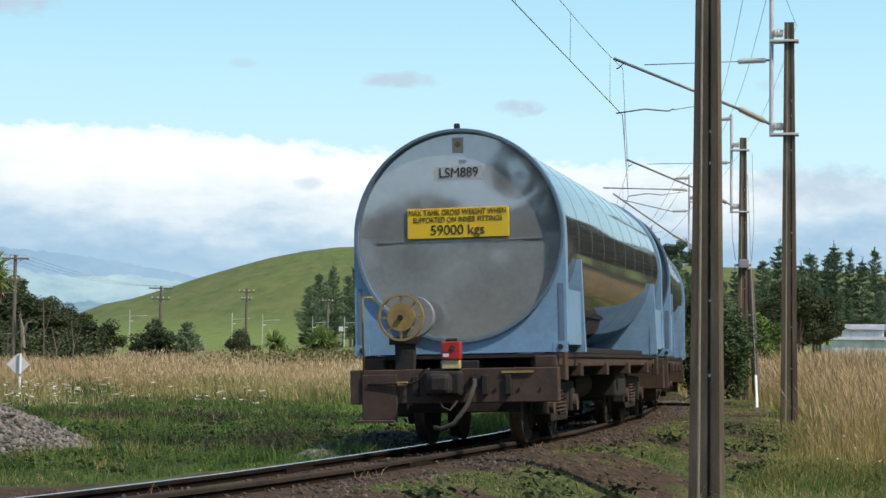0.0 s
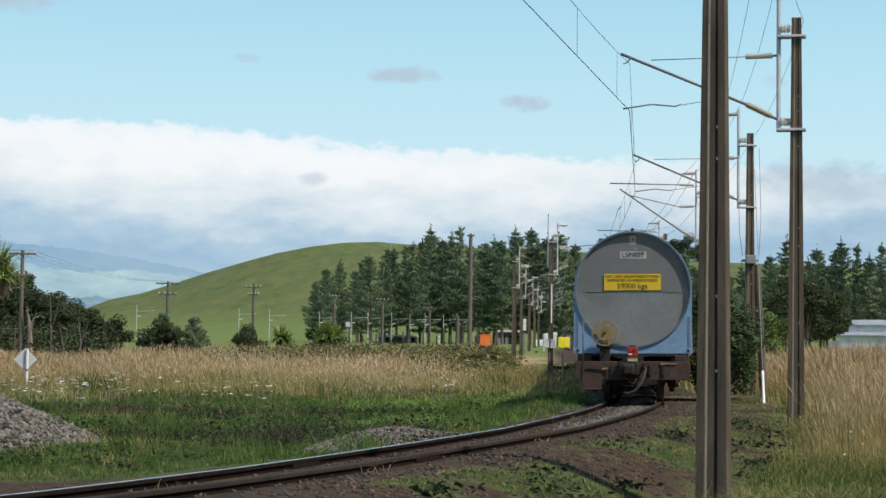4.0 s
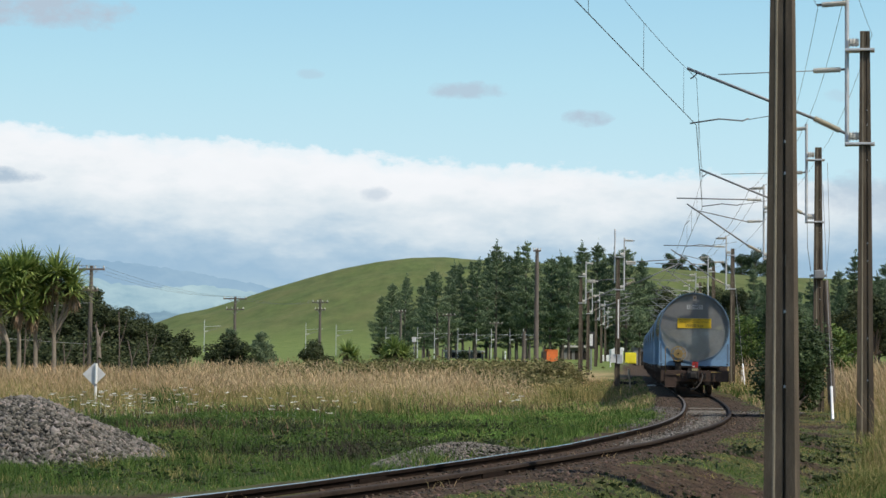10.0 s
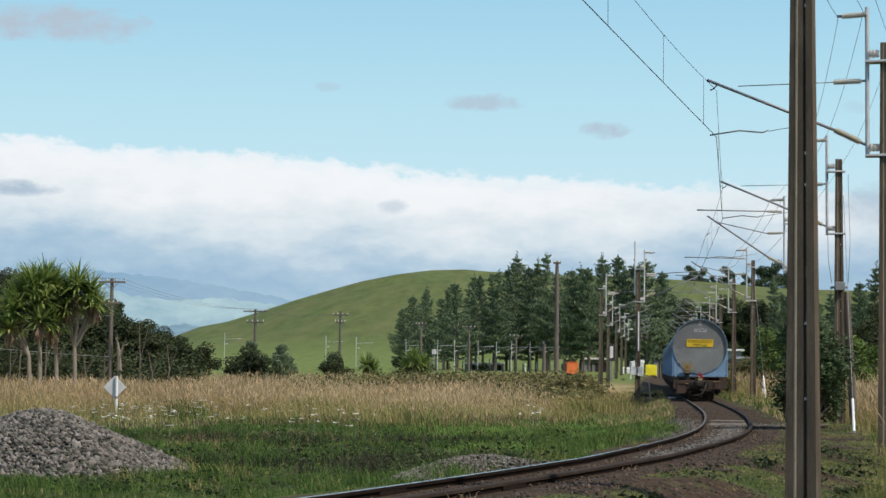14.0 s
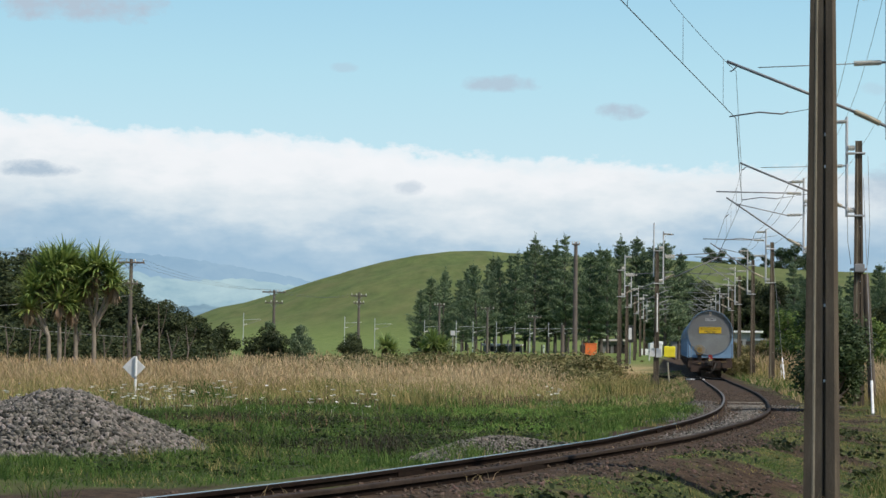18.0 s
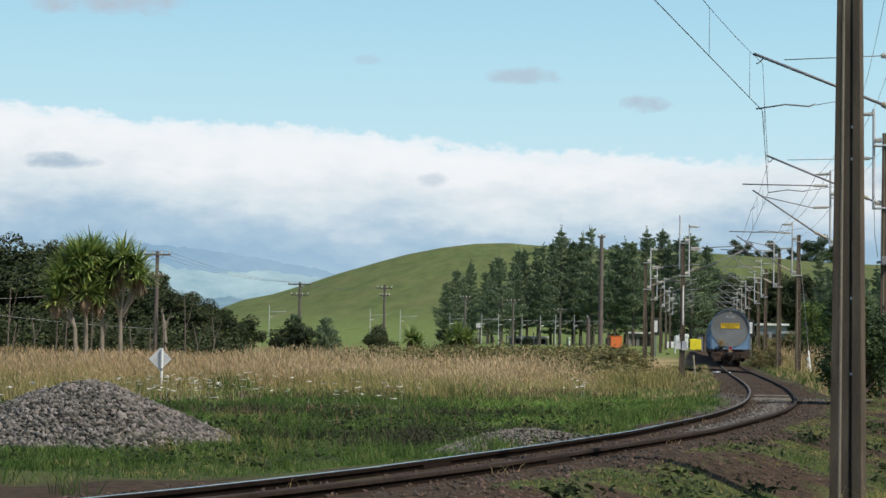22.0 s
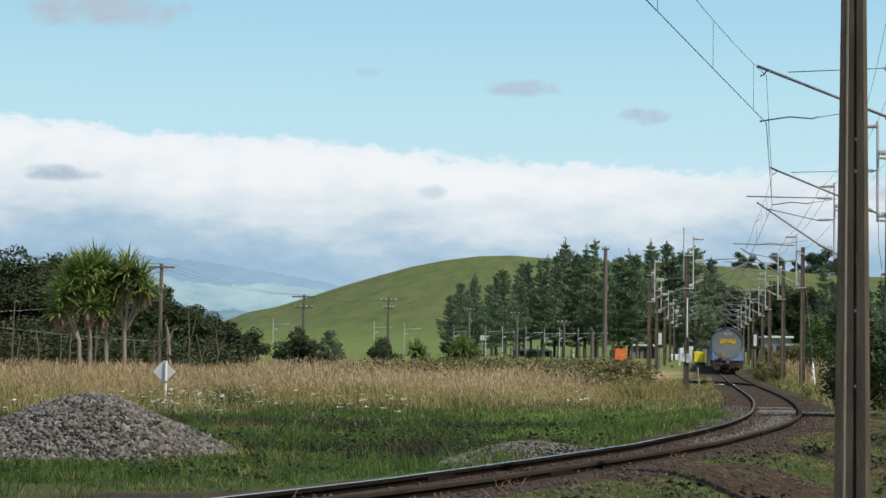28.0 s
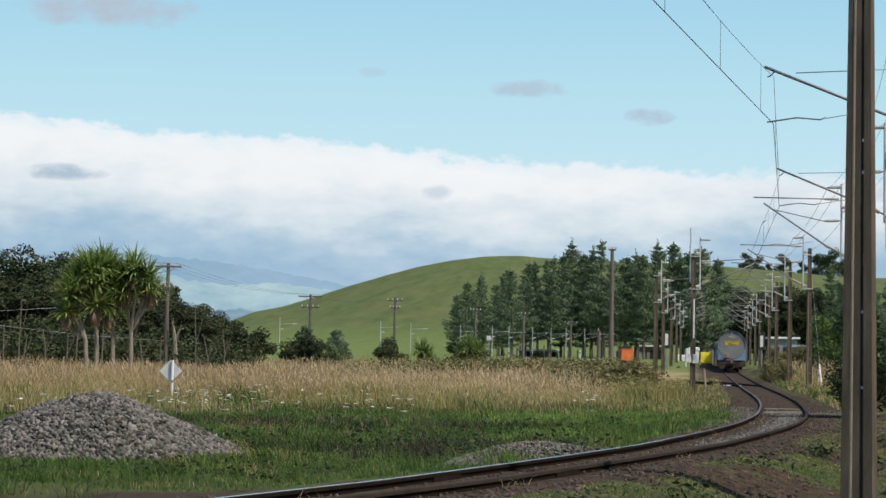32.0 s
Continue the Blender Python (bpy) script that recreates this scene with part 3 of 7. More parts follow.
def build_ground():
    azs = np.unique(np.r_[np.arange(-180, -26, 4.0), np.arange(-26, -18, 0.8), np.arange(-18, 16, 0.2), np.arange(16, 26, 0.8), np.arange(26, 180, 4.0)].round(3))
    rads = np.r_[np.geomspace(0.4, 9, 20, endpoint=False), np.geomspace(9, 130, 130, endpoint=False), np.geomspace(130, 1100, 90, endpoint=False), np.geomspace(1100, 4850, 14)]
    a, r = np.meshgrid(np.radians(azs), rads)
    x, y = r * np.sin(a), r * np.cos(a)
    z = ground_z(x, y)
    z = np.where(r > 900, z * (1 - 0.5 * smooth01((r - 900) / 1500)), z)
    verts = np.c_[x.ravel(), y.ravel(), z.ravel()]
    n, k = len(azs), len(rads)
    i, j = np.meshgrid(np.arange(k - 1), np.arange(n), indexing="ij")
    j2 = (j + 1) % n
    quads = np.stack([i * n + j, i * n + j2, (i + 1) * n + j2, (i + 1) * n + j], -1).reshape(-1, 4)[:, ::-1]
    me = mesh_of("ground", verts, list(quads) + [tuple(range(n))], M["ground"], smooth=True)
    s, t, m = cover(x.ravel(), y.ravel())
    att = me.color_attributes.new("cover", "FLOAT_COLOR", "POINT")
    att.data.foreach_set("color", np.c_[s, t, m, np.ones_like(s)].astype(np.float32).ravel())
    return tagged(new("ground", me), "rolling ground of soil, turf, dry meadow and a green hill", "ground", kind="structure")


build_ground()


def build_sky():
    """The low sky all round, far outside everything; it drifts slowly."""
    azs = np.radians(np.arange(0, 361, 3.0))
    els = np.radians([-1.5, 0, 2, 4, 6, 8, 10, 12, 15, 18, 22, 26, 30])
    R = 4400.0
    verts = [(R * math.sin(a) * math.cos(e), R * math.cos(a) * math.cos(e), R * math.sin(e)) for e in els for a in azs]
    n = len(azs)
    faces = [(k * n + j, k * n + j + 1, (k + 1) * n + j + 1, (k + 1) * n + j) for k in range(len(els) - 1) for j in range(n - 1)]
    me = mesh_of("sky_backdrop", verts, faces, M["sky"], smooth=True)
    uv = me.uv_layers.new(name="degrees")
    for loop in me.loops:
        e, a = divmod(loop.vertex_index, n)
        deg = math.degrees(azs[a])
        uv.data[loop.index].uv = (deg - 360 if deg > 180 else deg, math.degrees(els[e]))
    for p in me.polygons:                          # the seam behind the camera keeps one sign
        us = [uv.data[k].uv[0] for k in p.loop_indices]
        if max(us) - min(us) > 180:
            for k in p.loop_indices:
                if uv.data[k].uv[0] < 0:
                    uv.data[k].uv[0] += 360
    ob = new("sky_backdrop", me)
    return tagged(ob, "pale blue sky with a long white cloud bank", "sky", kind="structure")


sky_backdrop = build_sky()


def far_ridge(name, label, R, rows, material, wobble):
    """A far range as a long solid ridge."""
    az = np.arange(rows[0][0], rows[-1][0], 0.12)
    el = np.interp(az, [p[0] for p in rows], [p[1] for p in rows]) + wobble * ripple(az * 9, az * 3, 2.0, 7.0)
    verts, faces = [], []
    for a, e in zip(np.radians(az), np.radians(el)):
        for rr, h in ((R - 350, -5.0), (R - 160, 0.55 * R * math.tan(e)), (R, R * math.tan(e)), (R + 250, -5.0)):
            verts.append((rr * math.sin(a), rr * math.cos(a), h + 1.5))
    for k in range(len(az) - 1):
        for j in range(3):
            b = k * 4 + j
            faces.append((b, b + 4, b + 5, b + 1))
    return tagged(new(name, mesh_of(name, verts, faces, material, smooth=True)), label, "mountains", kind="structure")


# the darker rear ridge stands for the range's top in cloud shade
far_ridge("backdrop", "blue mountain range with cloud shade painted in", 4050.0, [(-40, 2.9), (-24, 3.1), (-17.5, 3.15), (-14.5, 3.25), (-12.6, 3.15), (-10.9, 3.0), (-9.2, 2.75), (-7.5, 2.45), (-5, 2.0), (0, 1.6), (12, 1.0), (30, 0.8)], M["far_blue"], 0.05)
far_ridge("backdrop", "blue-green mountain slopes under cloud, haze painted in", 3700.0, [(-40, 2.6), (-24, 2.7), (-17.5, 2.8), (-15, 2.95), (-13.2, 2.85), (-12.0, 2.45), (-10.9, 2.35), (-9.2, 2.45), (-7.5, 2.2), (-5, 1.8), (0, 1.4), (12, 0.9), (30, 0.7)], M["far_hill"], 0.06)
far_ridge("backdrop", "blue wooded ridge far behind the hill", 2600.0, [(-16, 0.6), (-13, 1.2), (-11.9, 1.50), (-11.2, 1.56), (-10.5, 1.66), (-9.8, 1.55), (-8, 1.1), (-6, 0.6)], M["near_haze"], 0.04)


# ---- grass ----
def scatter(n, az0, az1, r0, r1, rng):
    """Places spread evenly over a sector seen from the camera's stand."""
    a = np.radians(rng.uniform(az0, az1, n))
    r = np.sqrt(rng.uniform(r0 ** 2, r1 ** 2, n))
    return r * np.sin(a), r * np.cos(a)


def blade_field(name, label, material, x, y, height, width, lean, rng, heads=0.0):
    n = len(x)
    z = ground_z(x, y) - 0.02
    turn = rng.uniform(0, 2 * np.pi, n)
    side = np.c_[np.cos(turn), np.sin(turn), np.zeros(n)] * width[:, None] * 0.5
    away = rng.normal(0, 1, (n, 2)) * lean * height[:, None]
    away[:, 0] -= 0.06 * height                                     # the wind has combed it a little
    base = np.c_[x, y, z]
    mid = base + np.c_[away * 0.3, height * 0.6]
    tip = base + np.c_[away, height * rng.uniform(0.92, 1.0, n)]
    if heads:
        w = side * heads
        low = base + np.c_[away * 0.62, height * 0.72]
        wide = low * 0.45 + tip * 0.55
        v = np.stack([base - side, base + side, low, wide - w, wide + w, tip], 1).reshape(-1, 3)
        o = np.arange(n)[:, None] * 6
        t = np.concatenate([o + [0, 1, 2], o + [2, 4, 3], o + [3, 4, 5]], 1).reshape(-1, 3)
    else:
        v = np.stack([base - side, base + side, mid - side * 0.8, mid + side * 0.8, tip], 1).reshape(-1, 3)
        o = np.arange(n)[:, None] * 5
        t = np.concatenate([o + [0, 1, 3], o + [0, 3, 2], o + [2, 3, 4]], 1).reshape(-1, 3)
    return tagged(new(name, soup(name, v, t, material)), label, "grass", kind="stuff")


def build_grass():
    rng = np.random.default_rng(5)
    # dry seeding grass, left meadow and right bank
    xs, ys = [], []
    for n, a0, a1, r0, r1 in ((150000, -21, 6, 32, 80), (80000, -21, 6, 80, 135), (120000, 5, 17, 15, 60), (45000, 2.6, 17, 55, 135)):
        x, y = scatter(n, a0, a1, r0, r1, rng)
        xs.append(x), ys.append(y)
    x, y = np.concatenate(xs), np.concatenate(ys)
    s, t, m = cover(x, y)
    keep = rng.uniform(0, 1, len(x)) < m ** 1.1 * (0.80 + 0.45 * ripple(x, y, 3.5, 8.0) + 0.35 * ripple(x, y, 1.1, 18.0))
    x, y, m = x[keep], y[keep], m[keep]
    r = np.hypot(x, y)
    h = (0.12 + 0.82 * m) * rng.uniform(0.35, 1.2, len(x)) * (1 + 0.38 * ripple(x, y, 5.0, 2.5) + 0.22 * ripple(x, y, 1.3, 7.5))
    dt = from_track(x, y)
    h = h * np.where((dt < 0) & (y > 60), 0.25 + 0.75 * smooth01((-dt - 3.5) / 6), 1.0)
    dry = rng.uniform(0, 1, len(x)) < np.clip(np.where(from_track(x, y) > 0, -0.12, -0.12) + np.where(from_track(x, y) > 0, 0.72, 0.95) * m + 0.40 * ripple(x, y, 4.0, 6.0) + 0.25 * ripple(x, y, 1.4, 2.0), 0.08, 0.92)
    w = np.interp(r, [15, 30, 60, 130], [0.004, 0.006, 0.011, 0.022])
    az = np.degrees(np.arctan2(x, y))
    pale = dry & (rng.uniform(0, 1, len(x)) < np.interp(az, [-14, -9, -2, 4], [0.05, 0.55, 0.75, 0.5]) + 0.25 * ripple(x, y, 6.0, 31.0))
    tan = dry & ~pale
    blade_field("tall_grass", "tall dry tan grass gone to seed", M["tan_grass"], x[tan], y[tan], h[tan], w[tan], 0.23, rng, 2.2)
    blade_field("tall_grass", "tall bleached straw-coloured grass gone to seed", M["straw_grass"], x[pale], y[pale], h[pale], w[pale], 0.23, rng, 2.2)
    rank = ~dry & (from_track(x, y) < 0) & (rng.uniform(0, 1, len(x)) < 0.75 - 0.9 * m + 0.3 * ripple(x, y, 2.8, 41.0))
    half = ~dry & ~rank
    blade_field("tall_grass", "half-dry olive grass among the seed heads", M["mix_grass"], x[half], y[half], h[half] * 0.82, w[half] * 1.6, 0.2, rng)
    blade_field("tall_grass", "rank green grass at the meadow's edge", M["bright_grass"], x[rank], y[rank], h[rank] * 0.8, w[rank] * 1.5, 0.3, rng)
    # green turf
    xs, ys = [], []
    for n, a0, a1, r0, r1 in ((260000, -21, 4.5, 18, 52), (75000, -21, 6.5, 52, 90), (85000, 3, 17, 15.5, 34), (40000, 2.6, 16, 34, 95), (14000, -8, 10, 60, 120), (60000, -7, 3, 14, 30)):
        x, y = scatter(n, a0, a1, r0, r1, rng)
        xs.append(x), ys.append(y)
    x, y = np.concatenate(xs), np.concatenate(ys)
    s, t, m = cover(x, y)
    d = from_track(x, y)
    keep = (rng.uniform(0, 1, len(x)) < t * (0.8 + 0.4 * ripple(x, y, 1.6, 4.0))) & (np.abs(d) > 0.72)
    x, y, t, m, d = x[keep], y[keep], t[keep], m[keep], d[keep]
    shoulder = (d > 0) & (d < 3.2)
    h = rng.uniform(0.03, 0.11, len(x)) * (1 + 0.7 * ripple(x, y, 2.4, 9.0) + 0.4 * ripple(x, y, 0.8, 3.0)) * np.where(shoulder, 0.35, 1.0) * np.where((d > 3.2) & (np.hypot(x, y) < 34), 2.6, 1.0)
    h = h * (1 + 0.9 * smooth01((np.hypot(x, y) - 38) / 25)) * np.interp(y, [55, 75], [1.0, 0.55])
    w = np.interp(np.hypot(x, y), [16, 48, 110], [0.008, 0.018, 0.03])
    h = np.maximum(h, 0.04)
    dull = ((d > 3.0) & (rng.uniform(0, 1, len(x)) < 0.55)) | (shoulder & (rng.uniform(0, 1, len(x)) < 0.4)) | (rng.uniform(0, 1, len(x)) < np.clip(0.03 + 0.20 * ripple(x, y, 2.6, 14.0) + 0.5 * m, 0.02, 0.85))
    # brighter green blades become likelier to the right and farther out
    brighter = ~dull & (rng.uniform(0, 1, len(x)) < np.clip(smooth01((x + 6) / 6) * smooth01((y - 26) / 9) + 0.3 * ripple(x, y, 2.0, 17.0), 0, 0.9)) & (d < 0)
    plain = ~dull & ~brighter
    blade_field("green_grass", "brighter green grass near the curve", M["bright_grass"], x[brighter], y[brighter], h[brighter], w[brighter], 0.75, rng)
    blade_field("green_grass", "dark green grass along the line", M["green_grass"], x[plain], y[plain], h[plain], w[plain], 0.75, rng)
    # rank tufts that stand out of the turf
    cx, cy = np.concatenate([np.stack(scatter(n, a0, a1, r0, r1, rng)) for n, a0, a1, r0, r1 in ((1500, -21, 3, 19, 60), (1800, 0, 17, 15, 50))], 1)
    s1, t1, m1 = cover(cx, cy)
    d1 = from_track(cx, cy)
    ok = (rng.uniform(0, 1, len(cx)) < 0.25 + 0.75 * t1) & ((d1 < -1.0) | (d1 > 1.5))
    cx, cy, d1 = cx[ok], cy[ok], d1[ok]
    k = rng.integers(0, len(cx), 100000)
    low = (d1[k] > 0) & (d1[k] < 3.2)
    tx, ty = cx[k] + rng.normal(0, 0.14, len(k)), cy[k] + rng.normal(0, 0.14, len(k))
    th = (0.10 + 0.22 * (k * 0.618 % 1.0)) * rng.uniform(0.5, 1.1, len(k)) * np.where(low, 0.28, 1.0)
    olive = (k * 0.37 % 1.0) < np.where(d1[k] > 0, 0.6, 0.10)
    # ranker green clumps in the dry meadow
    cx, cy = scatter(700, -20, 4, 44, 100, rng)
    cover_m = cover(cx, cy)[2]
    ok = (from_track(cx, cy) < -3) & (ripple(cx, cy, 7.0, 21.0) + 0.6 * rng.normal(0, 1, len(cx)) > 0.25) & (cover_m > 0.15)
    cx, cy, q = cx[ok], cy[ok], rng.uniform(0.35, 0.85, ok.sum())
    j = rng.integers(0, len(cx), 26000)
    mx, my = cx[j] + rng.normal(0, 0.45, len(j)), cy[j] + rng.normal(0, 0.45, len(j))
    mh = q[j] * rng.uniform(0.5, 1.1, len(j))
    green = (j * 0.71 % 1.0) < 0.2
    for pick, mt, lb in ((green, M["green_grass"], "rank green weeds in the dry meadow"), (~green, M["mix_grass"], "olive clumps in the dry meadow")):
        blade_field("meadow_clumps", lb, mt, mx[pick], my[pick], mh[pick], np.full(pick.sum(), 0.024), 0.3, rng)
    for pick, mt, lb in ((~olive, M["green_grass"], "rank green tufts of grass"), (olive, M["mix_grass"], "half-dry tufts of grass")):
        blade_field("grass_tufts", lb, mt, tx[pick], ty[pick], th[pick], np.full(pick.sum(), 0.009), 0.45, rng)
    blade_field("green_grass", "duller olive grass in patches along the line", M["mix_grass"], x[dull], y[dull], h[dull], w[dull], 0.75, rng)


def build_fringe():
    """Longer grass round the foot of the heap, dark sorrel patches in the turf, and dry stems between the rails."""
    rng = np.random.default_rng(57)
    a = rng.uniform(math.pi * 0.95, math.pi * 2.1, 5200)
    q = 1.02 + np.abs(rng.normal(0, 0.16, len(a)))
    x, y = HEAP[0] + 2.35 * q * np.cos(a), HEAP[1] + 2.1 * q * np.sin(a)
    blade_field("green_grass", "longer green grass round the foot of the heap", M["green_grass"], x, y, rng.uniform(0.04, 0.15, len(x)) * (1 + 0.6 * ripple(x, y, 0.7, 3.0)), np.full(len(x), 0.009), 0.55, rng)
    xs, ys = [], []
    for cx, cy, w, h, n in ((-3.2, 31.4, 1.5, 1.6, 5200), (-1.9, 33.6, 0.9, 1.6, 2600), (-7.0, 43.0, 2.2, 1.2, 3600), (-4.6, 40.4, 1.6, 1.2, 3000), (-2.4, 44.0, 1.6, 1.2, 1800)):
        x, y = rng.normal(cx, w, n), rng.normal(cy, h, n)
        ok = ripple(x, y, 0.8, 6.0) + 0.6 * ripple(x, y, 2.0, 1.0) > 0.0
        xs.append(x[ok]), ys.append(y[ok])
    x, y = np.concatenate(xs), np.concatenate(ys)
    blade_field("sorrel", "dark purplish sorrel gone over in the turf", M["sorrel"], x, y, rng.uniform(0.06, 0.26, len(x)), np.full(len(x), 0.014), 0.4, rng)
    y = rng.uniform(52, 128, 26000)
    d = np.where(rng.uniform(0, 1, len(y)) < 0.68, -1.45 - np.abs(rng.normal(0, 3.0, len(y))), 1.5 + np.abs(rng.normal(0, 1.2, len(y))))
    x = np.interp(y, LINE[:, 1], LINE[:, 0]) + d
    ok = (ripple(x, y, 1.4, 11.0) + 0.7 * ripple(x, y, 4.0, 19.0) + rng.normal(0, 0.35, len(x)) > -0.25) & (d > -9)
    x, y = x[ok], y[ok]
    kind = ripple(x, y, 3.0, 24.0) + rng.normal(0, 0.4, len(x))
    for pick, mt, lb in ((kind < -0.15, M["green_grass"], "short green grass beside the far track"), ((kind >= -0.15) & (kind < 0.35), M["mix_grass"], "short olive grass beside the far track"), (kind >= 0.35, M["tan_grass"], "short dry grass beside the far track")):
        blade_field("verge_grass", lb, mt, x[pick], y[pick], rng.uniform(0.07, 0.30, pick.sum()), np.full(pick.sum(), 0.030), 0.5, rng)
    s = np.concatenate([rng.normal(c, 0.12, 9) for c in rng.uniform(12, 60, 26)])
    d = np.concatenate([rng.normal(c, 0.06, 9) for c in rng.choice([-0.42, 0.40, -0.75, 0.75], 26)])
    x, y = np.interp(s, RUN, LINE[:, 0]) + d, np.interp(s, RUN, LINE[:, 1])
    blade_field("track_weeds", "thin dry weeds between the rails", M["tan_grass"], x, y, rng.uniform(0.04, 0.13, len(x)), np.full(len(x), 0.006), 0.5, rng)


def build_flowers():
    """White umbels where the turf meets the meadow."""
    rng = np.random.default_rng(11)
    x, y = scatter(2600, -18, 2, 36, 62, rng)
    s, t, m = cover(x, y)
    keep = (rng.uniform(0, 1, len(x)) < 14 * m * (1 - m) * (m < 0.28) * np.clip(ripple(x, y, 5.0, 12.0) * 1.6 - 0.25, 0, 1)) & (from_track(x, y) < -5)
    x2, y2 = scatter(26, 11.5, 16, 19, 30, rng)
    x, y = np.r_[x[keep], x2], np.r_[y[keep], y2]
    z = ground_z(x, y)
    verts, tris = [], []
    for px, py, pz in zip(x, y, z):
        h, r = rng.uniform(0.35, 0.75), rng.uniform(0.04, 0.085)
        if math.hypot(px, py) < 35:
            h, r = h * 0.55, r * 0.3
        b = len(verts)
        verts += [(px - 0.0012, py, pz), (px + 0.0012, py, pz), (px, py, pz + h)]
        tris.append((b, b + 1, b + 2))
        for k in range(7):
            t0 = 2 * math.pi * k / 7
            verts.append((px + r * math.cos(t0), py + r * math.sin(t0), pz + h + rng.uniform(0.0, 0.03)))
            tris.append((b + 2, b + 3 + k, b + 3 + (k + 1) % 7))
    tagged(new("wild_flowers", soup("wild_flowers", np.array(verts), np.array(tris), M["flower"])), "white wild carrot flowers among the grass", "flowers", kind="stuff")


HEAP = (-7.55, 28.5)
build_grass()
build_fringe()
build_flowers()


# ---- stones ----
def stones(name, label, category, material, places, sizes, rng, extra=None):
    """Angular stones as squashed eight-sided lumps."""
    n = len(places)
    unit = np.array([(1, 0, 0), (-1, 0, 0), (0, 1, 0), (0, -1, 0), (0, 0, 1), (0, 0, -1)], float)
    v = unit[None] * rng.uniform(0.55, 1.2, (n, 6, 1)) + rng.normal(0, 0.22, (n, 6, 3))
    turn = rng.uniform(0, 2 * np.pi, n)
    c, s = np.cos(turn), np.sin(turn)
    v = np.stack([v[..., 0] * c[:, None] - v[..., 1] * s[:, None], v[..., 0] * s[:, None] + v[..., 1] * c[:, None], v[..., 2] * 0.75], -1)
    tilt = rng.normal(0, 0.5, n)
    c, s = np.cos(tilt), np.sin(tilt)
    v = np.stack([v[..., 0], v[..., 1] * c[:, None] - v[..., 2] * s[:, None], v[..., 1] * s[:, None] + v[..., 2] * c[:, None]], -1)
    v = v * sizes[:, None, None] * 0.5 + places[:, None]
    f = np.array([(0, 2, 4), (2, 1, 4), (1, 3, 4), (3, 0, 4), (2, 0, 5), (1, 2, 5), (3, 1, 5), (0, 3, 5)])
    t = (np.arange(n)[:, None, None] * 6 + f).reshape(-1, 3)
    v = v.reshape(-1, 3)
    if extra is not None:
        t = np.vstack([t, extra[1] + len(v)])
        v = np.vstack([v, extra[0]])
    return tagged(new(name, soup(name, v, t, material)), label, category, kind="stuff")


def heap_z(x, y):
    u, w = (x - HEAP[0] - 0.24) / np.where(x > HEAP[0] + 0.24, 2.0, 2.5), (y - HEAP[1]) / 2.1
    q = np.sqrt((np.abs(u) ** 2 + np.abs(w) ** 2)) + 0.05 * ripple(x, y, 0.9, 3.0)
    return ground_z(x, y) + 1.06 * np.clip(1.07 - np.sqrt(q * q + 0.045), -0.1, 1)


def build_heap():
    rng = np.random.default_rng(21)
    g = np.linspace(-2.6, 2.6, 60)
    gx, gy = np.meshgrid(g + HEAP[0], g + HEAP[1])
    gv = np.c_[gx.ravel(), gy.ravel(), heap_z(gx, gy).ravel() - 0.05]
    i = np.arange(59 * 60).reshape(59, 60)[:, :-1].ravel()
    gt = np.vstack([np.c_[i, i + 1, i + 61], np.c_[i, i + 61, i + 60]])
    n = 21000
    a, q = rng.uniform(0, 2 * np.pi, n), np.sqrt(rng.uniform(0, 1, n)) * 1.1
    x, y = HEAP[0] + 2.35 * q * np.cos(a), HEAP[1] + 2.1 * q * np.sin(a)
    keep = (q < 1.0) | (rng.uniform(0, 1, n) < 0.25)
    x, y = x[keep], y[keep]
    p = np.c_[x, y, heap_z(x, y) - 0.005]
    stones("gravel_heap", "conical heap of crushed grey stone on the grass", "gravel heap", M["heap_stone"], p, 0.035 + 0.10 * rng.uniform(0, 1, len(x)) ** 1.5, rng, (gv, gt))


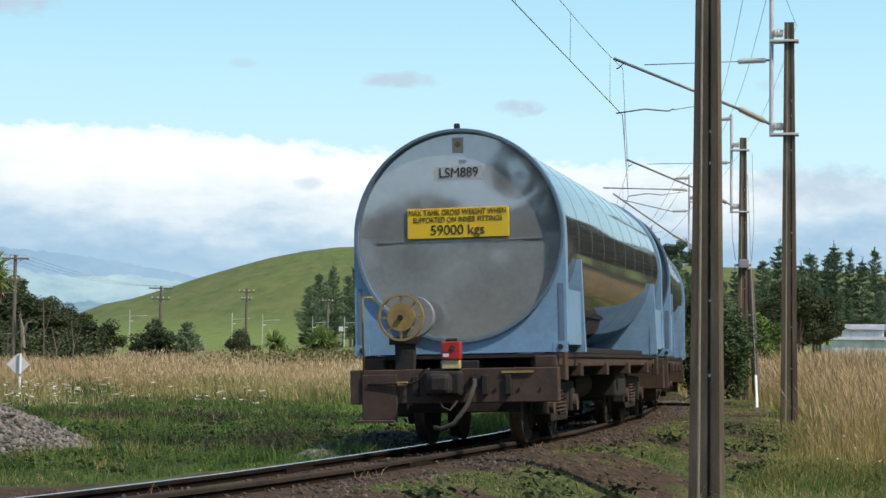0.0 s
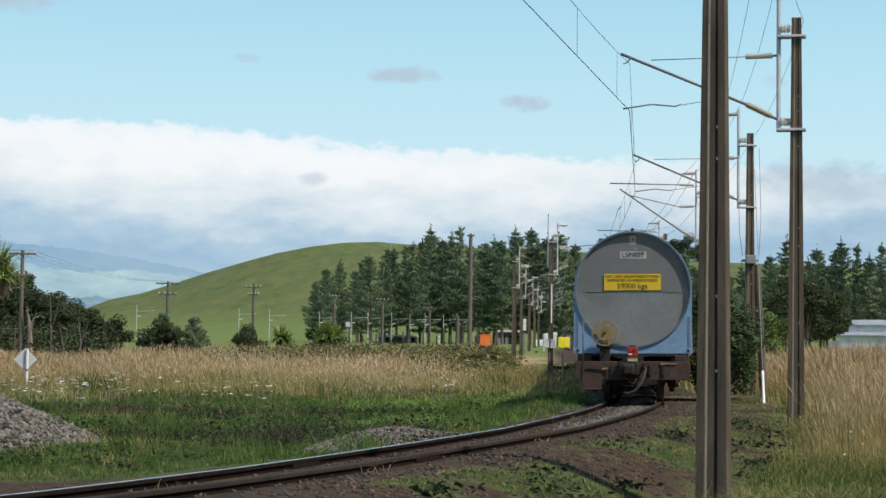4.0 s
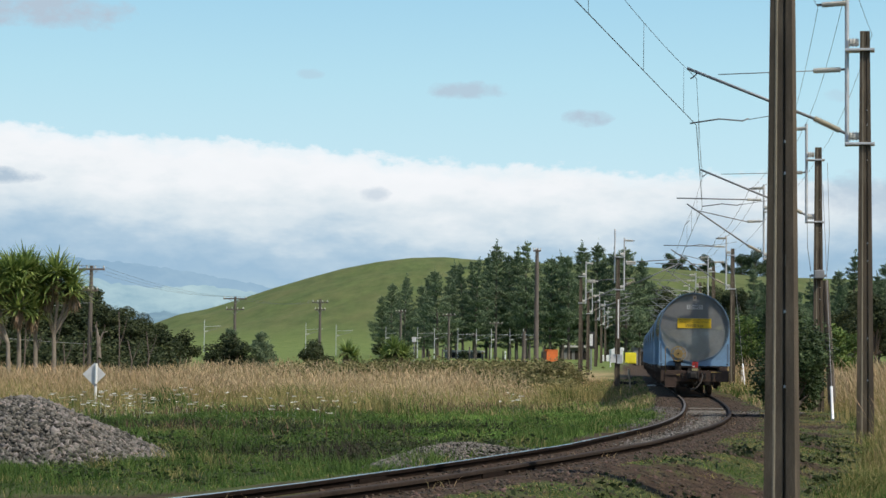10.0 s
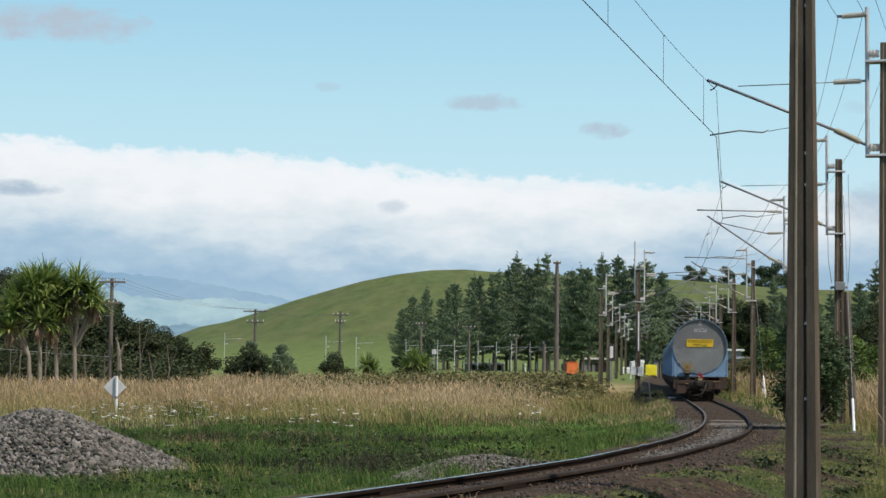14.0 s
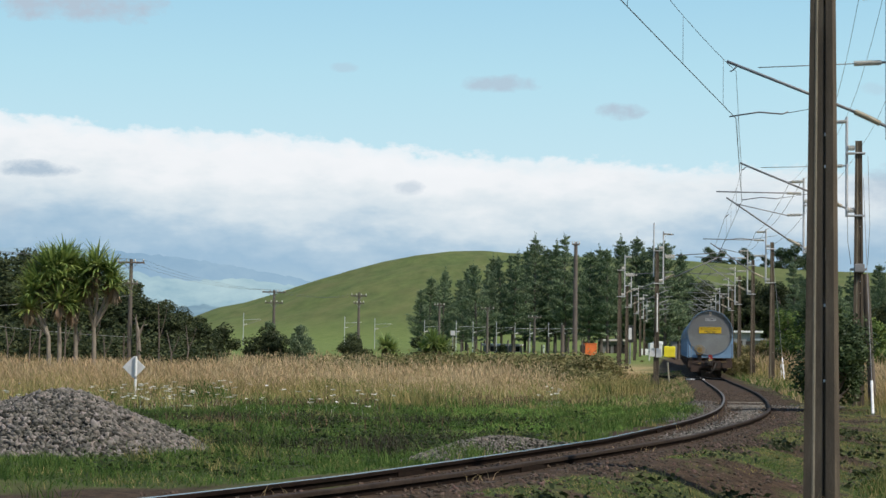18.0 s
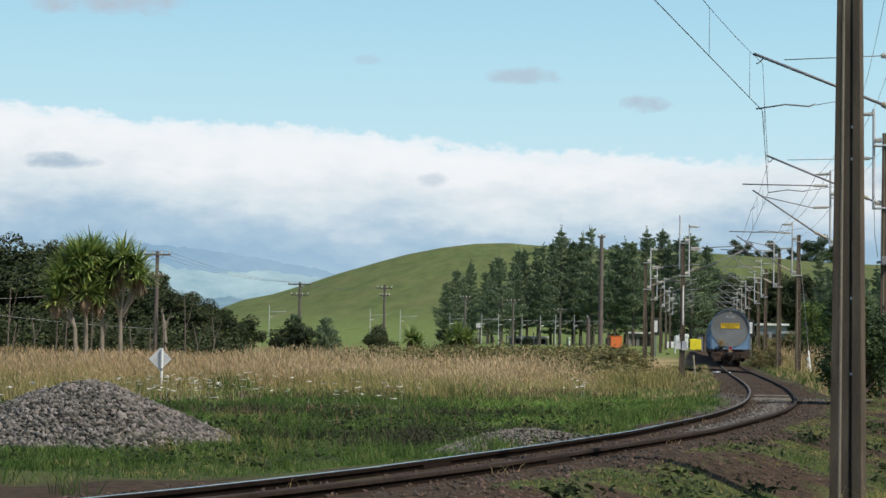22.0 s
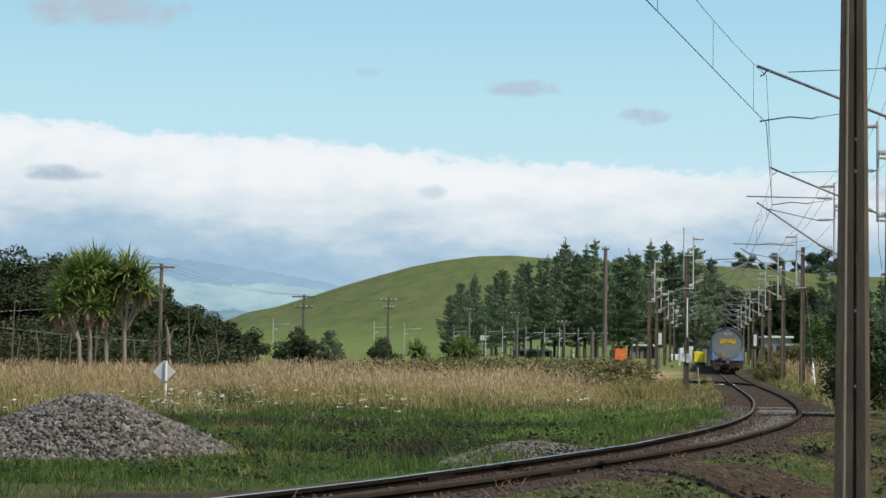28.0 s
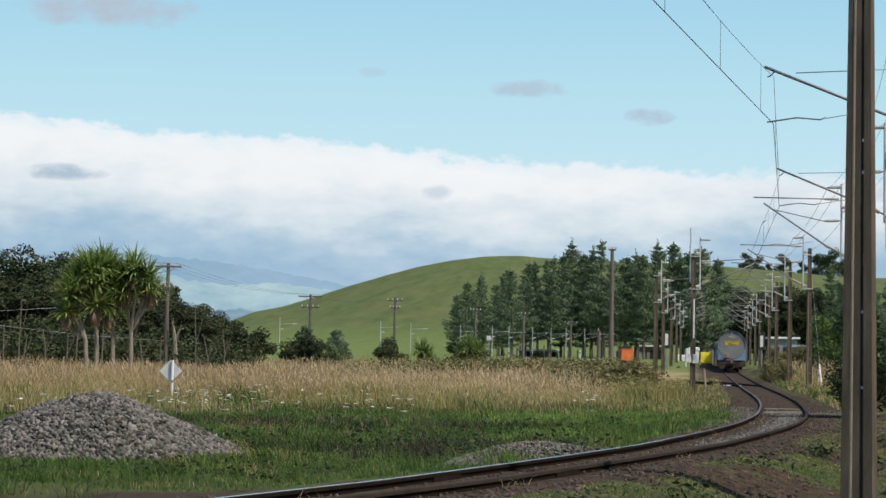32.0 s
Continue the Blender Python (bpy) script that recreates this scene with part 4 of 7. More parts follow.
def build_ballast():
    rng = np.random.default_rng(22)
    s = rng.uniform(8, 75, 24000)
    d = rng.normal(0, 1.0, len(s)) * 1.15
    x, y = np.interp(s, RUN, LINE[:, 0]) + d, np.interp(s, RUN, LINE[:, 1])
    keep = (np.abs(np.abs(d) - 0.55) > 0.06) & ((d > -0.85) | (y > 44) | (y < 16)) & (rng.uniform(0, 1, len(s)) < 0.55 + 0.5 * ripple(x, y, 1.3, 2.0))
    x, y = x[keep], y[keep]
    p = np.c_[x, y, ground_z(x, y) + 0.002]
    sz = rng.uniform(0.025, 0.065, len(x))
    # a low pale bank of spilled stone outside the inner rail
    s2 = rng.uniform(0, 1, 9000)
    y2 = 21.0 + 5.2 * s2
    d2 = -1.55 + rng.normal(0, 0.25, len(s2)) - 0.12 * np.sin(s2 * np.pi)
    x2 = np.interp(y2, LINE[:, 1], LINE[:, 0]) + d2
    lift = 0.18 * np.sin(s2 * np.pi) * np.exp(-((d2 + 1.6) / 0.34) ** 2)
    p2 = np.c_[x2, y2, ground_z(x2, y2) + lift * rng.uniform(0.85, 1.0, len(s2))]
    y3 = np.r_[rng.uniform(36, 54, 2600), rng.normal(48.5, 1.1, 1500), rng.uniform(27, 50, 3000)]
    d3 = np.r_[-1.5 + rng.normal(0, 0.5, 2600), rng.uniform(-2.6, 2.4, 1500), rng.normal(0.15, 0.16, 3000)]
    y3, d3 = y3[np.abs(np.abs(d3) - 0.57) > 0.08], d3[np.abs(np.abs(d3) - 0.57) > 0.08]
    x3 = np.interp(y3, LINE[:, 1], LINE[:, 0]) + d3
    p3 = np.c_[x3, y3, ground_z(x3, y3) + 0.004]
    stones("spilled_ballast", "pale spilled ballast beside the inner rail", "ballast", M["heap_stone"], np.vstack([p2, p3]), np.r_[rng.uniform(0.022, 0.055, len(p2)), rng.uniform(0.03, 0.075, len(p3))], rng)
    stones("ballast", "soil-choked grey ballast between and beside the rails", "ballast", M["ballast"], p, sz, rng)


def build_litter():
    """Clods, bark and small stones on the trodden shoulder, and dark dock stems along the meadow's edge."""
    rng = np.random.default_rng(41)
    x, y = scatter(70000, -6, 11, 14, 46, rng)
    d = from_track(x, y)
    s, t, m = cover(x, y)
    keep = (d > 0.9) & (d < 5) & (rng.uniform(0, 1, len(x)) < s * (0.6 + 0.6 * ripple(x, y, 0.9, 6.0)))
    x, y = x[keep], y[keep]
    stones("soil_litter", "brown clods and bark litter on the trodden shoulder", "litter", M["clod"], np.c_[x, y, ground_z(x, y)], 0.018 + 0.06 * rng.uniform(0, 1, len(x)) ** 2.2, rng)
    x, y = scatter(30000, -20, 4, 34, 66, rng)
    s, t, m = cover(x, y)
    keep = (rng.uniform(0, 1, len(x)) < 3.2 * m * (1 - m) * np.clip(0.3 + 1.2 * ripple(x, y, 4.5, 15.0), 0, 1)) & (from_track(x, y) < -3)
    x, y = x[keep], y[keep]
    blade_field("dock_weeds", "dark brown dock and weed stems at the meadow's edge", M["dry_weed"], x, y, rng.uniform(0.12, 0.38, len(x)), np.full(len(x), 0.03), 0.35, rng)


build_heap()
build_ballast()
build_litter()


# ---- track ----
def rail_mesh(name, line, side, gauge=1.067, z_off=0.0):
    """A flat-bottomed rail along a plan line; head, web and foot."""
    prof = [(-0.062, 0.0), (0.062, 0.0), (0.062, 0.012), (0.012, 0.028), (0.012, 0.100), (0.034, 0.112), (0.034, 0.138), (0.028, 0.146), (-0.028, 0.146), (-0.034, 0.138), (-0.034, 0.112), (-0.012, 0.100), (-0.012, 0.028), (-0.062, 0.012)]
    d = np.gradient(line, axis=0)
    d /= np.linalg.norm(d, axis=1)[:, None]
    right = np.c_[d[:, 1], -d[:, 0]]
    c = line + right * side * (gauge / 2 + 0.034)
    z = rail_z(line[:, 1]) - 0.146 + z_off + (cant(line[:, 1]) if side > 0 else 0)
    verts = [(c[k, 0] + right[k, 0] * px, c[k, 1] + right[k, 1] * px, z[k] + pz) for k in range(len(line)) for px, pz in prof]
    n = len(prof)
    faces, idx = [], []
    for k in range(len(line) - 1):
        for j in range(n):
            a, b = k * n + j, k * n + (j + 1) % n
            faces.append((a, b, b + n, a + n))
            # the fading sky sheen is set by material from about 30 m on
            idx.append((1 if line[k, 1] < 30 + 4 * math.sin(k * 1.7) else 2) if (j == 7 if side < 0 else 5 <= j <= 9) else 0)
    faces += [tuple(range(n))[::-1], tuple(range((len(line) - 1) * n, len(line) * n))]
    idx += [0, 0]
    return mesh_of(name, verts, faces, [M["rail"], M["rail_head"] if side < 0 else M["rail_worn"], M["rail_dull"] if side < 0 else M["rail_worn"]], idx)


def build_track():
    track = thing("track", "curved single railway track with rusty rails on worn sleepers", "railway track", kind="structure")
    for side in (-1, 1):
        part("rail", rail_mesh("rail", LINE, side), None, track, "dark rail with a polished running edge")
    slab = bm_mesh("sleeper", boxed(-0.90, 0.90, -0.105, 0.105, -0.13, 0.0, 0.012), M["sleeper"])
    plate = bm_mesh("joint_bar", boxed(-0.012, 0.012, -0.34, 0.34, -0.045, 0.045, 0.008), M["rail"])
    rng = random.Random(4)
    s = 9.0
    while s < 150:
        x, y, a = along(s)
        ob = new("sleeper", slab)
        ob.parent = track
        ob.matrix_basis = pose(x, y, float(rail_z(y)) - 0.092 + float(cant(y)) / 2, 0, -math.degrees(math.atan(float(cant(y)) / 1.07)), -math.degrees(a) + rng.uniform(-1.5, 1.5))
        s += 0.66 + rng.uniform(-0.04, 0.04)
    for s in np.arange(11.0, 80.0, 12.2):
        for side in (-1, 1):
            x, y, a = along(s + 0.15 * side)
            for out in (0.02, -0.02):
                ob = new("joint_bar", plate)
                ob.parent = track
                q = side * 0.5675 + out
                ob.matrix_basis = pose(x + q * math.cos(a), y - q * math.sin(a), float(rail_z(y)) - 0.082 + (float(cant(y)) if side > 0 else 0), 0, 0, -math.degrees(a))
    board = bm_mesh("crossing_board", boxed(-0.47, 0.47, -0.09, 0.09, -0.05, 0.0, 0.01), M["pale_board"])
    for y in (48.5, 49.6, 52.5):
        x, y, a = along(float(np.interp(y, LINE[:, 1], RUN)))
        ob = new("crossing_board", board)
        ob.parent = track
        ob.matrix_basis = pose(x, y, float(rail_z(y)) - 0.055 + float(cant(y)) / 2, 0, -math.degrees(math.atan(float(cant(y)) / 1.07)), -math.degrees(a))
    # the loop line that joins from the left
    branch = spline([(6.05, 108.5), (6.55, 105.0), (7.1, 101.0), (7.75, 95.0)], 1.0)
    loop = thing("track", "loop line joining from the side at a turnout", "railway track", kind="structure")
    for side in (-1, 1):
        part("rail", rail_mesh("rail", branch, side, z_off=0.012), None, loop)
    lever = thing("point_box", "flat pale concrete slab beside the turnout", "slab", pose(7.05, 97.0, float(ground_z(7.05, 97.0)), 0, 0, 12))
    part("lid", boxed(-0.38, 0.38, -0.35, 0.35, 0.0, 0.06, 0.02), M["galv"], lever)
    part("base", boxed(-0.42, 0.42, -0.39, 0.39, -0.2, -0.004), M["concrete"], lever)


build_track()

# ---- train ----
WAGON_PITCH, BOGIES, TANK = 11.2, 6.6, 9.7      # metres from coupling to coupling, between bogie centres, over the tank
TC, TR = 2.345, 1.19                            # tank centre height and radius
WHEEL = 0.42


def ring(bm, y0, y1, r0, r1, zc, n=64):
    """A flat-sided hoop round the wagon's long axis, between two radii."""
    vs = [[bm.verts.new((r * math.cos(2 * math.pi * k / n), y, zc + r * math.sin(2 * math.pi * k / n))) for k in range(n)] for r, y in ((r1, y0), (r1, y1), (r0, y1), (r0, y0))]
    for j in range(4):
        for k in range(n):
            bm.faces.new((vs[j][k], vs[j][(k + 1) % n], vs[(j + 1) % 4][(k + 1) % n], vs[(j + 1) % 4][k]))
    return bm


def end_frame_mesh(y0, y1):
    """Blue end plate: a square foot that rises into the hoop round the tank, with a round opening."""
    bm = bmesh.new()
    n, half, foot = 72, 1.215, 1.02
    loops = []
    for y in (y0, y1):
        inner, outer = [], []
        for k in range(n):
            t = 2 * math.pi * k / n + math.pi / 2
            c, s = math.cos(t), math.sin(t)
            inner.append(bm.verts.new((TR * 0.985 * c, y, TC + TR * 0.985 * s)))
            if s >= 0:
                outer.append(bm.verts.new((half * c, y, TC + half * s)))
            else:
                q = min(half / max(abs(c), 1e-6), (TC - foot) / max(-s, 1e-6))
                outer.append(bm.verts.new((q * c, y, TC + q * s)))
        loops.append((inner, outer))
    (i0, o0), (i1, o1) = loops
    for k in range(n):
        j = (k + 1) % n
        for a, b in ((i0, o0), (o1, i1), (o0, o1), (i1, i0)):
            bm.faces.new((a[k], a[j], b[j], b[k]))
    bmesh.ops.recalc_face_normals(bm, faces=bm.faces)
    return bm


def dished_end(y0, bulge, r, seam):
    """A shallow dished tank end facing -y, as an upper and a lower plate that meet in a weld."""
    bm = bmesh.new()
    n, rings = 64, 20
    rows = []

    def dent(x, z):
        return sum(a * math.exp(-((x - cx) ** 2 + (z - cz) ** 2) / w ** 2) for cx, cz, w, a in ((0.60, 0.66, 0.20, 0.0025), (0.42, -0.16, 0.12, 0.004), (-0.33, -0.42, 0.15, 0.003), (0.86, -0.10, 0.09, 0.003)))

    for j in range(1, rings + 1):
        q = j / rings
        rows.append([bm.verts.new((r * q * math.cos(2 * math.pi * k / n), y0 - bulge * (1 - q ** 2.0) + dent(r * q * math.cos(2 * math.pi * k / n), r * q * math.sin(2 * math.pi * k / n)), TC + r * q * math.sin(2 * math.pi * k / n))) for k in range(n)])
    mid = bm.verts.new((0, y0 - bulge, TC))
    for k in range(n):
        bm.faces.new((mid, rows[0][(k + 1) % n], rows[0][k]))
        for j in range(rings - 1):
            bm.faces.new((rows[j][k], rows[j][(k + 1) % n], rows[j + 1][(k + 1) % n], rows[j + 1][k]))
    bmesh.ops.recalc_face_normals(bm, faces=bm.faces)
    for f in bm.faces:
        f.smooth = True
        f.material_index = 1 if f.calc_center_median().z < TC + seam else 0
        if f.normal.y > 0:
            f.normal_flip()
    return bm


def cylinder_y(bm, x, y0, y1, z, r0, r1=None, sides=32):
    return tube(bm, (x, y0, z), (x, y1, z), r0, r1, sides)


def build_wheelset(parent, y):
    axle = part("wheelset", tubed((-0.62, 0, 0), (0.62, 0, 0), 0.075, sides=12), M["grime"], parent, "axle with two steel wheels")
    axle.location = (0, y, WHEEL)
    for side in (-1, 1):
        bm = bmesh.new()
        x = side * 0.5335
        tube(bm, (x - side * 0.045, 0, 0), (x - side * 0.015, 0, 0), WHEEL + 0.028, sides=36)      # flange
        tube(bm, (x - side * 0.015, 0, 0), (x + side * 0.085, 0, 0), WHEEL, WHEEL - 0.004, sides=36)
        tube(bm, (x + side * 0.085, 0, 0), (x + side * 0.105, 0, 0), 0.12, sides=16)
        for k in range(5):                                                                # web ribs show the turning
            t = 2 * math.pi * k / 5
            box(bm, x + side * 0.075, x + side * 0.095, -0.03, 0.03, 0.10, 0.34, m=Matrix.Rotation(t, 4, "X"))
        me = bm_mesh("wheel", bm, [M["grime"], M["tread"]])
        for p in me.polygons:
            c = p.center
            if abs(p.normal.x) < 0.4 and math.hypot(c.y, c.z) > WHEEL - 0.03:
                p.material_index = 1
        part("wheel", me, None, axle)
    return axle


def build_wagon(last):
    w = thing("tank_wagon", "blue-framed wagon with a shiny stainless tank" + (", last of the train" if last else ""), "railway wagon", group="wagons of the train")
    e = TANK / 2
    # tank
    bm = bmesh.new()
    tube(bm, (0, -e + 0.16, TC), (0, e - 0.16, TC), TR, sides=72, caps=False)
    shell = part("tank_shell", bm, M["steel"], w, "polished stainless steel shell", True)
    for y in np.arange(-e + 1.2, e - 0.9, 1.05):
        part("weld_band", ring(bmesh.new(), y, y + 0.012, TR - 0.003, TR + 0.0025, TC, 72), M["steel_dull"], shell)
    part("tank_end", bm_mesh("tank_end", dished_end(-e + 0.045, 0.0025, TR * 0.985, -0.05), [M["steel_end"], M["steel_dull"]]), None, w, "mirror-like tank end with a dull lower plate")
    me = bm_mesh("tank_end", dished_end(-e + 0.045, 0.0025, TR * 0.985, -0.05), [M["steel_end"], M["steel_dull"]])
    me.transform(Matrix.Rotation(math.pi, 4, "Z"))
    part("tank_end", me, None, w)
    part("weld_seam", boxed(-TR * 0.80, TR * 0.80, -e + 0.035, -e + 0.055, TC - 0.056, TC - 0.048), M["steel_dull"], w)
    # end frames with hoops
    for s in (-1, 1):
        y0, y1 = (-e, -e + 0.16) if s < 0 else (e - 0.16, e)
        f = part("end_frame", end_frame_mesh(y0, y1), M["blue"], w, "pale blue end frame")
        out = y0 if s < 0 else y1
        part("hoop", ring(bmesh.new(), out - 0.035, out + 0.035, TR * 0.988, TR * 1.012, TC, 72), M["slate"], f, "slate-grey rim of the hoop")
        # dark ring that puts the shade inside the hoop into colour
        part("hoop_gasket", ring(bmesh.new(), out - 0.02, out + 0.03, TR * 0.978, TR * 0.9885, TC, 72), M["dark_blue"], f)
        for x in (-1.155, 1.155):
            # dark plates and discs stand in for shaded slots and holes
            part("recess", boxed(x - 0.030, x + 0.030, out - 0.006 if s < 0 else out - 0.02, out + 0.02 if s < 0 else out + 0.006, 1.14, 1.78), M["dark_blue"], f)
            bm = boxed(x * 0.985 - 0.085, x * 0.985 + 0.085, out - 0.005, out + 0.005, 1.015, 1.135, 0.002)
            part("corner_casting", bm, M["blue"], f)
            part("twistlock_hole", tubed((x * 0.985, out - 0.016, 1.075), (x * 0.985, out + 0.016, 1.075), 0.032, sides=12), M["black"], f)
    # side sills, end gussets and inner saddles
    for s in (-1, 1):
        x = s * 1.17
        part("side_sill", boxed(s * 0.95 - 0.06, s * 0.95 + 0.06, -e + 0.3, e - 0.3, 1.01, 1.08, 0.01), M["grime"], w)
        for q in (-1, 1):
            y0, y1 = sorted((q * (e - 0.165), q * (e - 1.12)))
            g = part("gusset", boxed(x + s * 0.02 - 0.012, x + s * 0.02 + 0.012, y0, y1, 1.10, 1.72, 0.004), M["blue"], w, "pale blue gusset plate")
            bm = bmesh.new()
            y = q * (e - 1.17)
            a = [bm.verts.new(p) for p in ((x - 0.03 * s, y - 0.05, 1.02), (x + 0.075 * s, y - 0.05, 1.02), (x + 0.075 * s, y + 0.05, 1.02), (x - 0.03 * s, y + 0.05, 1.02),
                                           (x - 0.03 * s, y - 0.03, 2.05), (x + 0.045 * s, y - 0.03, 2.05), (x + 0.045 * s, y + 0.03, 2.05), (x - 0.03 * s, y + 0.03, 2.05))]
            for f in ((0, 1, 2, 3), (4, 5, 6, 7), (0, 1, 5, 4), (1, 2, 6, 5), (2, 3, 7, 6), (3, 0, 4, 7)):
                bm.faces.new([a[k] for k in f])
            bmesh.ops.recalc_face_normals(bm, faces=bm.faces)
            part("stanchion", bm, M["blue"], w)
    for q in (-1, 1):
        y = q * (e - 1.17)
        bm = end_frame_mesh(y - 0.04, y + 0.04)
        bmesh.ops.bisect_plane(bm, geom=bm.verts[:] + bm.edges[:] + bm.faces[:], plane_co=(0, 0, 2.1), plane_no=(0, 0, 1), clear_outer=True)
        part("saddle", bm, M["blue"], w, "pale blue saddle hollowed round the tank")
    # underframe
    part("sole_bar", boxed(-1.10, -0.86, -e - 0.1, e + 0.1, 0.855, 0.98, 0.01), M["rust"], w)
    part("sole_bar", boxed(0.86, 1.10, -e - 0.1, e + 0.1, 0.855, 0.98, 0.01), M["rust"], w)
    part("centre_sill", boxed(-0.22, 0.22, -e - 0.1, e + 0.1, 0.62, 0.94, 0.01), M["grime"], w)
    part("deck_plate", boxed(-1.12, 1.12, -e - 0.05, e + 0.05, 0.965, 1.005), M["grime"], w)
    for y in (-3.3, -1.1, 1.1, 3.3):
        part("cross_bearer", boxed(-1.14, 1.14, y - 0.09, y + 0.09, 0.74, 0.90, 0.01), M["rust"], w)
    for x in (-0.95, 0.95):                                             # outriggers that carry the tank corners
        for y in (-e + 0.35, e - 0.35):
            bm = bmesh.new()
            box(bm, x - 0.16, x + 0.16, y - 0.32, y + 0.32, 0.86, 1.00, 0.02)
            box(bm, x - 0.04 + 0.16 * (1 if x > 0 else -1), x + 0.04 + 0.16 * (1 if x > 0 else -1), y - 0.10, y + 0.10, 0.70, 1.02, 0.01)
            part("corner_bracket", bm, M["rust"], w)
    part("brake_cylinder", tubed((-0.5, -0.6, 0.62), (-0.5, 0.2, 0.62), 0.16, sides=16), M["grime"], w)
    part("air_tank", tubed((0.5, -0.9, 0.62), (0.5, 0.5, 0.62), 0.19, sides=16), M["grime"], w)
    part("brake_rigging_box", boxed(0.35, 0.95, 1.0, 2.1, 0.42, 0.80, 0.03), M["grime"], w)
    for s in (-1, 1):
        y = s * (e + 0.33)
        h = part("headstock", boxed(-1.17, 1.17, y - 0.09, y + 0.09, 0.475, 0.855, 0.012), M["rust"], w, "rusty brown end beam")
        out = y + s * 0.09
        for x in (-0.42, 0.36, 0.62):
            part("lug", boxed(x - 0.035, x + 0.035, out - 0.03, out + 0.03, 0.56, 0.78, 0.01), M["grime"], h)
        part("tie_bar", boxed(0.55, 0.90, out - 0.02, out + 0.02, 0.795, 0.82), M["mustard"], h)
        bm = bmesh.new()
        box(bm, -0.27, 0.13, min(out, out + s * 0.22), max(out, out + s * 0.22), 0.56, 0.83, 0.03)
        box(bm, -0.19, 0.05, min(out + s * 0.2, out + s * 0.42), max(out + s * 0.2, out + s * 0.42), 0.58, 0.80, 0.05)
        part("coupler", bm, M["grime"], w, "black automatic coupler")
        pts = [(0.24, out + s * 0.04, 0.76), (0.27, out + s * 0.12, 0.68), (0.20, out + s * 0.20, 0.45), (0.06, out + s * 0.24, 0.26), (-0.08, out + s * 0.24, 0.20), (-0.17, out + s * 0.22, 0.22)]
        bar("brake_hose", [(p[0], p[1], p[2]) for p in pts], 0.028, M["rubber"], w, "grey rubber air hose", 8)
        part("hose_cock", tubed((0.24, out, 0.77), (0.26, out + s * 0.09, 0.77), 0.035, sides=10), M["grime"], w)
        bar("uncoupling_lever", [(-0.95, out + s * 0.03, 0.70), (-0.45, out + s * 0.05, 0.70), (-0.34, out + s * 0.12, 0.74), (-0.22, out + s * 0.20, 0.86)], 0.012, M["rust"], w, "bent uncoupling lever", 6)
        part("lever_grip", boxed(-0.62, -0.50, out + s * 0.035 - 0.02, out + s * 0.035 + 0.02, 0.68, 0.72, 0.006), M["mustard"], h)
        bar("safety_chain", [(-0.10, out + s * 0.30, 0.57), (-0.06, out + s * 0.30, 0.44), (0.02, out + s * 0.26, 0.40), (0.08, out + s * 0.15, 0.50)], 0.014, M["grime"], w, sides=6)
        for rx in (-0.86, -0.72, 0.48, 0.74, 0.98):
            part("rivet", tubed((rx, out, 0.62), (rx, out + s * 0.012, 0.62), 0.018, sides=8), M["grime"], h)
        # hand brake on its pedestal, and the shunter's step
        x = -0.57 * -s
        sx = -1 if x < 0 else 1
        bm = bmesh.new()
        box(bm, x - 0.11, x + 0.11, out - s * 0.16 - 0.05, out - s * 0.16 + 0.05, 0.85, 1.15, 0.01)
        box(bm, x - 0.17, x + 0.17, out - s * 0.14 - 0.05, out - s * 0.14 + 0.05, 1.13, 1.22, 0.01)
        part("brake_pedestal", bm, M["grime"], w)
        yw = out + s * 0.02
        bm = bmesh.new()
        ring(bm, yw - 0.016, yw + 0.016, 0.235, 0.262, 1.43, 40)
        bmesh.ops.translate(bm, vec=(x, 0, 0), verts=bm.verts)
        bw = part("brake_wheel", bm, M["mustard"], w, "mustard-painted spoked hand brake wheel")
        for k in range(8):
            t = 2 * math.pi * k / 8
            part("spoke", boxed(-0.012, 0.012, yw - 0.008, yw + 0.008, 0.08, 0.245, m=Matrix.Translation((x, 0, 1.43)) @ Matrix.Rotation(t, 4, "Y")), M["mustard"], bw)
        part("hub", cylinder_y(bmesh.new(), x, yw - s * 0.10, yw + s * 0.012, 1.43, 0.145, 0.155, 28), M["mustard"], bw, "round mustard hub cover")
        part("gear_case", cylinder_y(bmesh.new(), x + 0.11 * -s, yw - s * 0.24, yw - s * 0.12, 1.44, 0.225, sides=32), M["galv_dark"], bw, "round grey gear case")
        part("hub_nut", cylinder_y(bmesh.new(), x, yw, yw + s * 0.04, 1.43, 0.03, sides=6), M["grime"], bw)
        st = part("step_plate", boxed(x + sx * 0.26 - 0.20, x + sx * 0.26 + 0.20, out - 0.02, out + 0.02, 0.30, 0.80, 0.008), M["rust"], w, "rusty hanging shunter's step")
        part("tread", boxed(x + sx * 0.26 - 0.24, x + sx * 0.26 + 0.20, min(out, out + s * 0.2), max(out, out + s * 0.2), 0.275, 0.30, 0.005), M["rust"], st)
        bar("grab_rail", [(x + sx * 0.44, out, 0.80), (x + sx * 0.44, out, 1.62), (x + sx * 0.43, out, 1.66), (x + sx * 0.34, out - s * 0.02, 1.66), (x + sx * 0.33, out - s * 0.02, 1.60)], 0.013, M["mustard"], w, "bent handrail", 6)
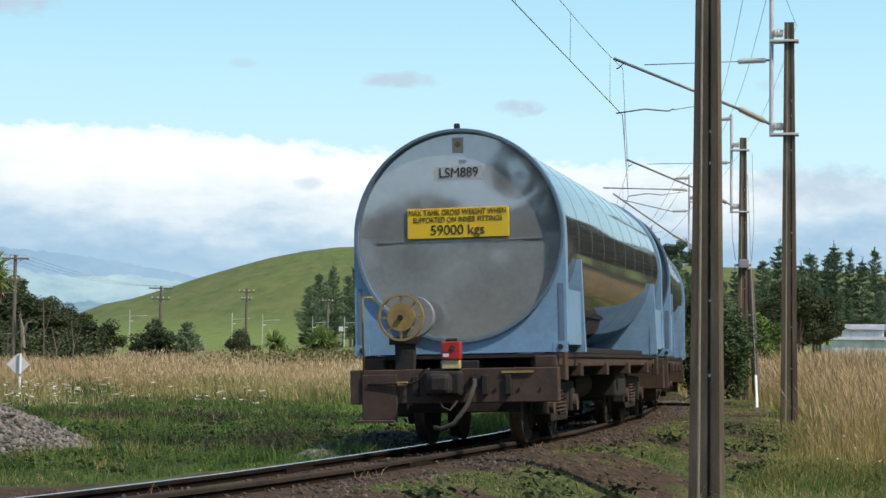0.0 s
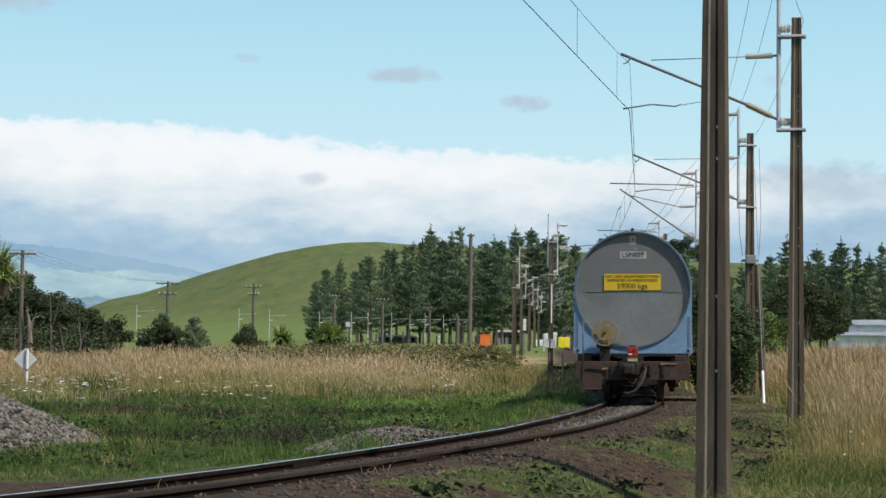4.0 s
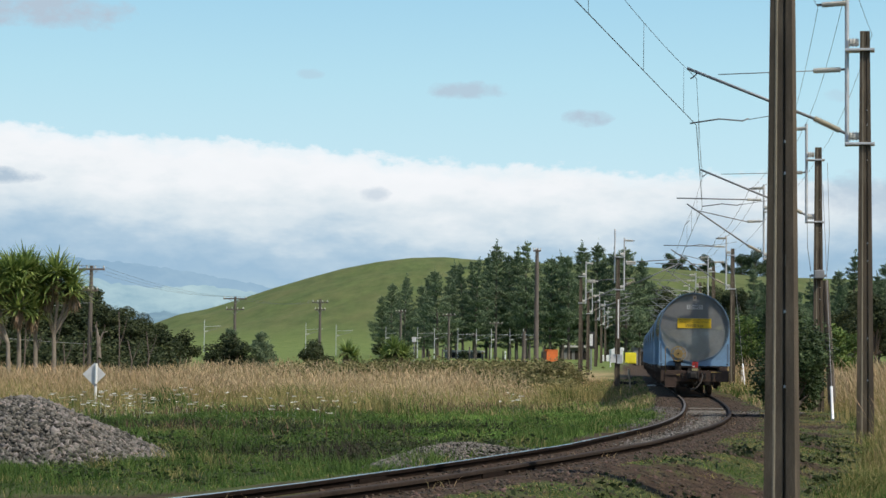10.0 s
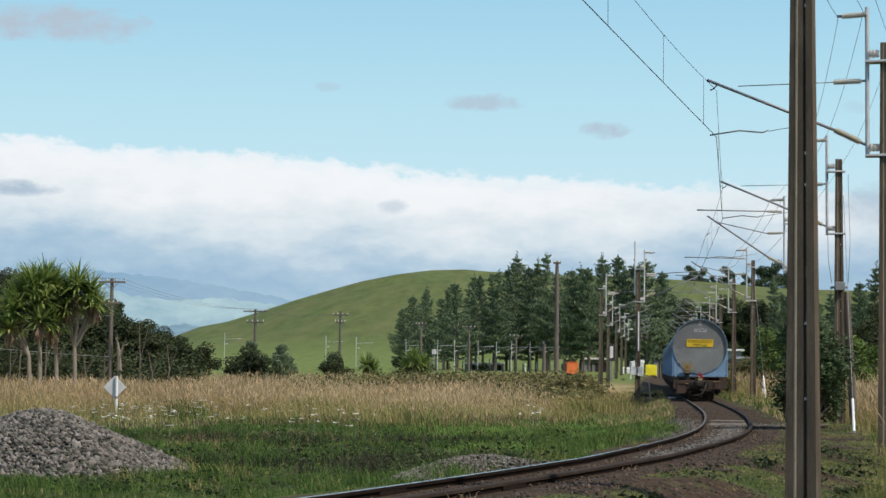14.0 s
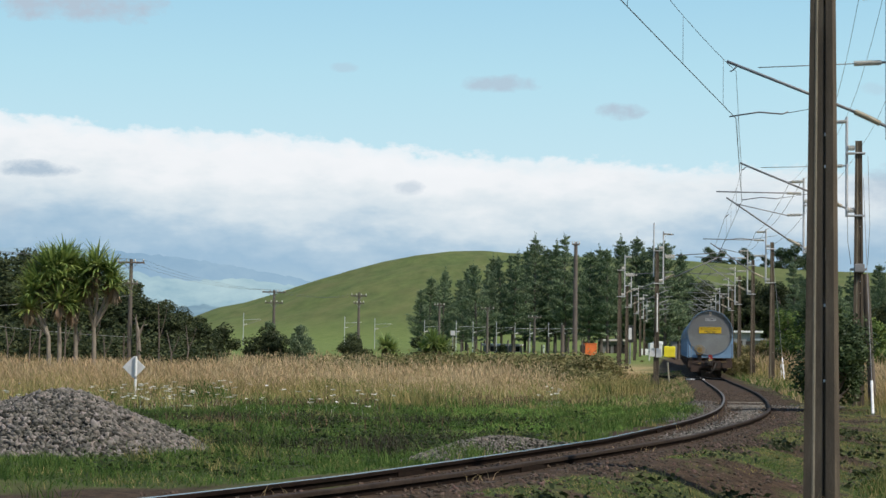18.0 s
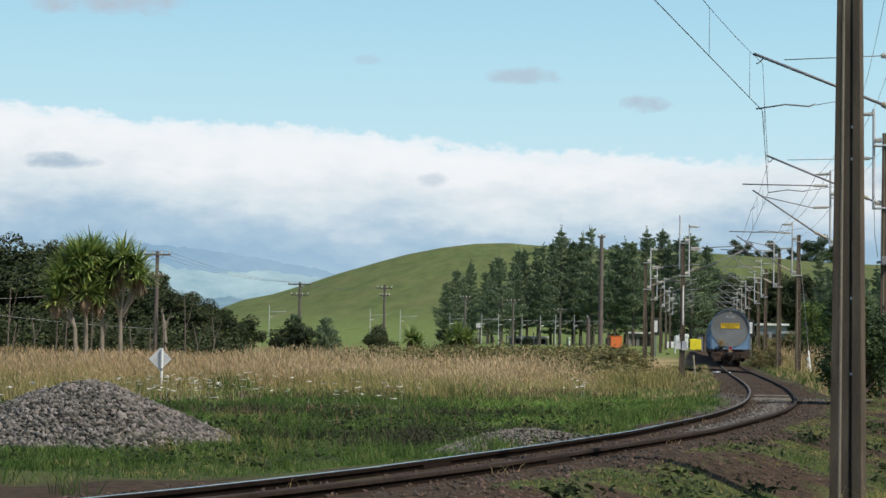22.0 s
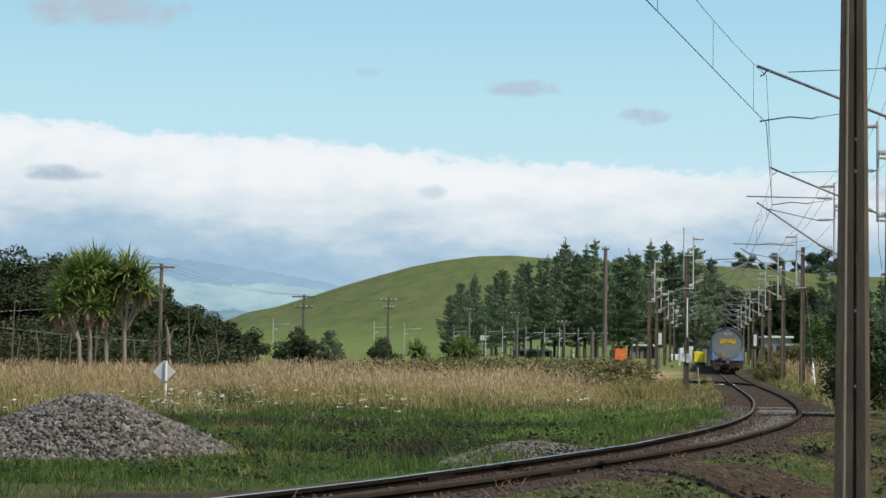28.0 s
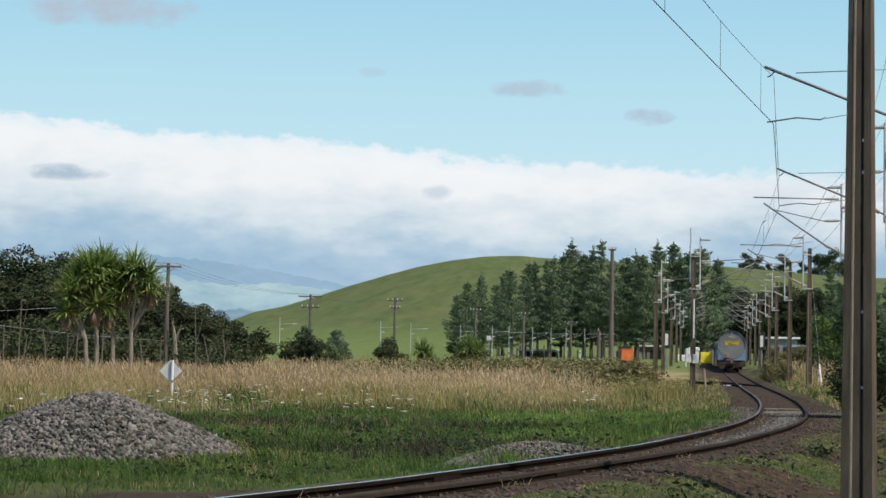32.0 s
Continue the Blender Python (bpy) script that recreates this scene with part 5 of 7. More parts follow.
    # bogies
    for s in (-1, 1):
        yb = s * BOGIES / 2
        b = part("bogie", boxed(-0.85, 0.85, yb - 0.16, yb + 0.16, 0.42, 0.66, 0.03), M["grime"], w, "grimy three-piece bogie")
        for q in (-1, 1):
            part("brake_beam", boxed(-0.66, 0.66, yb + q * 1.40 - 0.05, yb + q * 1.40 + 0.05, 0.36, 0.50, 0.01), M["grime"], b)
        for sx in (-1, 1):
            x = sx * 0.80
            bm = bmesh.new()
            box(bm, x - 0.06, x + 0.06, yb - 1.08, yb + 1.08, 0.56, 0.68, 0.02)
            box(bm, x - 0.06, x + 0.06, yb - 0.55, yb + 0.55, 0.22, 0.32, 0.02)
            for q in (-1, 1):
                box(bm, x - 0.05, x + 0.05, -0.06, 0.06, 0.0, 0.50, m=Matrix.Translation((0, yb + q * 0.52, 0.25)) @ Matrix.Rotation(-q * 0.62, 4, "X"))
                box(bm, x - 0.09, x + 0.09, yb + q * 0.86 - 0.12, yb + q * 0.86 + 0.12, WHEEL - 0.11, WHEEL + 0.18, 0.02)
            part("side_frame", bm, M["grime"], b)
            for q in (-0.17, 0.0, 0.17):
                coil = [(x + sx * 0.03 + 0.07 * math.cos(k * 0.7), yb + q + 0.07 * math.sin(k * 0.7), 0.30 + 0.27 * k / 54) for k in range(55)]
                bar("coil_spring", coil, 0.014, M["rust"], b, sides=5)
            for q in (-0.86, 0.86):
                part("axle_cap", tubed((x, yb + q, WHEEL), (x + sx * 0.14, yb + q, WHEEL), 0.10, sides=14), M["rust"], b)
    sets = [build_wheelset(w, s * BOGIES / 2 + q) for s in (-1, 1) for q in (-0.86, 0.86)]
    # filling stud on top
    part("lifting_stud", boxed(-0.03, 0.03, -e + 0.02, -e + 0.08, TC + TR - 0.01, TC + TR + 0.085, 0.008), M["grime"], w)
    # notices on the rear end
    if last:
        yf = -e + 0.028
        board = part("notice", boxed(-0.59, 0.58, yf - 0.006, yf + 0.006, 2.325, 2.665, 0.004), M["sign_yellow"], w, "yellow weight notice in black letters")
        up = Matrix.Rotation(math.pi / 2, 4, "X")
        for text, size, z, sq in (("MAX TANK GROSS WEIGHT WHEN", 0.086, 2.615, 0.82), ("SUPPORTED ON INNER FITTINGS", 0.086, 2.533, 0.80), ("59000 kgs", 0.158, 2.412, 0.98)):
            words("lettering", text, size, M["brown_print"] if size < 0.1 else M["black"], board, Matrix.Translation((-0.01, yf - 0.009, z)) @ up, squeeze=sq)
        plate = part("code_plate", boxed(-0.265, 0.285, yf + 0.010, yf + 0.013, 2.985, 3.135), M["plate"], w, "pale plate with black wagon code")
        words("lettering", "LSM889", 0.155, M["black"], plate, Matrix.Translation((0.01, yf + 0.007, 3.06)) @ up, squeeze=0.92)
        sticker = part("hazard_label", boxed(-0.06, 0.07, yf + 0.015, yf + 0.018, 3.285, 3.46), M["faded"], w, "faded orange label")
        part("diamond", boxed(-0.028, 0.028, yf + 0.009, yf + 0.012, -0.028, 0.028, m=Matrix.Translation((0.005, 0.0, 3.38)) @ Matrix.Rotation(math.pi / 4, 4, "Y")), M["mustard"], sticker)
        part("smudge", boxed(0.02, 0.10, yf + 0.010, yf + 0.014, 3.17, 3.205), M["galv_dark"], w)
    if last:
        yl = -e - 0.47
        lamp = part("tail_lamp", boxed(-0.10, 0.11, yl - 0.07, yl + 0.07, 0.95, 1.15, 0.012), M["red"], w, "red tail marker box on a yellow bracket")
        part("lens", tubed((0.03, yl - 0.085, 1.08), (0.03, yl - 0.068, 1.08), 0.028, sides=16), M["rust"], lamp)
        part("bracket", boxed(-0.10, 0.10, yl - 0.05, yl + 0.05, 0.852, 0.95, 0.008), M["cream"], lamp, "cream base of the lamp")
        part("handle", boxed(-0.06, 0.07, yl - 0.012, yl + 0.012, 1.15, 1.185, 0.006), M["grime"], lamp)
        part("white_lens", boxed(-0.075, -0.01, yl - 0.082, yl - 0.077, 0.985, 1.02), M["white"], lamp)
        part("reflector_plate", boxed(-0.085, 0.0, yl - 0.076, yl - 0.071, 1.04, 1.13), M["red"], lamp)
    return w, sets


RUN_START, RUN_SPEED, RUN_GAIN = 21.56, 4.556, 0.00030          # where the rear of the tank stands, metres a second, and how it gains speed


def rear_run(t):
    y = RUN_START + RUN_SPEED * t + RUN_GAIN * t * t
    return float(np.interp(y, LINE[:, 1], RUN))


WAGONS = [build_wagon(n == 0) for n in range(7)]


def wagon_pose(n, t):
    s = rear_run(t) + TANK / 2 + n * WAGON_PITCH
    (x0, y0, _), (x1, y1, _) = along(s - BOGIES / 2), along(s + BOGIES / 2)
    z0, z1 = (float(rail_z(v)) + float(cant(v)) / 2 for v in (y0, y1))
    c = 0.5 * math.degrees(math.atan(float(cant((y0 + y1) / 2)) / 1.07))          # the springs take up half of the cant
    return pose((x0 + x1) / 2, (y0 + y1) / 2, (z0 + z1) / 2, math.degrees(math.atan2(z1 - z0, BOGIES)), -c, -math.degrees(math.atan2(x1 - x0, y1 - y0)))

# ---- overhead line ----
def gz(x, y):
    return float(ground_z(x, y))


def concrete_post(h, w0, w1, depth=0.9, foot=0.7):
    """A tapered concrete mast with a sunk channel down its face; stands on z = 0 and reaches below it."""
    verts, faces, idx = [], [], []
    prof = [(-0.5, -0.5), (-0.20, -0.5), (-0.17, -0.455), (0.10, -0.455), (0.13, -0.36), (0.21, -0.36), (0.23, -0.5), (0.5, -0.5), (0.5, 0.5), (0.20, 0.5), (0.14, 0.455), (-0.10, 0.455), (-0.125, 0.35), (-0.19, 0.35), (-0.21, 0.5), (-0.5, 0.5)]
    n = len(prof)
    levels = [-foot] + list(np.linspace(0.0, h, 7))
    for z in levels:
        w = w0 + (w1 - w0) * z / h
        verts += [(px * w, py * w * depth, z) for px, py in prof]
    for k in range(len(levels) - 1):
        for j in range(n):
            a, b = k * n + j, k * n + (j + 1) % n
            faces.append((a, b, b + n, a + n))
            idx.append(1 if j in (1, 9) else 0)
    faces += [tuple(range(n))[::-1], tuple(range((len(levels) - 1) * n, len(levels) * n))]
    idx += [0, 0]
    return mesh_of("post", verts, faces, [M["concrete"], M["concrete_lip"]], idx)


CONTACT, MESSENGER = 5.25, 6.06      # wire heights over the rail


def build_mast(solid_stay, reach=2.95, low=0.0):
    """A mast with its hinged bracket; local +x points at the track, z = 0 is rail height; low: how far the bracket sits below the usual height."""
    w = thing("catenary_mast", "brown concrete mast with a grey hinged bracket over the track", "catenary mast", group="overhead line masts")
    post = part("post", concrete_post(6.8 - 0.55 * low, 0.292, 0.164, foot=1.1), None, w, "weathered concrete post with a sunk channel")
    for z in (0.9, 1.6, 2.9, 3.2, 4.6, 5.2, 5.45):
        part("bolt_hole", boxed(-0.052, -0.032, 0.070, 0.112 - 0.010 * z / 2, z - 0.013, z + 0.013), M["white"], post)
    # narrow paler strip along one edge of the channel
    lip = []
    for z in (-0.6, 6.75):
        ww = 0.280 + (0.160 - 0.280) * z / 6.8
        lip += [(0.205 * ww - 0.006, 0.45 * ww - 0.01, z), (0.205 * ww + 0.012, 0.45 * ww - 0.01, z), (0.205 * ww + 0.010, 0.45 * ww + 0.007, z), (0.205 * ww - 0.004, 0.45 * ww + 0.007, z)]
    part("arris", mesh_of("arris", lip, [(0, 1, 5, 4), (1, 2, 6, 5), (2, 3, 7, 6), (3, 0, 4, 7), (0, 3, 2, 1), (4, 5, 6, 7)], M["concrete_lip"]), None, post, "pale edge strip")
    part("identity_plate", boxed(-0.092, -0.045, 0.085, 0.112, 2.02, 2.14, 0.01), M["concrete_lip"], post)
    part("standoff_tube", tubed((0.30, 0, 4.85), (0.30, 0, 7.42), 0.036, sides=12), M["galv"], w, "upright galvanised tube")
    for z in (6.62, 5.02):
        part("bracket", boxed(-0.16, 0.33, -0.13, 0.13, z - 0.16, z - 0.12, 0.006), M["galv"], w)
        part("spool_insulator", ribbed(bmesh.new(), (0.10, 0, z), (0.28, 0, z), 0.085, 3), M["porcelain"], w)
    f = part("feeder_insulator", ribbed(bmesh.new(), (0.30, 0, 7.30), (0.72, 0, 7.28), 0.058, 16), M["porcelain"], w, "ribbed grey insulator on top")
    part("clamp", boxed(0.72, 0.80, -0.02, 0.02, 7.26, 7.30), M["wire"], f)
    ins = part("stay_insulator", ribbed(bmesh.new(), (0.40, 0, 6.16), (0.86, 0, 6.15), 0.056, 16), M["porcelain"], w, "ribbed grey insulator")
    part("end_cap", tubed((0.30, 0, 6.165), (0.42, 0, 6.16), 0.02), M["galv_dark"], ins)
    if solid_stay:
        bar("stay", [(0.84, 0, 6.90 - low), (reach + 0.3, 0, 6.94 - low * 0.8)], 0.024, M["galv_dark"], w, sides=6)
        part("stay_insulator", ribbed(bmesh.new(), (0.38, 0, 6.89 - low), (0.86, 0, 6.90 - low), 0.056, 16), M["porcelain"], w)
        if not low:
            bar("pull_off_rod", [(0.86, 0, 6.14), (reach - 0.4, 0, 6.52)], 0.018, M["galv_dark"], w, sides=6)
        bar("bracket_arm", [(0.82, 0, 5.32 - low * 0.2), (reach - 0.05, 0, 6.74 - low * 0.9)], 0.028, M["galv_dark"], w, "sloping tubular arm", 8)
    else:
        bar("stay", [(0.84, 0, 6.15), (reach - 0.48, 0, 6.12)], 0.009, M["galv_dark"], w, sides=6)
        bar("bracket_arm", [(0.82, 0, 5.32), (reach + 0.05, 0, 6.24)], 0.026, M["galv_dark"], w, "sloping tubular arm", 8)
    ins = part("arm_insulator", ribbed(bmesh.new(), (0.42, 0, 5.12), (0.84, 0, 5.33), 0.060, 16), M["insul_tan"], w, "ribbed tan insulator")
    part("end_cap", tubed((0.30, 0, 5.06), (0.44, 0, 5.13), 0.026), M["galv_dark"], ins)
    bar("steady_arm", [(reach, 0, CONTACT + 0.03), (reach - 0.5, 0, CONTACT + 0.10), (reach - 0.9, 0, CONTACT + 0.06), (reach - 1.0, 0, CONTACT + 0.10)], 0.014, M["galv_dark"], w, "bent steady arm", 6)
    bar("steady_wire", [(reach - 1.0, 0, CONTACT + 0.08), (reach - 1.75, 0, CONTACT + 0.20)], 0.006, M["wire"], w)
    bar("messenger_clamp", [(reach - 0.14, 0, 6.17), (reach - 0.05, 0, MESSENGER + 0.02), (reach, 0, MESSENGER)], 0.012, M["wire"], w)
    return w


def mast_pose(x, y):
    """Upright at a place, turned to face the track."""
    a = along(float(np.interp(y, LINE[:, 1], RUN)))[2]
    turn = 180 - math.degrees(a) if from_track(x, y) > 0 else -math.degrees(a)
    return pose(x, y, float(line_z(y)), 0, 0, turn)


# the first stand beside the camera, then away along the curve
RIGHT_MASTS = [(2.49, 18.13), (5.85, 32.5), (7.70, 49.4), (8.68, 65.6), (10.21, 91.4), (11.0, 108.0), (12.35, 130.0), (13.7, 150.0), (15.1, 174.5), (16.85, 200.0), (18.4, 225.0), (20.0, 250.0), (21.6, 275.0)]
LEFT_MASTS = [(4.92, 93.9), (3.85, 116.0), (5.30, 143.0), (7.0, 170.0), (8.8, 200.0), (10.6, 230.0), (12.4, 262.0)]
wire_mast, tube_mast, low_mast = build_mast(False), build_mast(True), build_mast(True, 2.95, 0.65)
for n, (x, y) in enumerate(RIGHT_MASTS):
    if n == 0:
        wire_mast.matrix_basis = mast_pose(x, y)
        continue
    if n == 3:
        tube_mast.matrix_basis = mast_pose(x, y)
        continue
    copy_thing(wire_mast if n < 3 else tube_mast, mast_pose(x, y))
for n, (x, y) in enumerate(LEFT_MASTS):
    if n:
        copy_thing(low_mast, mast_pose(x, y))
low_mast.matrix_basis = mast_pose(*LEFT_MASTS[0])
part("back_tube", tubed((-0.16, 0, 5.2), (-0.16, 0, 7.85), 0.036, sides=12), M["galv"], low_mast, "tall upright galvanised tube")


def hang(a, b, sag, n=10):
    a, b = Vector(a), Vector(b)
    return [a.lerp(b, k / n) - Vector((0, 0, sag * 4 * (k / n) * (1 - k / n))) for k in range(n + 1)]


def build_wires():
    w = thing("overhead_wire", "thin dark contact wire hung from its messenger by droppers", "overhead wire")
    feet = []
    for x, y in RIGHT_MASTS:
        m = mast_pose(x, y)
        far = 2.6 if y < 20 else 2.84 if y < 40 else 2.95
        feet.append((m @ Vector((far, 0, CONTACT)), m @ Vector((far, 0, MESSENGER)), m @ Vector((0.78, 0, 7.25)), m @ Vector((0.36, 0, 7.34)), m @ Vector((-0.12, 0, 6.75))))
    back = along(4.0)
    lead = Vector((back[0], back[1], 5.85))
    feet.insert(0, (lead, lead + Vector((0, 0, 1.2)), lead + Vector((3.2, 0, 2.2)), lead + Vector((3.6, 0, 2.2)), lead + Vector((4.4, 0, 1.4))))
    for k in range(len(feet) - 1):
        (c0, m0, a0, b0, e0), (c1, m1, a1, b1, e1) = feet[k], feet[k + 1]
        r = 1.0 if k < 4 else 1.6
        bar("contact_wire", hang(c0, c1, 0.0, 4), 0.0066 * r, M["wire"], w)
        mess = hang(m0, m1, 0.04 if k == 0 else 0.13)
        bar("messenger_wire", mess, 0.0044 * r, M["wire"], w)
        if k < 4:
            for q in (0.26, 0.57, 0.88):
                top = mess[int(q * 10)].lerp(mess[int(q * 10) + 1], q * 10 % 1)
                bar("dropper", [top, c0.lerp(c1, q)], 0.0034, M["wire"], w, sides=4)
        if k < 6:
            bar("feeder_wire", hang(a0, a1, 0.25), 0.0045 * r, M["wire"], w)
            bar("feeder_wire", hang(b0, b1, 0.25), 0.0045 * r, M["wire"], w)
            bar("earth_wire", hang(e0, e1, 0.2), 0.004 * r, M["wire"], w)
    return w


build_wires()


def build_guy(x, y, mast, top, guard=1.05):
    """A guy wire with a white guard on its lower end, and its ground anchor."""
    g = thing("guy_wire", "mast guy wire with a white guard tube at its foot", "guy wire")
    foot, head = Vector((x, y, gz(x, y))), Vector(top)
    d = (head - foot).normalized()
    bar("wire", [foot - d * 0.1, head], 0.008, M["galv_dark"], g)
    part("guard", tubed(foot + d * 0.1, foot + d * (guard + 0.1), 0.032, sides=10), M["white"], g, "white plastic guard")
    part("anchor", boxed(x - 0.15, x + 0.15, y - 0.15, y + 0.15, foot.z - 0.3, foot.z + 0.04, 0.02), M["concrete"], g)


build_guy(6.80, 41.6, None, (7.80, 49.3, 6.4), 1.15)
build_guy(10.0, 84.5, None, (10.25, 91.3, 6.6), 1.6)

# switch gear on the third mast
gear = thing("mast_switch_box", "grey switch box clamped round a mast", "switch box", pose(7.70, 49.4, float(line_z(49.4))))
part("box", boxed(-0.14, 0.12, -0.26, -0.15, 3.42, 3.64, 0.02), M["galv_dark"], gear)
part("strap", boxed(-0.20, 0.20, -0.16, 0.16, 3.48, 3.53), M["galv_dark"], gear)
bar("conduit", [(-0.22, -0.2, 3.62), (-0.30, -0.2, 4.2), (-0.30, -0.1, 4.95), (-0.26, -0.1, 5.1)], 0.009, M["galv_dark"], gear)
bar("conduit", [(0.20, -0.2, 3.62), (0.26, -0.15, 4.6), (0.22, -0.1, 6.4)], 0.007, M["galv_dark"], gear)
part("brace_post", tubed((0.42, 0.2, -0.3), (0.20, 0.16, 3.4), 0.11, 0.09, sides=10), M["timber_pole"], gear)

# a marker stake and plates by the left-hand mast
stake = thing("marker_stake", "short yellowish timber stake", "stake", pose(5.55, 93.2, gz(5.55, 93.2)))
part("shaft", tubed((0, 0, -0.3), (-0.12, 0, 1.1), 0.045, 0.04, sides=8), M["insul_tan"], stake)
plate = thing("mast_plate", "white notice plates on a mast", "notice", pose(4.92, 93.9, float(line_z(93.9))))
part("plate", boxed(-0.34, -0.08, -0.19, -0.17, 1.32, 1.72, 0.01), M["white"], plate)
part("plate", boxed(-0.02, 0.24, -0.20, -0.18, 1.28, 1.72, 0.01), M["white"], plate)
part("riser", tubed((0.02, -0.19, 2.5), (0.02, -0.19, 4.4), 0.035, sides=10), M["white"], plate, "white conduit up the mast")


# ---- power poles ----
def build_power_pole(x, y, h, arms, label="weathered timber power pole with crossarms", r=0.14, turn=0.0):
    p = thing("power_pole", label, "power pole", pose(x, y, gz(x, y), 0, 0, turn), group="power poles")
    part("shaft", tubed((0, 0, -0.4), (0, 0, h), r * 1.15, r * 0.75, sides=12), M["timber_pole"], p)
    for z, half in arms:
        a = part("crossarm", boxed(-half, half, -0.16, -0.06, z - 0.055, z + 0.055, 0.008), M["timber_pole"], p)
        for k in np.linspace(-half * 0.92, half * 0.92, 4):
            part("insulator", ribbed(bmesh.new(), (k, -0.11, z + 0.05), (k, -0.11, z + 0.22), 0.05, 3), M["porcelain"], a)
        bar("brace", [(-half * 0.5, -0.12, z - 0.04), (0, -0.1, z - 0.45), (half * 0.5, -0.12, z - 0.04)], 0.018, M["galv_dark"], a)
    return p


build_power_pole(-26.2, 117.1, 7.02, ((6.80, 0.85), (5.5, 0.45)))
build_power_pole(-24.8, 168.2, 5.75, ((5.55, 1.05), (4.6, 0.8)))
build_power_pole(-18.9, 184.0, 6.05, ((5.7, 0.75), (5.0, 0.5)))
build_power_pole(1.43, 140.0, 9.25, ((9.1, 0.28),), "tall plain timber pole", 0.17)
build_power_pole(0.55, 143.0, 3.2, (), "short timber pole stub", 0.16)
build_power_pole(-12.4, 205.0, 5.4, ((5.2, 0.55),))
build_power_pole(-7.6, 215.0, 5.2, ((5.0, 0.7),))
build_power_pole(-2.5, 232.0, 4.6, ((4.4, 0.8),))
POLE_TOPS = [(-26.2, 117.1, 6.95), (-24.8, 168.2, 5.7), (-18.9, 184.0, 5.85)]


def build_power_lines():
    w = thing("power_line", "slack overhead power line between timber poles", "power line")
    tops = [Vector((x, y, gz(x, y) + h)) for x, y, h in POLE_TOPS]
    for off in (-0.7, 0.0, 0.7):
        o = Vector((off, -0.1, 0.05))
        for a, b in zip(tops[:-1], tops[1:]):
            bar("wire", hang(a + o, b + o, 0.5), 0.007, M["wire"], w, sides=4)
        bar("wire", hang(tops[0] + o, Vector((-52, 84, 9.8)) + o, 0.8), 0.007, M["wire"], w, sides=4)
    foot = gz(-26.2, 117.1)
    bar("service_wire", hang(Vector((-26.2, 117.0, foot + 4.75)), Vector((-40.0, 104.0, 3.85)), 0.15), 0.013, M["galv_dark"], w, sides=4)
    bar("service_wire", hang(Vector((-26.2, 117.0, foot + 2.2)), Vector((-40.0, 104.0, 4.35)), 0.25), 0.013, M["galv_dark"], w, sides=4)


build_power_lines()


# ---- the further line across the plain ----
def build_far_mast():
    m = thing("far_catenary_mast", "pale mast of a distant electrified line", "catenary mast", group="distant line masts")
    part("post", tubed((0, 0, -0.5), (0, 0, 5.3), 0.06, 0.045, sides=8), M["galv"], m)
    bar("arm", [(0.1, 0, 4.2), (2.9, 0, 4.35)], 0.028, M["galv"], m)
    bar("arm", [(0.1, 0, 3.3), (2.6, 0, 4.1)], 0.025, M["galv_dark"], m)
    part("insulator", ribbed(bmesh.new(), (0.1, 0, 3.35), (0.6, 0, 3.5), 0.10, 3), M["porcelain"], m)
    return m


far_mast = build_far_mast()
for n, (az, d) in enumerate(((-9.28, 320), (-6.28, 300), (-5.38, 285), (-3.9, 243), (-2.95, 241), (-2.45, 240), (-1.75, 238), (-1.2, 237), (-0.75, 236), (-11.6, 335), (-0.2, 236), (0.2, 235))):
    x, y = d * math.sin(radians(az)), d * math.cos(radians(az))
    at = pose(x, y, gz(x, y), 0, 0, 4)
    if n == 0:
        far_mast.matrix_basis = at
    else:
        copy_thing(far_mast, at).scale = (d / 330,) * 3

# ---- trees ----
def leaf_soup(centres, sizes, rng, up=0.3, long=1.7, facing=None, along_way=None):
    """Small bent leaf sprays, two triangles each, scattered round centres; facing: which way each one turns its face."""
    n = len(centres)
    d = rng.normal(0, 1, (n, 3))
    d[:, 2] = np.abs(d[:, 2]) * up + d[:, 2] * (1 - up) * 0.6
    if along_way is not None:
        d = d * 0.55 + along_way
    d /= np.linalg.norm(d, axis=1)[:, None]
    if facing is None:
        facing = rng.normal(0, 1, (n, 3))
    s = np.cross(d, facing)
    s /= np.linalg.norm(s, axis=1)[:, None] + 1e-6
    a = centres - d * sizes[:, None] * 0.5 * long
    b = centres + d * sizes[:, None] * 0.5 * long
    l, r = centres + s * sizes[:, None] * 0.42, centres - s * sizes[:, None] * 0.42 + d * sizes[:, None] * 0.15
    v = np.stack([a, l, b, r], 1).reshape(-1, 3)
    o = np.arange(n)[:, None] * 4
    return v, np.concatenate([o + [0, 1, 2], o + [0, 2, 3]], 1).reshape(-1, 3)


def joined_bars(bars, sides=6):
    verts, faces = [], []
    for pts, r0, r1 in bars:
        n = len(pts)
        b = len(verts)
        for k, p in enumerate(pts):
            p = Vector(p)
            d = (Vector(pts[min(k + 1, n - 1)]) - Vector(pts[max(k - 1, 0)])).normalized()
            s = d.orthogonal().normalized()
            u = d.cross(s)
            r = r0 + (r1 - r0) * k / (n - 1)
            verts += [p + (s * math.cos(2 * math.pi * j / sides) + u * math.sin(2 * math.pi * j / sides)) * r for j in range(sides)]
        for k in range(n - 1):
            for j in range(sides):
                i0, i1 = b + k * sides + j, b + k * sides + (j + 1) % sides
                faces.append((i0, i1, i1 + sides, i0 + sides))
    return verts, faces


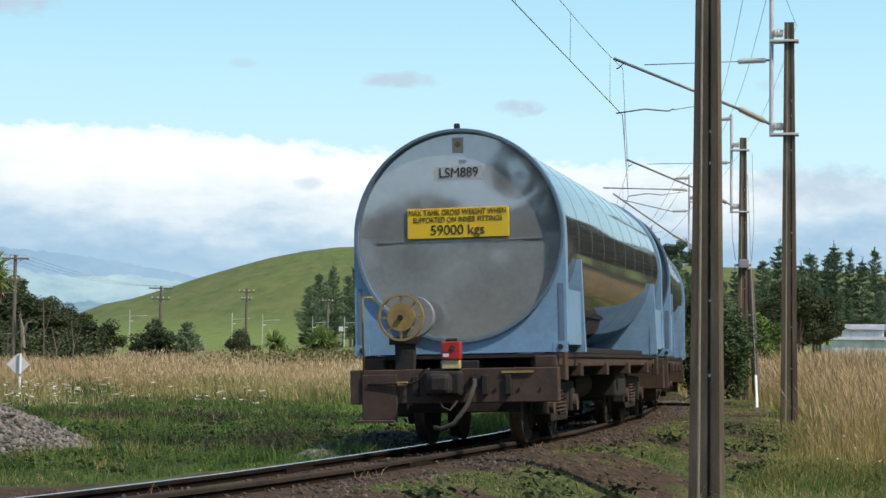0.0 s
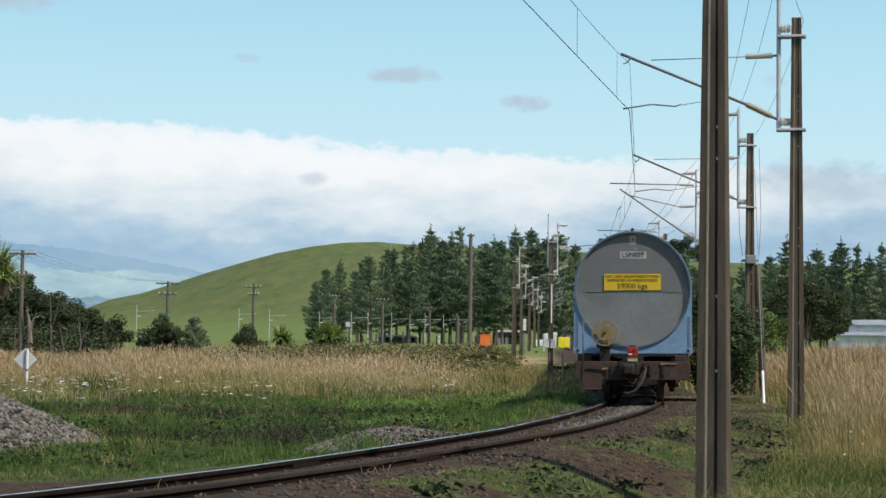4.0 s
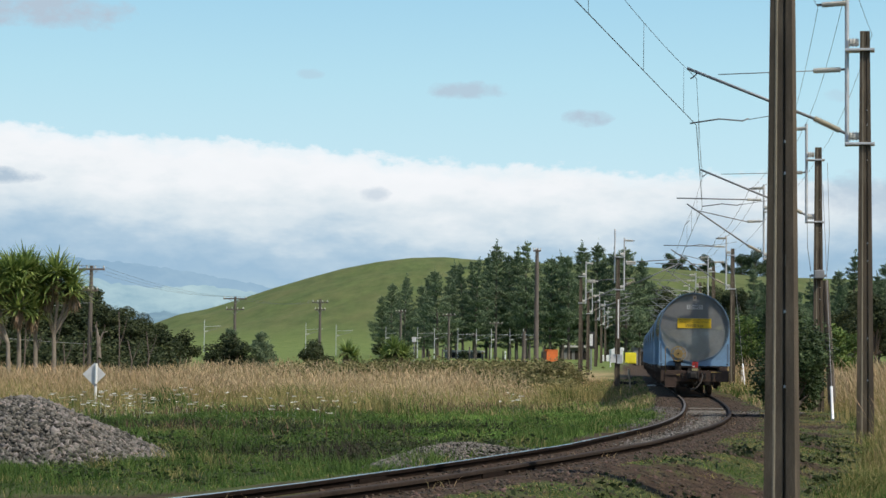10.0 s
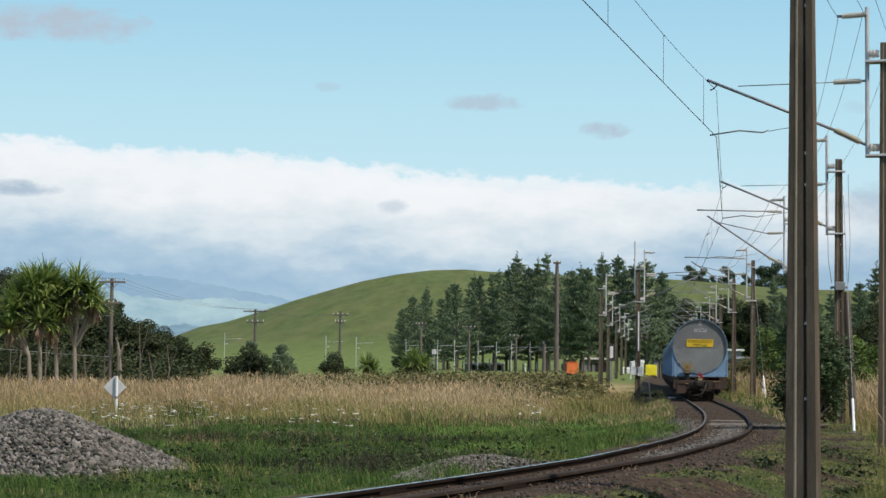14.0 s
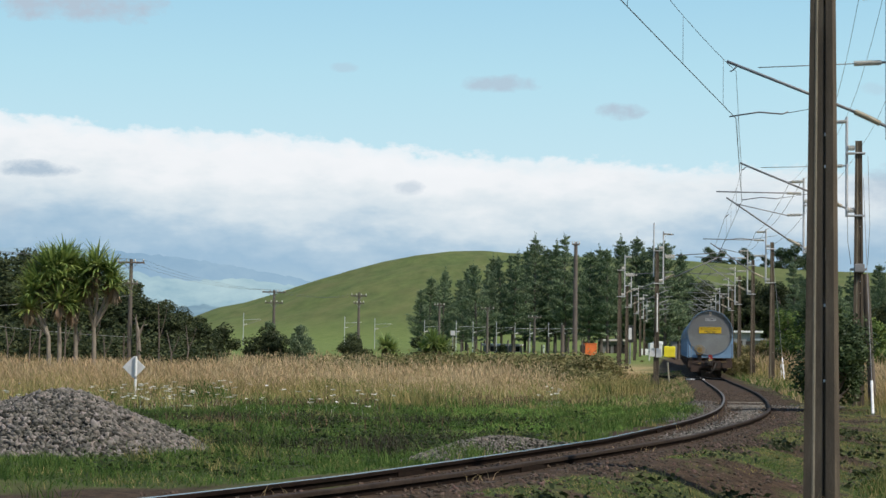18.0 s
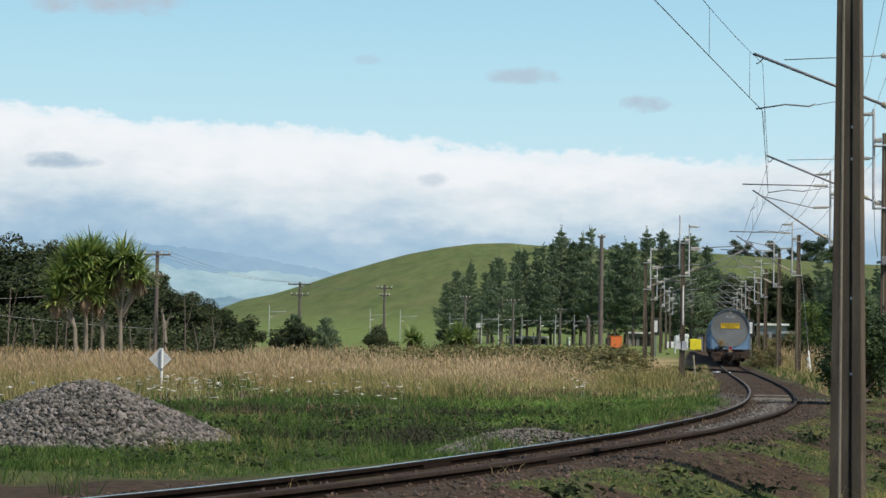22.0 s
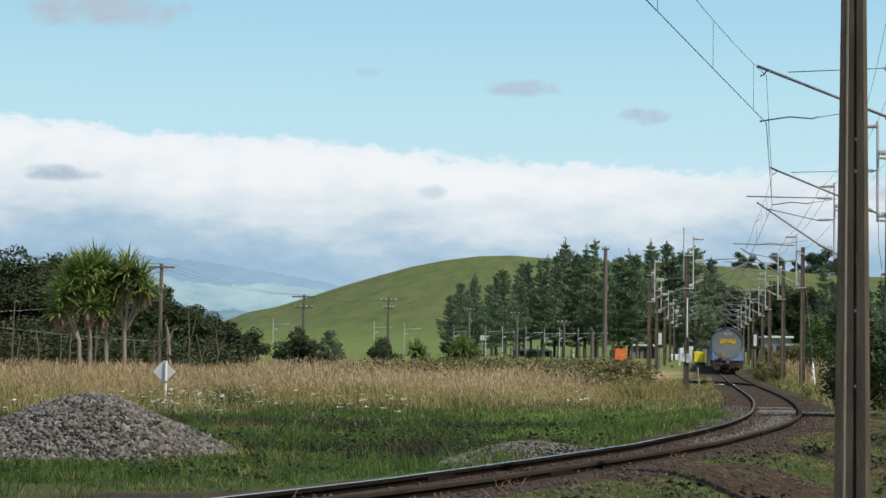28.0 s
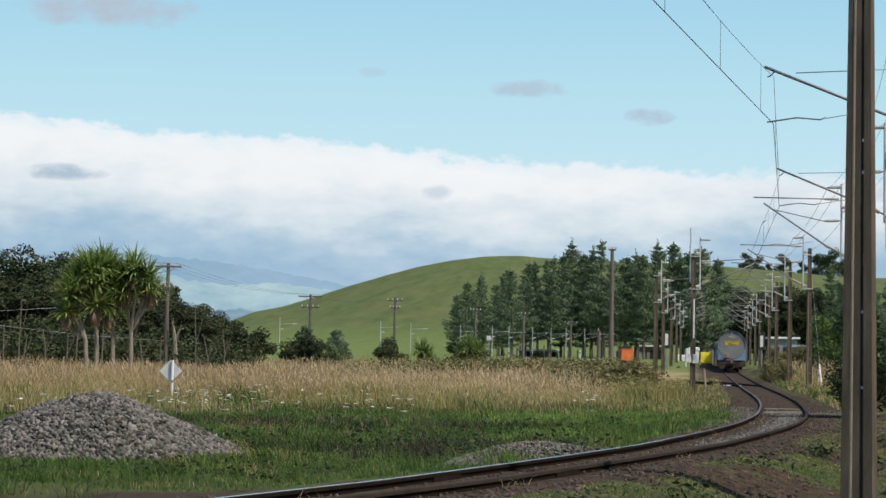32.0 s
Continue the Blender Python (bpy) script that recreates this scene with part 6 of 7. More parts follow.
def pine_meshes(seed, h, spread, bare):
    """Trunk with whorled limbs; each limb carries a plume of needle sprays whose faces turn up and outward."""
    rng = np.random.default_rng(seed)
    bend = rng.normal(0, 0.15, 2)
    spine = [(bend[0] * (z / h) ** 2 * 1.5, bend[1] * (z / h) ** 2 * 1.5, z) for z in np.linspace(-0.4, h, 8)]
    bars = [(spine, 0.20 * h / 14, 0.02)]
    cs, ss, fs, ds = [], [], [], []
    z = bare
    while z < h - 0.25:
        q = (z - bare) / (h - bare)
        lim = spread * ((1 - q) ** 0.80) * (0.62 + 0.38 * min(q * 5, 1)) * rng.uniform(0.62, 1.12) + 0.22
        a0 = rng.uniform(0, 2 * np.pi)
        count = int(rng.integers(4, 7))
        for k in range(count):
            if rng.uniform() < 0.12 and q < 0.85:
                continue
            a = a0 + 2 * np.pi * (k + rng.uniform(-0.3, 0.3)) / count
            ln = lim * rng.uniform(0.45, 1.0) if rng.uniform() < 0.75 else lim * rng.uniform(1.0, 1.22)
            rise = rng.uniform(0.02, 0.38) + 0.55 * q
            base = np.array([bend[0] * (z / h) ** 2 * 1.5, bend[1] * (z / h) ** 2 * 1.5, z + rng.uniform(-0.15, 0.15)])
            out = np.array([math.cos(a), math.sin(a), 0.0])
            tip = base + out * ln + np.array([0, 0, ln * rise])
            mid = (base + tip) / 2 - np.array([0, 0, 0.10 * ln])
            if ln > 0.9:
                bars.append(([tuple(base), tuple(mid), tuple(tip)], 0.035 * h / 14, 0.01))
            m = int(34 + ln * 76)
            t = rng.uniform(0.18, 1.04, m) ** 0.75
            p = base[None] * ((1 - t) ** 2)[:, None] + 2 * mid[None] * (t * (1 - t))[:, None] + tip[None] * (t ** 2)[:, None]
            wide = (0.10 + 0.13 * ln * np.sin(np.clip(t, 0, 1) * 2.6))[:, None]
            off = rng.normal(0, 1, (m, 3)) * wide * np.array([1, 1, 0.36])
            cs.append(p + off)
            ss.append(rng.uniform(0.065, 0.155, m) * (0.75 + 0.25 * (1 - q)))
            fs.append(off / wide * np.array([0.5, 0.5, 1.0]) + out * 0.55 + np.array([0, 0, 0.55]) + rng.normal(0, 0.30, (m, 3)))
            ds.append(np.repeat((out * 0.8 + np.array([0, 0, 0.35 + rise]))[None], m, 0))
        z += rng.uniform(0.62, 1.0) * (h / 14) * (1.0 - 0.45 * q)
    top = np.array(spine[-1])
    cs.append(top + rng.normal(0, 0.08, (22, 3)) * np.array([1, 1, 4.0]) - np.array([0, 0, 0.15]))
    ss.append(rng.uniform(0.08, 0.16, 22))
    fs.append(rng.normal(0, 1, (22, 3)))
    ds.append(np.repeat(np.array([[0, 0, 1.5]]), 22, 0))
    v, t = leaf_soup(np.vstack(cs), np.concatenate(ss), rng, 0.8, 3.0, np.vstack(fs), np.vstack(ds))
    bv, bf = joined_bars(bars)
    return mesh_of("trunk", bv, bf, M["bark"], smooth=True), soup("crown", v, t, M["pine"])


def round_meshes(seed, h, spread, bare, leaf, leaf_size, lobes, per_lobe, bark="bark", flat=0.7, stems=1):
    """A broad-leaved or spreading evergreen: forked limbs that end in uneven lobes of leaves."""
    rng = np.random.default_rng(seed)
    bars, cs, ss, fs = [], [], [], []
    for st in range(stems):
        ox = rng.normal(0, 0.3, 2) if stems > 1 else np.zeros(2)
        fork = np.array([ox[0], ox[1], bare])
        bars.append(([(ox[0] * 0.6, ox[1] * 0.6, -0.4), tuple(fork * [0.9, 0.9, 0.5]), tuple(fork)], 0.035 * h, 0.022 * h))
        for k in range(lobes):
            a = 2 * np.pi * (k + rng.uniform(-0.4, 0.4)) / lobes * 1.618
            q = (k + 0.5) / lobes
            rad = spread * math.sqrt(max(1 - (q * 0.95) ** 2, 0.05)) * rng.uniform(0.35, 0.85)
            c = np.array([ox[0] + math.cos(a) * rad, ox[1] + math.sin(a) * rad, bare + (h - bare) * (0.12 + 0.80 * q) * rng.uniform(0.9, 1.05)])
            mid = (fork + c) / 2 + rng.normal(0, 0.1, 3)
            bars.append(([tuple(fork), tuple(mid), tuple(c)], 0.016 * h, 0.004 * h))
            size = spread * rng.uniform(0.28, 0.5)
            m = int(per_lobe * rng.uniform(0.7, 1.3))
            d = rng.normal(0, 1, (m, 3))
            d /= np.linalg.norm(d, axis=1)[:, None]
            rr = size * rng.uniform(0.5, 1.0, m) ** 0.5 * (1 + 0.22 * np.sin(d[:, 0] * 5 + k) * np.cos(d[:, 2] * 4 + a))
            p = c + d * rr[:, None] * np.array([1, 1, flat])
            ok = p[:, 2] > 0.15
            cs.append(p[ok])
            fs.append(d[ok] * 1.1 + np.array([0, 0, 0.25]) + rng.normal(0, 0.42, (ok.sum(), 3)))
            ss.append(rng.uniform(0.6, 1.3, len(cs[-1])) * leaf_size)
    v, t = leaf_soup(np.vstack(cs), np.concatenate(ss), rng, 0.4, 1.7, np.vstack(fs))
    bv, bf = joined_bars(bars)
    return mesh_of("trunk", bv, bf, M[bark], smooth=True), soup("crown", v, t, M[leaf])


def tree(name, label, category, meshes, m, group=""):
    t = thing(name, label, category, m, group)
    for mesh, n in zip(meshes, ("trunk", "crown")):
        part(n, mesh, None, t)
    return t


def at_bearing(az, d):
    return d * math.sin(radians(az)), d * math.cos(radians(az))


def build_pines():
    rng = random.Random(8)
    kinds = [tree("pine_tree", "tall dark green pine with layered ragged limbs", "tree", pine_meshes(100 + k, 14.0, s, b), pose(0, 0, 0), "pine shelter belt") for k, (s, b) in enumerate(((2.7, 2.4), (2.3, 2.9), (3.1, 2.0), (2.1, 2.2), (2.6, 1.8), (3.2, 2.6)))]
    used = set()
    rows = []
    # bearing, top elevation, distance
    for az, el in ((-4.0, 2.2), (-3.75, 2.6), (-3.35, 2.75), (-2.75, 2.55), (-2.35, 3.0), (-1.95, 2.7), (-1.6, 3.2), (-1.25, 3.35), (-0.9, 3.45), (-0.62, 3.85), (-0.2, 3.45),
                   (0.0, 3.7), (0.28, 3.86), (0.6, 3.35), (1.0, 3.38), (1.35, 3.55), (1.55, 3.45), (1.96, 3.84), (2.37, 3.86), (2.7, 3.5), (3.0, 3.6), (3.25, 3.74), (3.65, 3.35)):
        rows.append((az, el, 255 + rng.uniform(-12, 12)))
    for k in range(16):
        az = -3.7 + k * 0.50 + rng.uniform(-0.12, 0.12)
        rows.append((az, min(rng.uniform(2.3, 3.3), 2.5 + (az + 4) * 0.45), 270 + rng.uniform(-8, 10)))
    for k in range(24):                                                # lower belt behind the far end of the yard
        rows.append((3.7 + k * 0.155, rng.uniform(1.7, 2.75), 285 + rng.uniform(-10, 12)))
    for az, el in ((7.04, 3.2), (7.4, 2.7), (7.8, 2.8), (8.2, 2.6), (8.62, 2.85), (9.0, 2.75), (9.44, 3.05), (9.85, 3.62), (10.26, 3.2), (10.6, 3.0), (10.92, 3.3), (11.3, 3.2), (11.57, 3.55), (11.89, 3.4), (12.3, 3.1),
                   (12.7, 3.4), (13.1, 3.0), (13.5, 3.5), (14.0, 3.2), (14.6, 3.5), (15.2, 3.1), (16, 3.4), (17, 3.3), (18, 3.5)):
        rows.append((az, el, 262 + rng.uniform(-14, 14)))
    for k in range(16):
        rows.append((6.6 + k * 0.55 + rng.uniform(-0.2, 0.2), rng.uniform(2.0, 2.7), 245 + rng.uniform(-6, 6)))
    for az, el, d in rows:
        x, y = at_bearing(az, d)
        z = gz(x, y)
        h = 1.5 + d * math.tan(radians(el)) - z
        k = rng.randrange(6)
        s = h / 14.0
        m = pose(x, y, z - 0.1, 0, 0, rng.uniform(0, 360))
        if k not in used:
            used.add(k)
            kinds[k].matrix_basis = m
            kinds[k].scale = (s * rng.uniform(0.98, 1.25),) * 2 + (s,)
        else:
            c = copy_thing(kinds[k], m)
            c.scale = (s * rng.uniform(0.98, 1.3),) * 2 + (s,)


def grow(kinds, rows, rng, base_h):
    """Spread copies of a few grown shapes: bearing, top elevation, distance, width factor."""
    used = set()
    for n, (az, el, d, wide) in enumerate(rows):
        x, y = at_bearing(az, d)
        z = gz(x, y)
        h = 1.5 + d * math.tan(radians(el)) - z
        s = h / base_h
        m = pose(x, y, z - 0.05, 0, 0, rng.uniform(0, 360))
        k = n % len(kinds)
        c = kinds[k] if k not in used else copy_thing(kinds[k], m)
        used.add(k)
        c.matrix_basis = m
        c.scale = (s * wide, s * wide, s)


def build_trees():
    rng = random.Random(9)
    dark = [tree("spreading_tree", "dark spreading evergreen tree with a layered crown", "tree", round_meshes(200 + k, 8.0, 3.6, 2.2, "dark_leaf", 0.21, 14, 430), pose(0, 0, 0), "dark trees along the creek") for k in range(4)]
    grow(dark, [(-21.5, 3.0, 150, 1.1), (-20, 3.1, 155, 1.1), (-18.8, 3.0, 148, 1.0), (-17.6, 3.1, 158, 1.1), (-16.6, 3.1, 150, 1.0), (-15.9, 3.0, 165, 1.0), (-15.2, 2.8, 150, 1.0), (-14.3, 2.6, 158, 1.1), (-13.5, 2.35, 148, 1.0),
                (-12.9, 2.25, 160, 1.0), (-12.3, 2.0, 150, 1.0), (-11.7, 1.75, 158, 1.0), (-11.2, 1.5, 150, 1.0), (-10.7, 1.25, 165, 1.1), (-19.4, 1.7, 140, 1.2), (-17.0, 1.5, 138, 1.3), (-14.7, 1.3, 140, 1.3), (-13.0, 1.2, 136, 1.3), (-12.0, 1.0, 140, 1.3),
                (-13.9, 2.15, 138, 1.2), (-13.3, 2.05, 142, 1.2), (-12.7, 1.9, 138, 1.2), (-12.2, 1.7, 141, 1.2), (-11.7, 1.5, 138, 1.2), (-11.2, 1.25, 141, 1.2), (-15.0, 2.2, 136, 1.2), (-16.0, 2.4, 138, 1.2), (-17.2, 2.4, 136, 1.2), (-18.3, 2.5, 138, 1.2),
                (-20.5, 1.0, 132, 1.5), (-18.4, 1.0, 130, 1.6), (-17.5, 0.9, 128, 1.6), (-16.4, 1.0, 131, 1.6), (-15.5, 0.95, 128, 1.6), (-14.0, 0.9, 130, 1.6), (-11.3, 0.8, 134, 1.5)], rng, 8.0)
    # trees behind the camera, which the tank end mirrors
    for k, (x, y, s) in enumerate(((-34, -30, 1.11), (-30, -36, 1.41), (-26, -36, 1.26), (-22, -40, 1.18), (-18, -40, 1.11), (-14, -43, 1.33), (-10, -42, 1.29), (-6, -45, 1.11), (-2, -44, 1.18), (2, -46, 1.33), (6, -43, 1.29), (10, -45, 1.41), (14, -42, 1.11), (18, -42, 1.33), (22, -38, 1.26), (27, -37, 1.11), (31, -34, 1.18), (36, -32, 1.33), (40, -28, 1.26), (48, -18, 1.11))):
        c = copy_thing(dark[k % 4], pose(x, y, gz(x, y) - 0.05, 0, 0, rng.uniform(0, 360)))
        s = (0.72 + 0.06 * math.sin(k * 2.3)) if x < -31 else (1.0 + 0.08 * math.sin(k * 2.3)) if x < -24 else (1.42 + 0.12 * math.sin(k * 2.3)) if x < -8 else s
        c.scale = (s * 1.2, s * 1.2, s)
        c = copy_thing(dark[(k + 2) % 4], pose(x + 2.1, y - 4.5, gz(x + 2.1, y - 4.5) - 0.05, 0, 0, rng.uniform(0, 360)))
        c.scale = (s * 1.25, s * 1.25, s * 0.95)
    # trees along the far side of the right-hand field, which the tank sides mirror
    for k in range(25):
        x, y, q = 25 + 3 * math.sin(k * 2.1) + 0.16 * (6 + 6.5 * k), 6 + 6.5 * k, 2.0 + 0.4 * math.sin(k * 3.7)
        c = copy_thing(dark[k % 4], pose(x, y, gz(x, y) - 0.05, 0, 0, 50 * k))
        c.scale = (q * 1.2, q * 1.2, q)
    shrub = [tree("shrub", "rounded dark green shrub at the meadow's edge", "shrub", round_meshes(220 + k, 4.0, 1.9, 0.5, "dark_leaf", 0.16, 11, 330, flat=0.9), pose(0, 0, 0), "shrubs at the meadow's edge") for k in range(3)]
    grow(shrub, [(-10.25, 1.05, 140, 1.0), (-9.85, 1.02, 143, 1.1), (-8.65, 1.0, 140, 1.1), (-8.3, 0.75, 138, 1.2), (-6.1, 0.82, 142, 1.1), (-5.85, 0.6, 140, 1.2), (-3.9, 0.85, 140, 1.2), (-3.4, 0.7, 138, 1.4), (-1.6, 0.62, 200, 1.2), (1.0, 0.8, 240, 1.5),
                 (-9.0, 0.5, 136, 1.4), (-7.9, 0.4, 138, 1.4), (-11.2, 0.7, 136, 1.3), (6.55, 0.55, 120, 1.2), (6.9, 0.6, 150, 1.3), (5.9, 0.5, 170, 1.5)], rng, 4.0)
    cone = tree("young_conifer", "dense dark young conifer", "tree", pine_meshes(240, 5.0, 1.5, 0.3), pose(0, 0, 0))
    grow([cone], [(-8.5, 1.17, 144, 1.0), (-7.6, 1.08, 140, 1.1), (-7.35, 0.75, 142, 1.1), (-6.05, 0.85, 146, 1.0)], rng, 5.0)
    bright = [tree("leafy_tree", "fresh green broad-leaved tree", "tree", round_meshes(260 + k, 5.0, 2.3, 0.6, "bright_leaf", 0.16, 12, 380, flat=0.85), pose(0, 0, 0), "young trees by the bank") for k in range(2)]
    grow(bright, [(8.3, 1.75, 92, 1.0), (9.0, 1.5, 96, 1.0), (7.6, 1.6, 110, 1.0), (9.6, 1.3, 105, 1.1), (7.0, 1.7, 130, 1.1), (14.2, 1.8, 236, 1.2)], rng, 5.0)
    grow([copy_thing(dark[1], pose(0, 0, 0)), copy_thing(dark[2], pose(0, 0, 0))], [(10.5, 2.3, 135, 0.9), (11.1, 2.1, 140, 0.9), (9.9, 2.4, 150, 0.8), (15.5, 2.2, 150, 1.0)], rng, 8.0)
    # low trees behind the far yard
    grow([copy_thing(dark[3], pose(0, 0, 0)), copy_thing(dark[0], pose(0, 0, 0))], [(3.9 + k * 0.235, 2.02 + 0.5 * ((k * 7) % 5) / 4, 276 + 3 * (k % 4), 0.9) for k in range(16)], rng, 8.0)
    # hill-top trees
    grow([tree("spreading_tree", "dark round tree on the hill's brow", "tree", round_meshes(296 + k, 8.0, 3.8, -1.2, "bush_leaf", 0.24, 18, 380, flat=0.8), pose(0, 0, 0), "trees on the hill's brow") for k in range(2)], [(4.55, 3.62, 775, 1.05), (4.85, 3.5, 778, 1.04), (5.62, 3.6, 775, 1.07), (6.2, 3.35, 775, 1.03), (6.65, 3.62, 770, 1.04), (7.0, 3.7, 772, 1.05), (7.35, 3.55, 775, 1.05), (7.9, 3.4, 775, 1.06), (5.2, 3.3, 775, 1.05)], rng, 8.0)
    # low dark bushes beside the far end of the curve
    low = [tree("bush", "low dark bush beside the track", "bush", round_meshes(290 + k, 2.0, 1.3, 0.2, "olive_leaf", 0.09, 16, 260, flat=1.1), pose(0, 0, 0), "bushes beside the far track") for k in range(2)]
    grow(low, [(5.25, 0.35, 112, 1.0), (5.5, 0.4, 116, 1.1), (5.75, 0.3, 110, 1.0), (5.45, 0.75, 165, 1.2), (6.1, 0.8, 160, 1.3), (1.15, 0.3, 105, 1.3), (1.5, 0.25, 108, 1.2), (0.8, 0.2, 104, 1.2)], rng, 2.0)
    # a dark bush hides the foot of the third mast
    bush = tree("bush", "dense dark bush beside the mast", "bush", round_meshes(280, 2.6, 1.0, 0.2, "bush_leaf", 0.055, 30, 560, flat=1.25), pose(6.35, 44.6, gz(6.35, 44.6), 0, 0, 40))
    bush.scale = (0.95, 0.95, 1.0)
    c = copy_thing(bush, pose(6.7, 46.2, gz(6.7, 46.2), 0, 0, 160))
    c.scale = (0.8, 0.8, 0.8)


def build_brambles():
    """A low tangled band between meadow and pines."""
    rng = np.random.default_rng(31)
    cs, ss = [], []
    for k in range(620):
        az, d = rng.uniform(-9.5, 1.4), rng.uniform(112, 136)
        if az > -1.2 and rng.uniform() < 0.5:
            d = rng.uniform(92, 112)
        x, y = at_bearing(az, d)
        h = rng.uniform(0.35, 1.15) * (0.6 if az < -7 else 1.0)
        m = 90
        if -4.6 < az < 1.35 and d > 110:    # higher hump before the pines
            h = max(h, (1.5 + d * math.tan(math.radians(0.36 + 0.05 * az / 3)) * rng.uniform(0.7, 1.05) - gz(x, y)) * 0.9)
            m = 130
        p = rng.normal(0, 1, (m, 3)) * np.array([0.9, 0.9, 0.33]) * h * 0.75 + np.array([x, y, gz(x, y) + h * 0.55])
        cs.append(p)
        ss.append(rng.uniform(0.07, 0.19, m))
    v, t = leaf_soup(np.vstack(cs), np.concatenate(ss), rng, 0.5)
    tagged(new("brambles", soup("brambles", v, t, M["olive_leaf"])), "tangled olive and brown brambles along the meadow", "brambles", kind="stuff")


def build_undergrowth():
    """Dark thicket that closes the wood's foot, and bare stems in front of it."""
    rng = np.random.default_rng(33)
    cs, ss = [], []
    for k in range(260):
        az, d = rng.uniform(-21.5, -10.4), rng.uniform(119, 132)
        x, y = at_bearing(az, d)
        h = rng.uniform(0.9, 3.0) * (1.0 if az < -12 else 0.6)
        p = rng.normal(0, 1, (150, 3)) * np.array([0.75, 0.75, 0.36 * h]) + np.array([x, y, gz(x, y) + h * 0.5])
        cs.append(p[p[:, 2] > gz(x, y)])
        ss.append(rng.uniform(0.10, 0.24, len(cs[-1])))
    v, t = leaf_soup(np.vstack(cs), np.concatenate(ss), rng, 0.4)
    tagged(new("undergrowth", soup("undergrowth", v, t, M["dark_leaf"])), "dark tangled undergrowth at the foot of the wood", "undergrowth", kind="stuff")
    for k in range(22):
        az, d = -20.6 + k * 0.46 + rng.uniform(-0.15, 0.15), rng.uniform(116, 119)
        x, y = at_bearing(az, d)
        h = rng.uniform(2.2, 4.6)
        s = thing("sapling", "thin bare grey stem at the wood's edge", "tree", pose(x, y, gz(x, y)), "bare stems")
        q = rng.normal(0, 0.12, 4)
        v, f = joined_bars([([(0, 0, -0.2), (q[0], q[1], h * 0.5), (q[2], q[3], h)], 0.06, 0.03), ([(q[0], q[1], h * 0.5), (q[0] + 0.3, q[1], h * 0.75), (q[0] + 0.45, q[1], h * 0.95)], 0.03, 0.012)])
        part("trunk", mesh_of("trunk", v, f, M["bark"], smooth=True), None, s)


def build_weeds():
    """Low broad-leaved weeds in the turf and along the shoulder."""
    rng = np.random.default_rng(35)
    cs, ss = [], []
    for k in range(230):
        az, r = (rng.uniform(-17, 1), rng.uniform(24, 46)) if k < 140 else (rng.uniform(-3, 10), rng.uniform(15, 34))
        x, y = at_bearing(az, r)
        d = float(from_track(x, y))
        if -1.2 < d < 1.6 or math.hypot(x - HEAP[0], y - HEAP[1]) < 2.6:
            continue
        w = rng.uniform(0.10, 0.38) * (0.6 if d > 0 else 1.0)
        p = rng.normal(0, 1, (70, 3)) * np.array([w, w, w * 0.35])
        p[:, 2] = np.abs(p[:, 2])
        cs.append(p + np.array([x, y, gz(x, y) + 0.01]))
        ss.append(rng.uniform(0.025, 0.06, 70))
    v, t = leaf_soup(np.vstack(cs), np.concatenate(ss), rng, 0.4)
    tagged(new("weeds", soup("weeds", v, t, M["dark_leaf"])), "low dark broad-leaved weeds in the turf", "weeds", kind="stuff")


def sword_head(rng, n, length, droop, dead=False):
    """A rosette of long sword leaves, folded strips of three joints."""
    verts, tris = [], []
    for k in range(n):
        a = rng.uniform(0, 2 * np.pi)
        up = rng.uniform(-0.35, 1.0) if not dead else rng.uniform(-1.0, -0.55)
        d = np.array([math.cos(a), math.sin(a), 0.0])
        ln = length * rng.uniform(0.75, 1.1)
        side = np.array([-d[1], d[0], 0]) * 0.055
        th = math.asin(max(min(up, 1), -1))
        p, pts = np.zeros(3), []
        for j in range(4):
            pts.append(p.copy())
            p = p + (d * math.cos(th) + np.array([0, 0, math.sin(th)])) * ln / 3
            th -= droop * (0.5 + j * 0.5) * rng.uniform(0.6, 1.3)
            th = max(th, -1.5)
        b = len(verts)
        for j, q in enumerate(pts):
            w = (0.7, 1.0, 0.8, 0.08)[j]
            verts += [q - side * w, q + side * w]
        for j in range(3):
            i = b + 2 * j
            tris += [(i, i + 1, i + 3), (i, i + 3, i + 2)]
    return np.array(verts), np.array(tris)


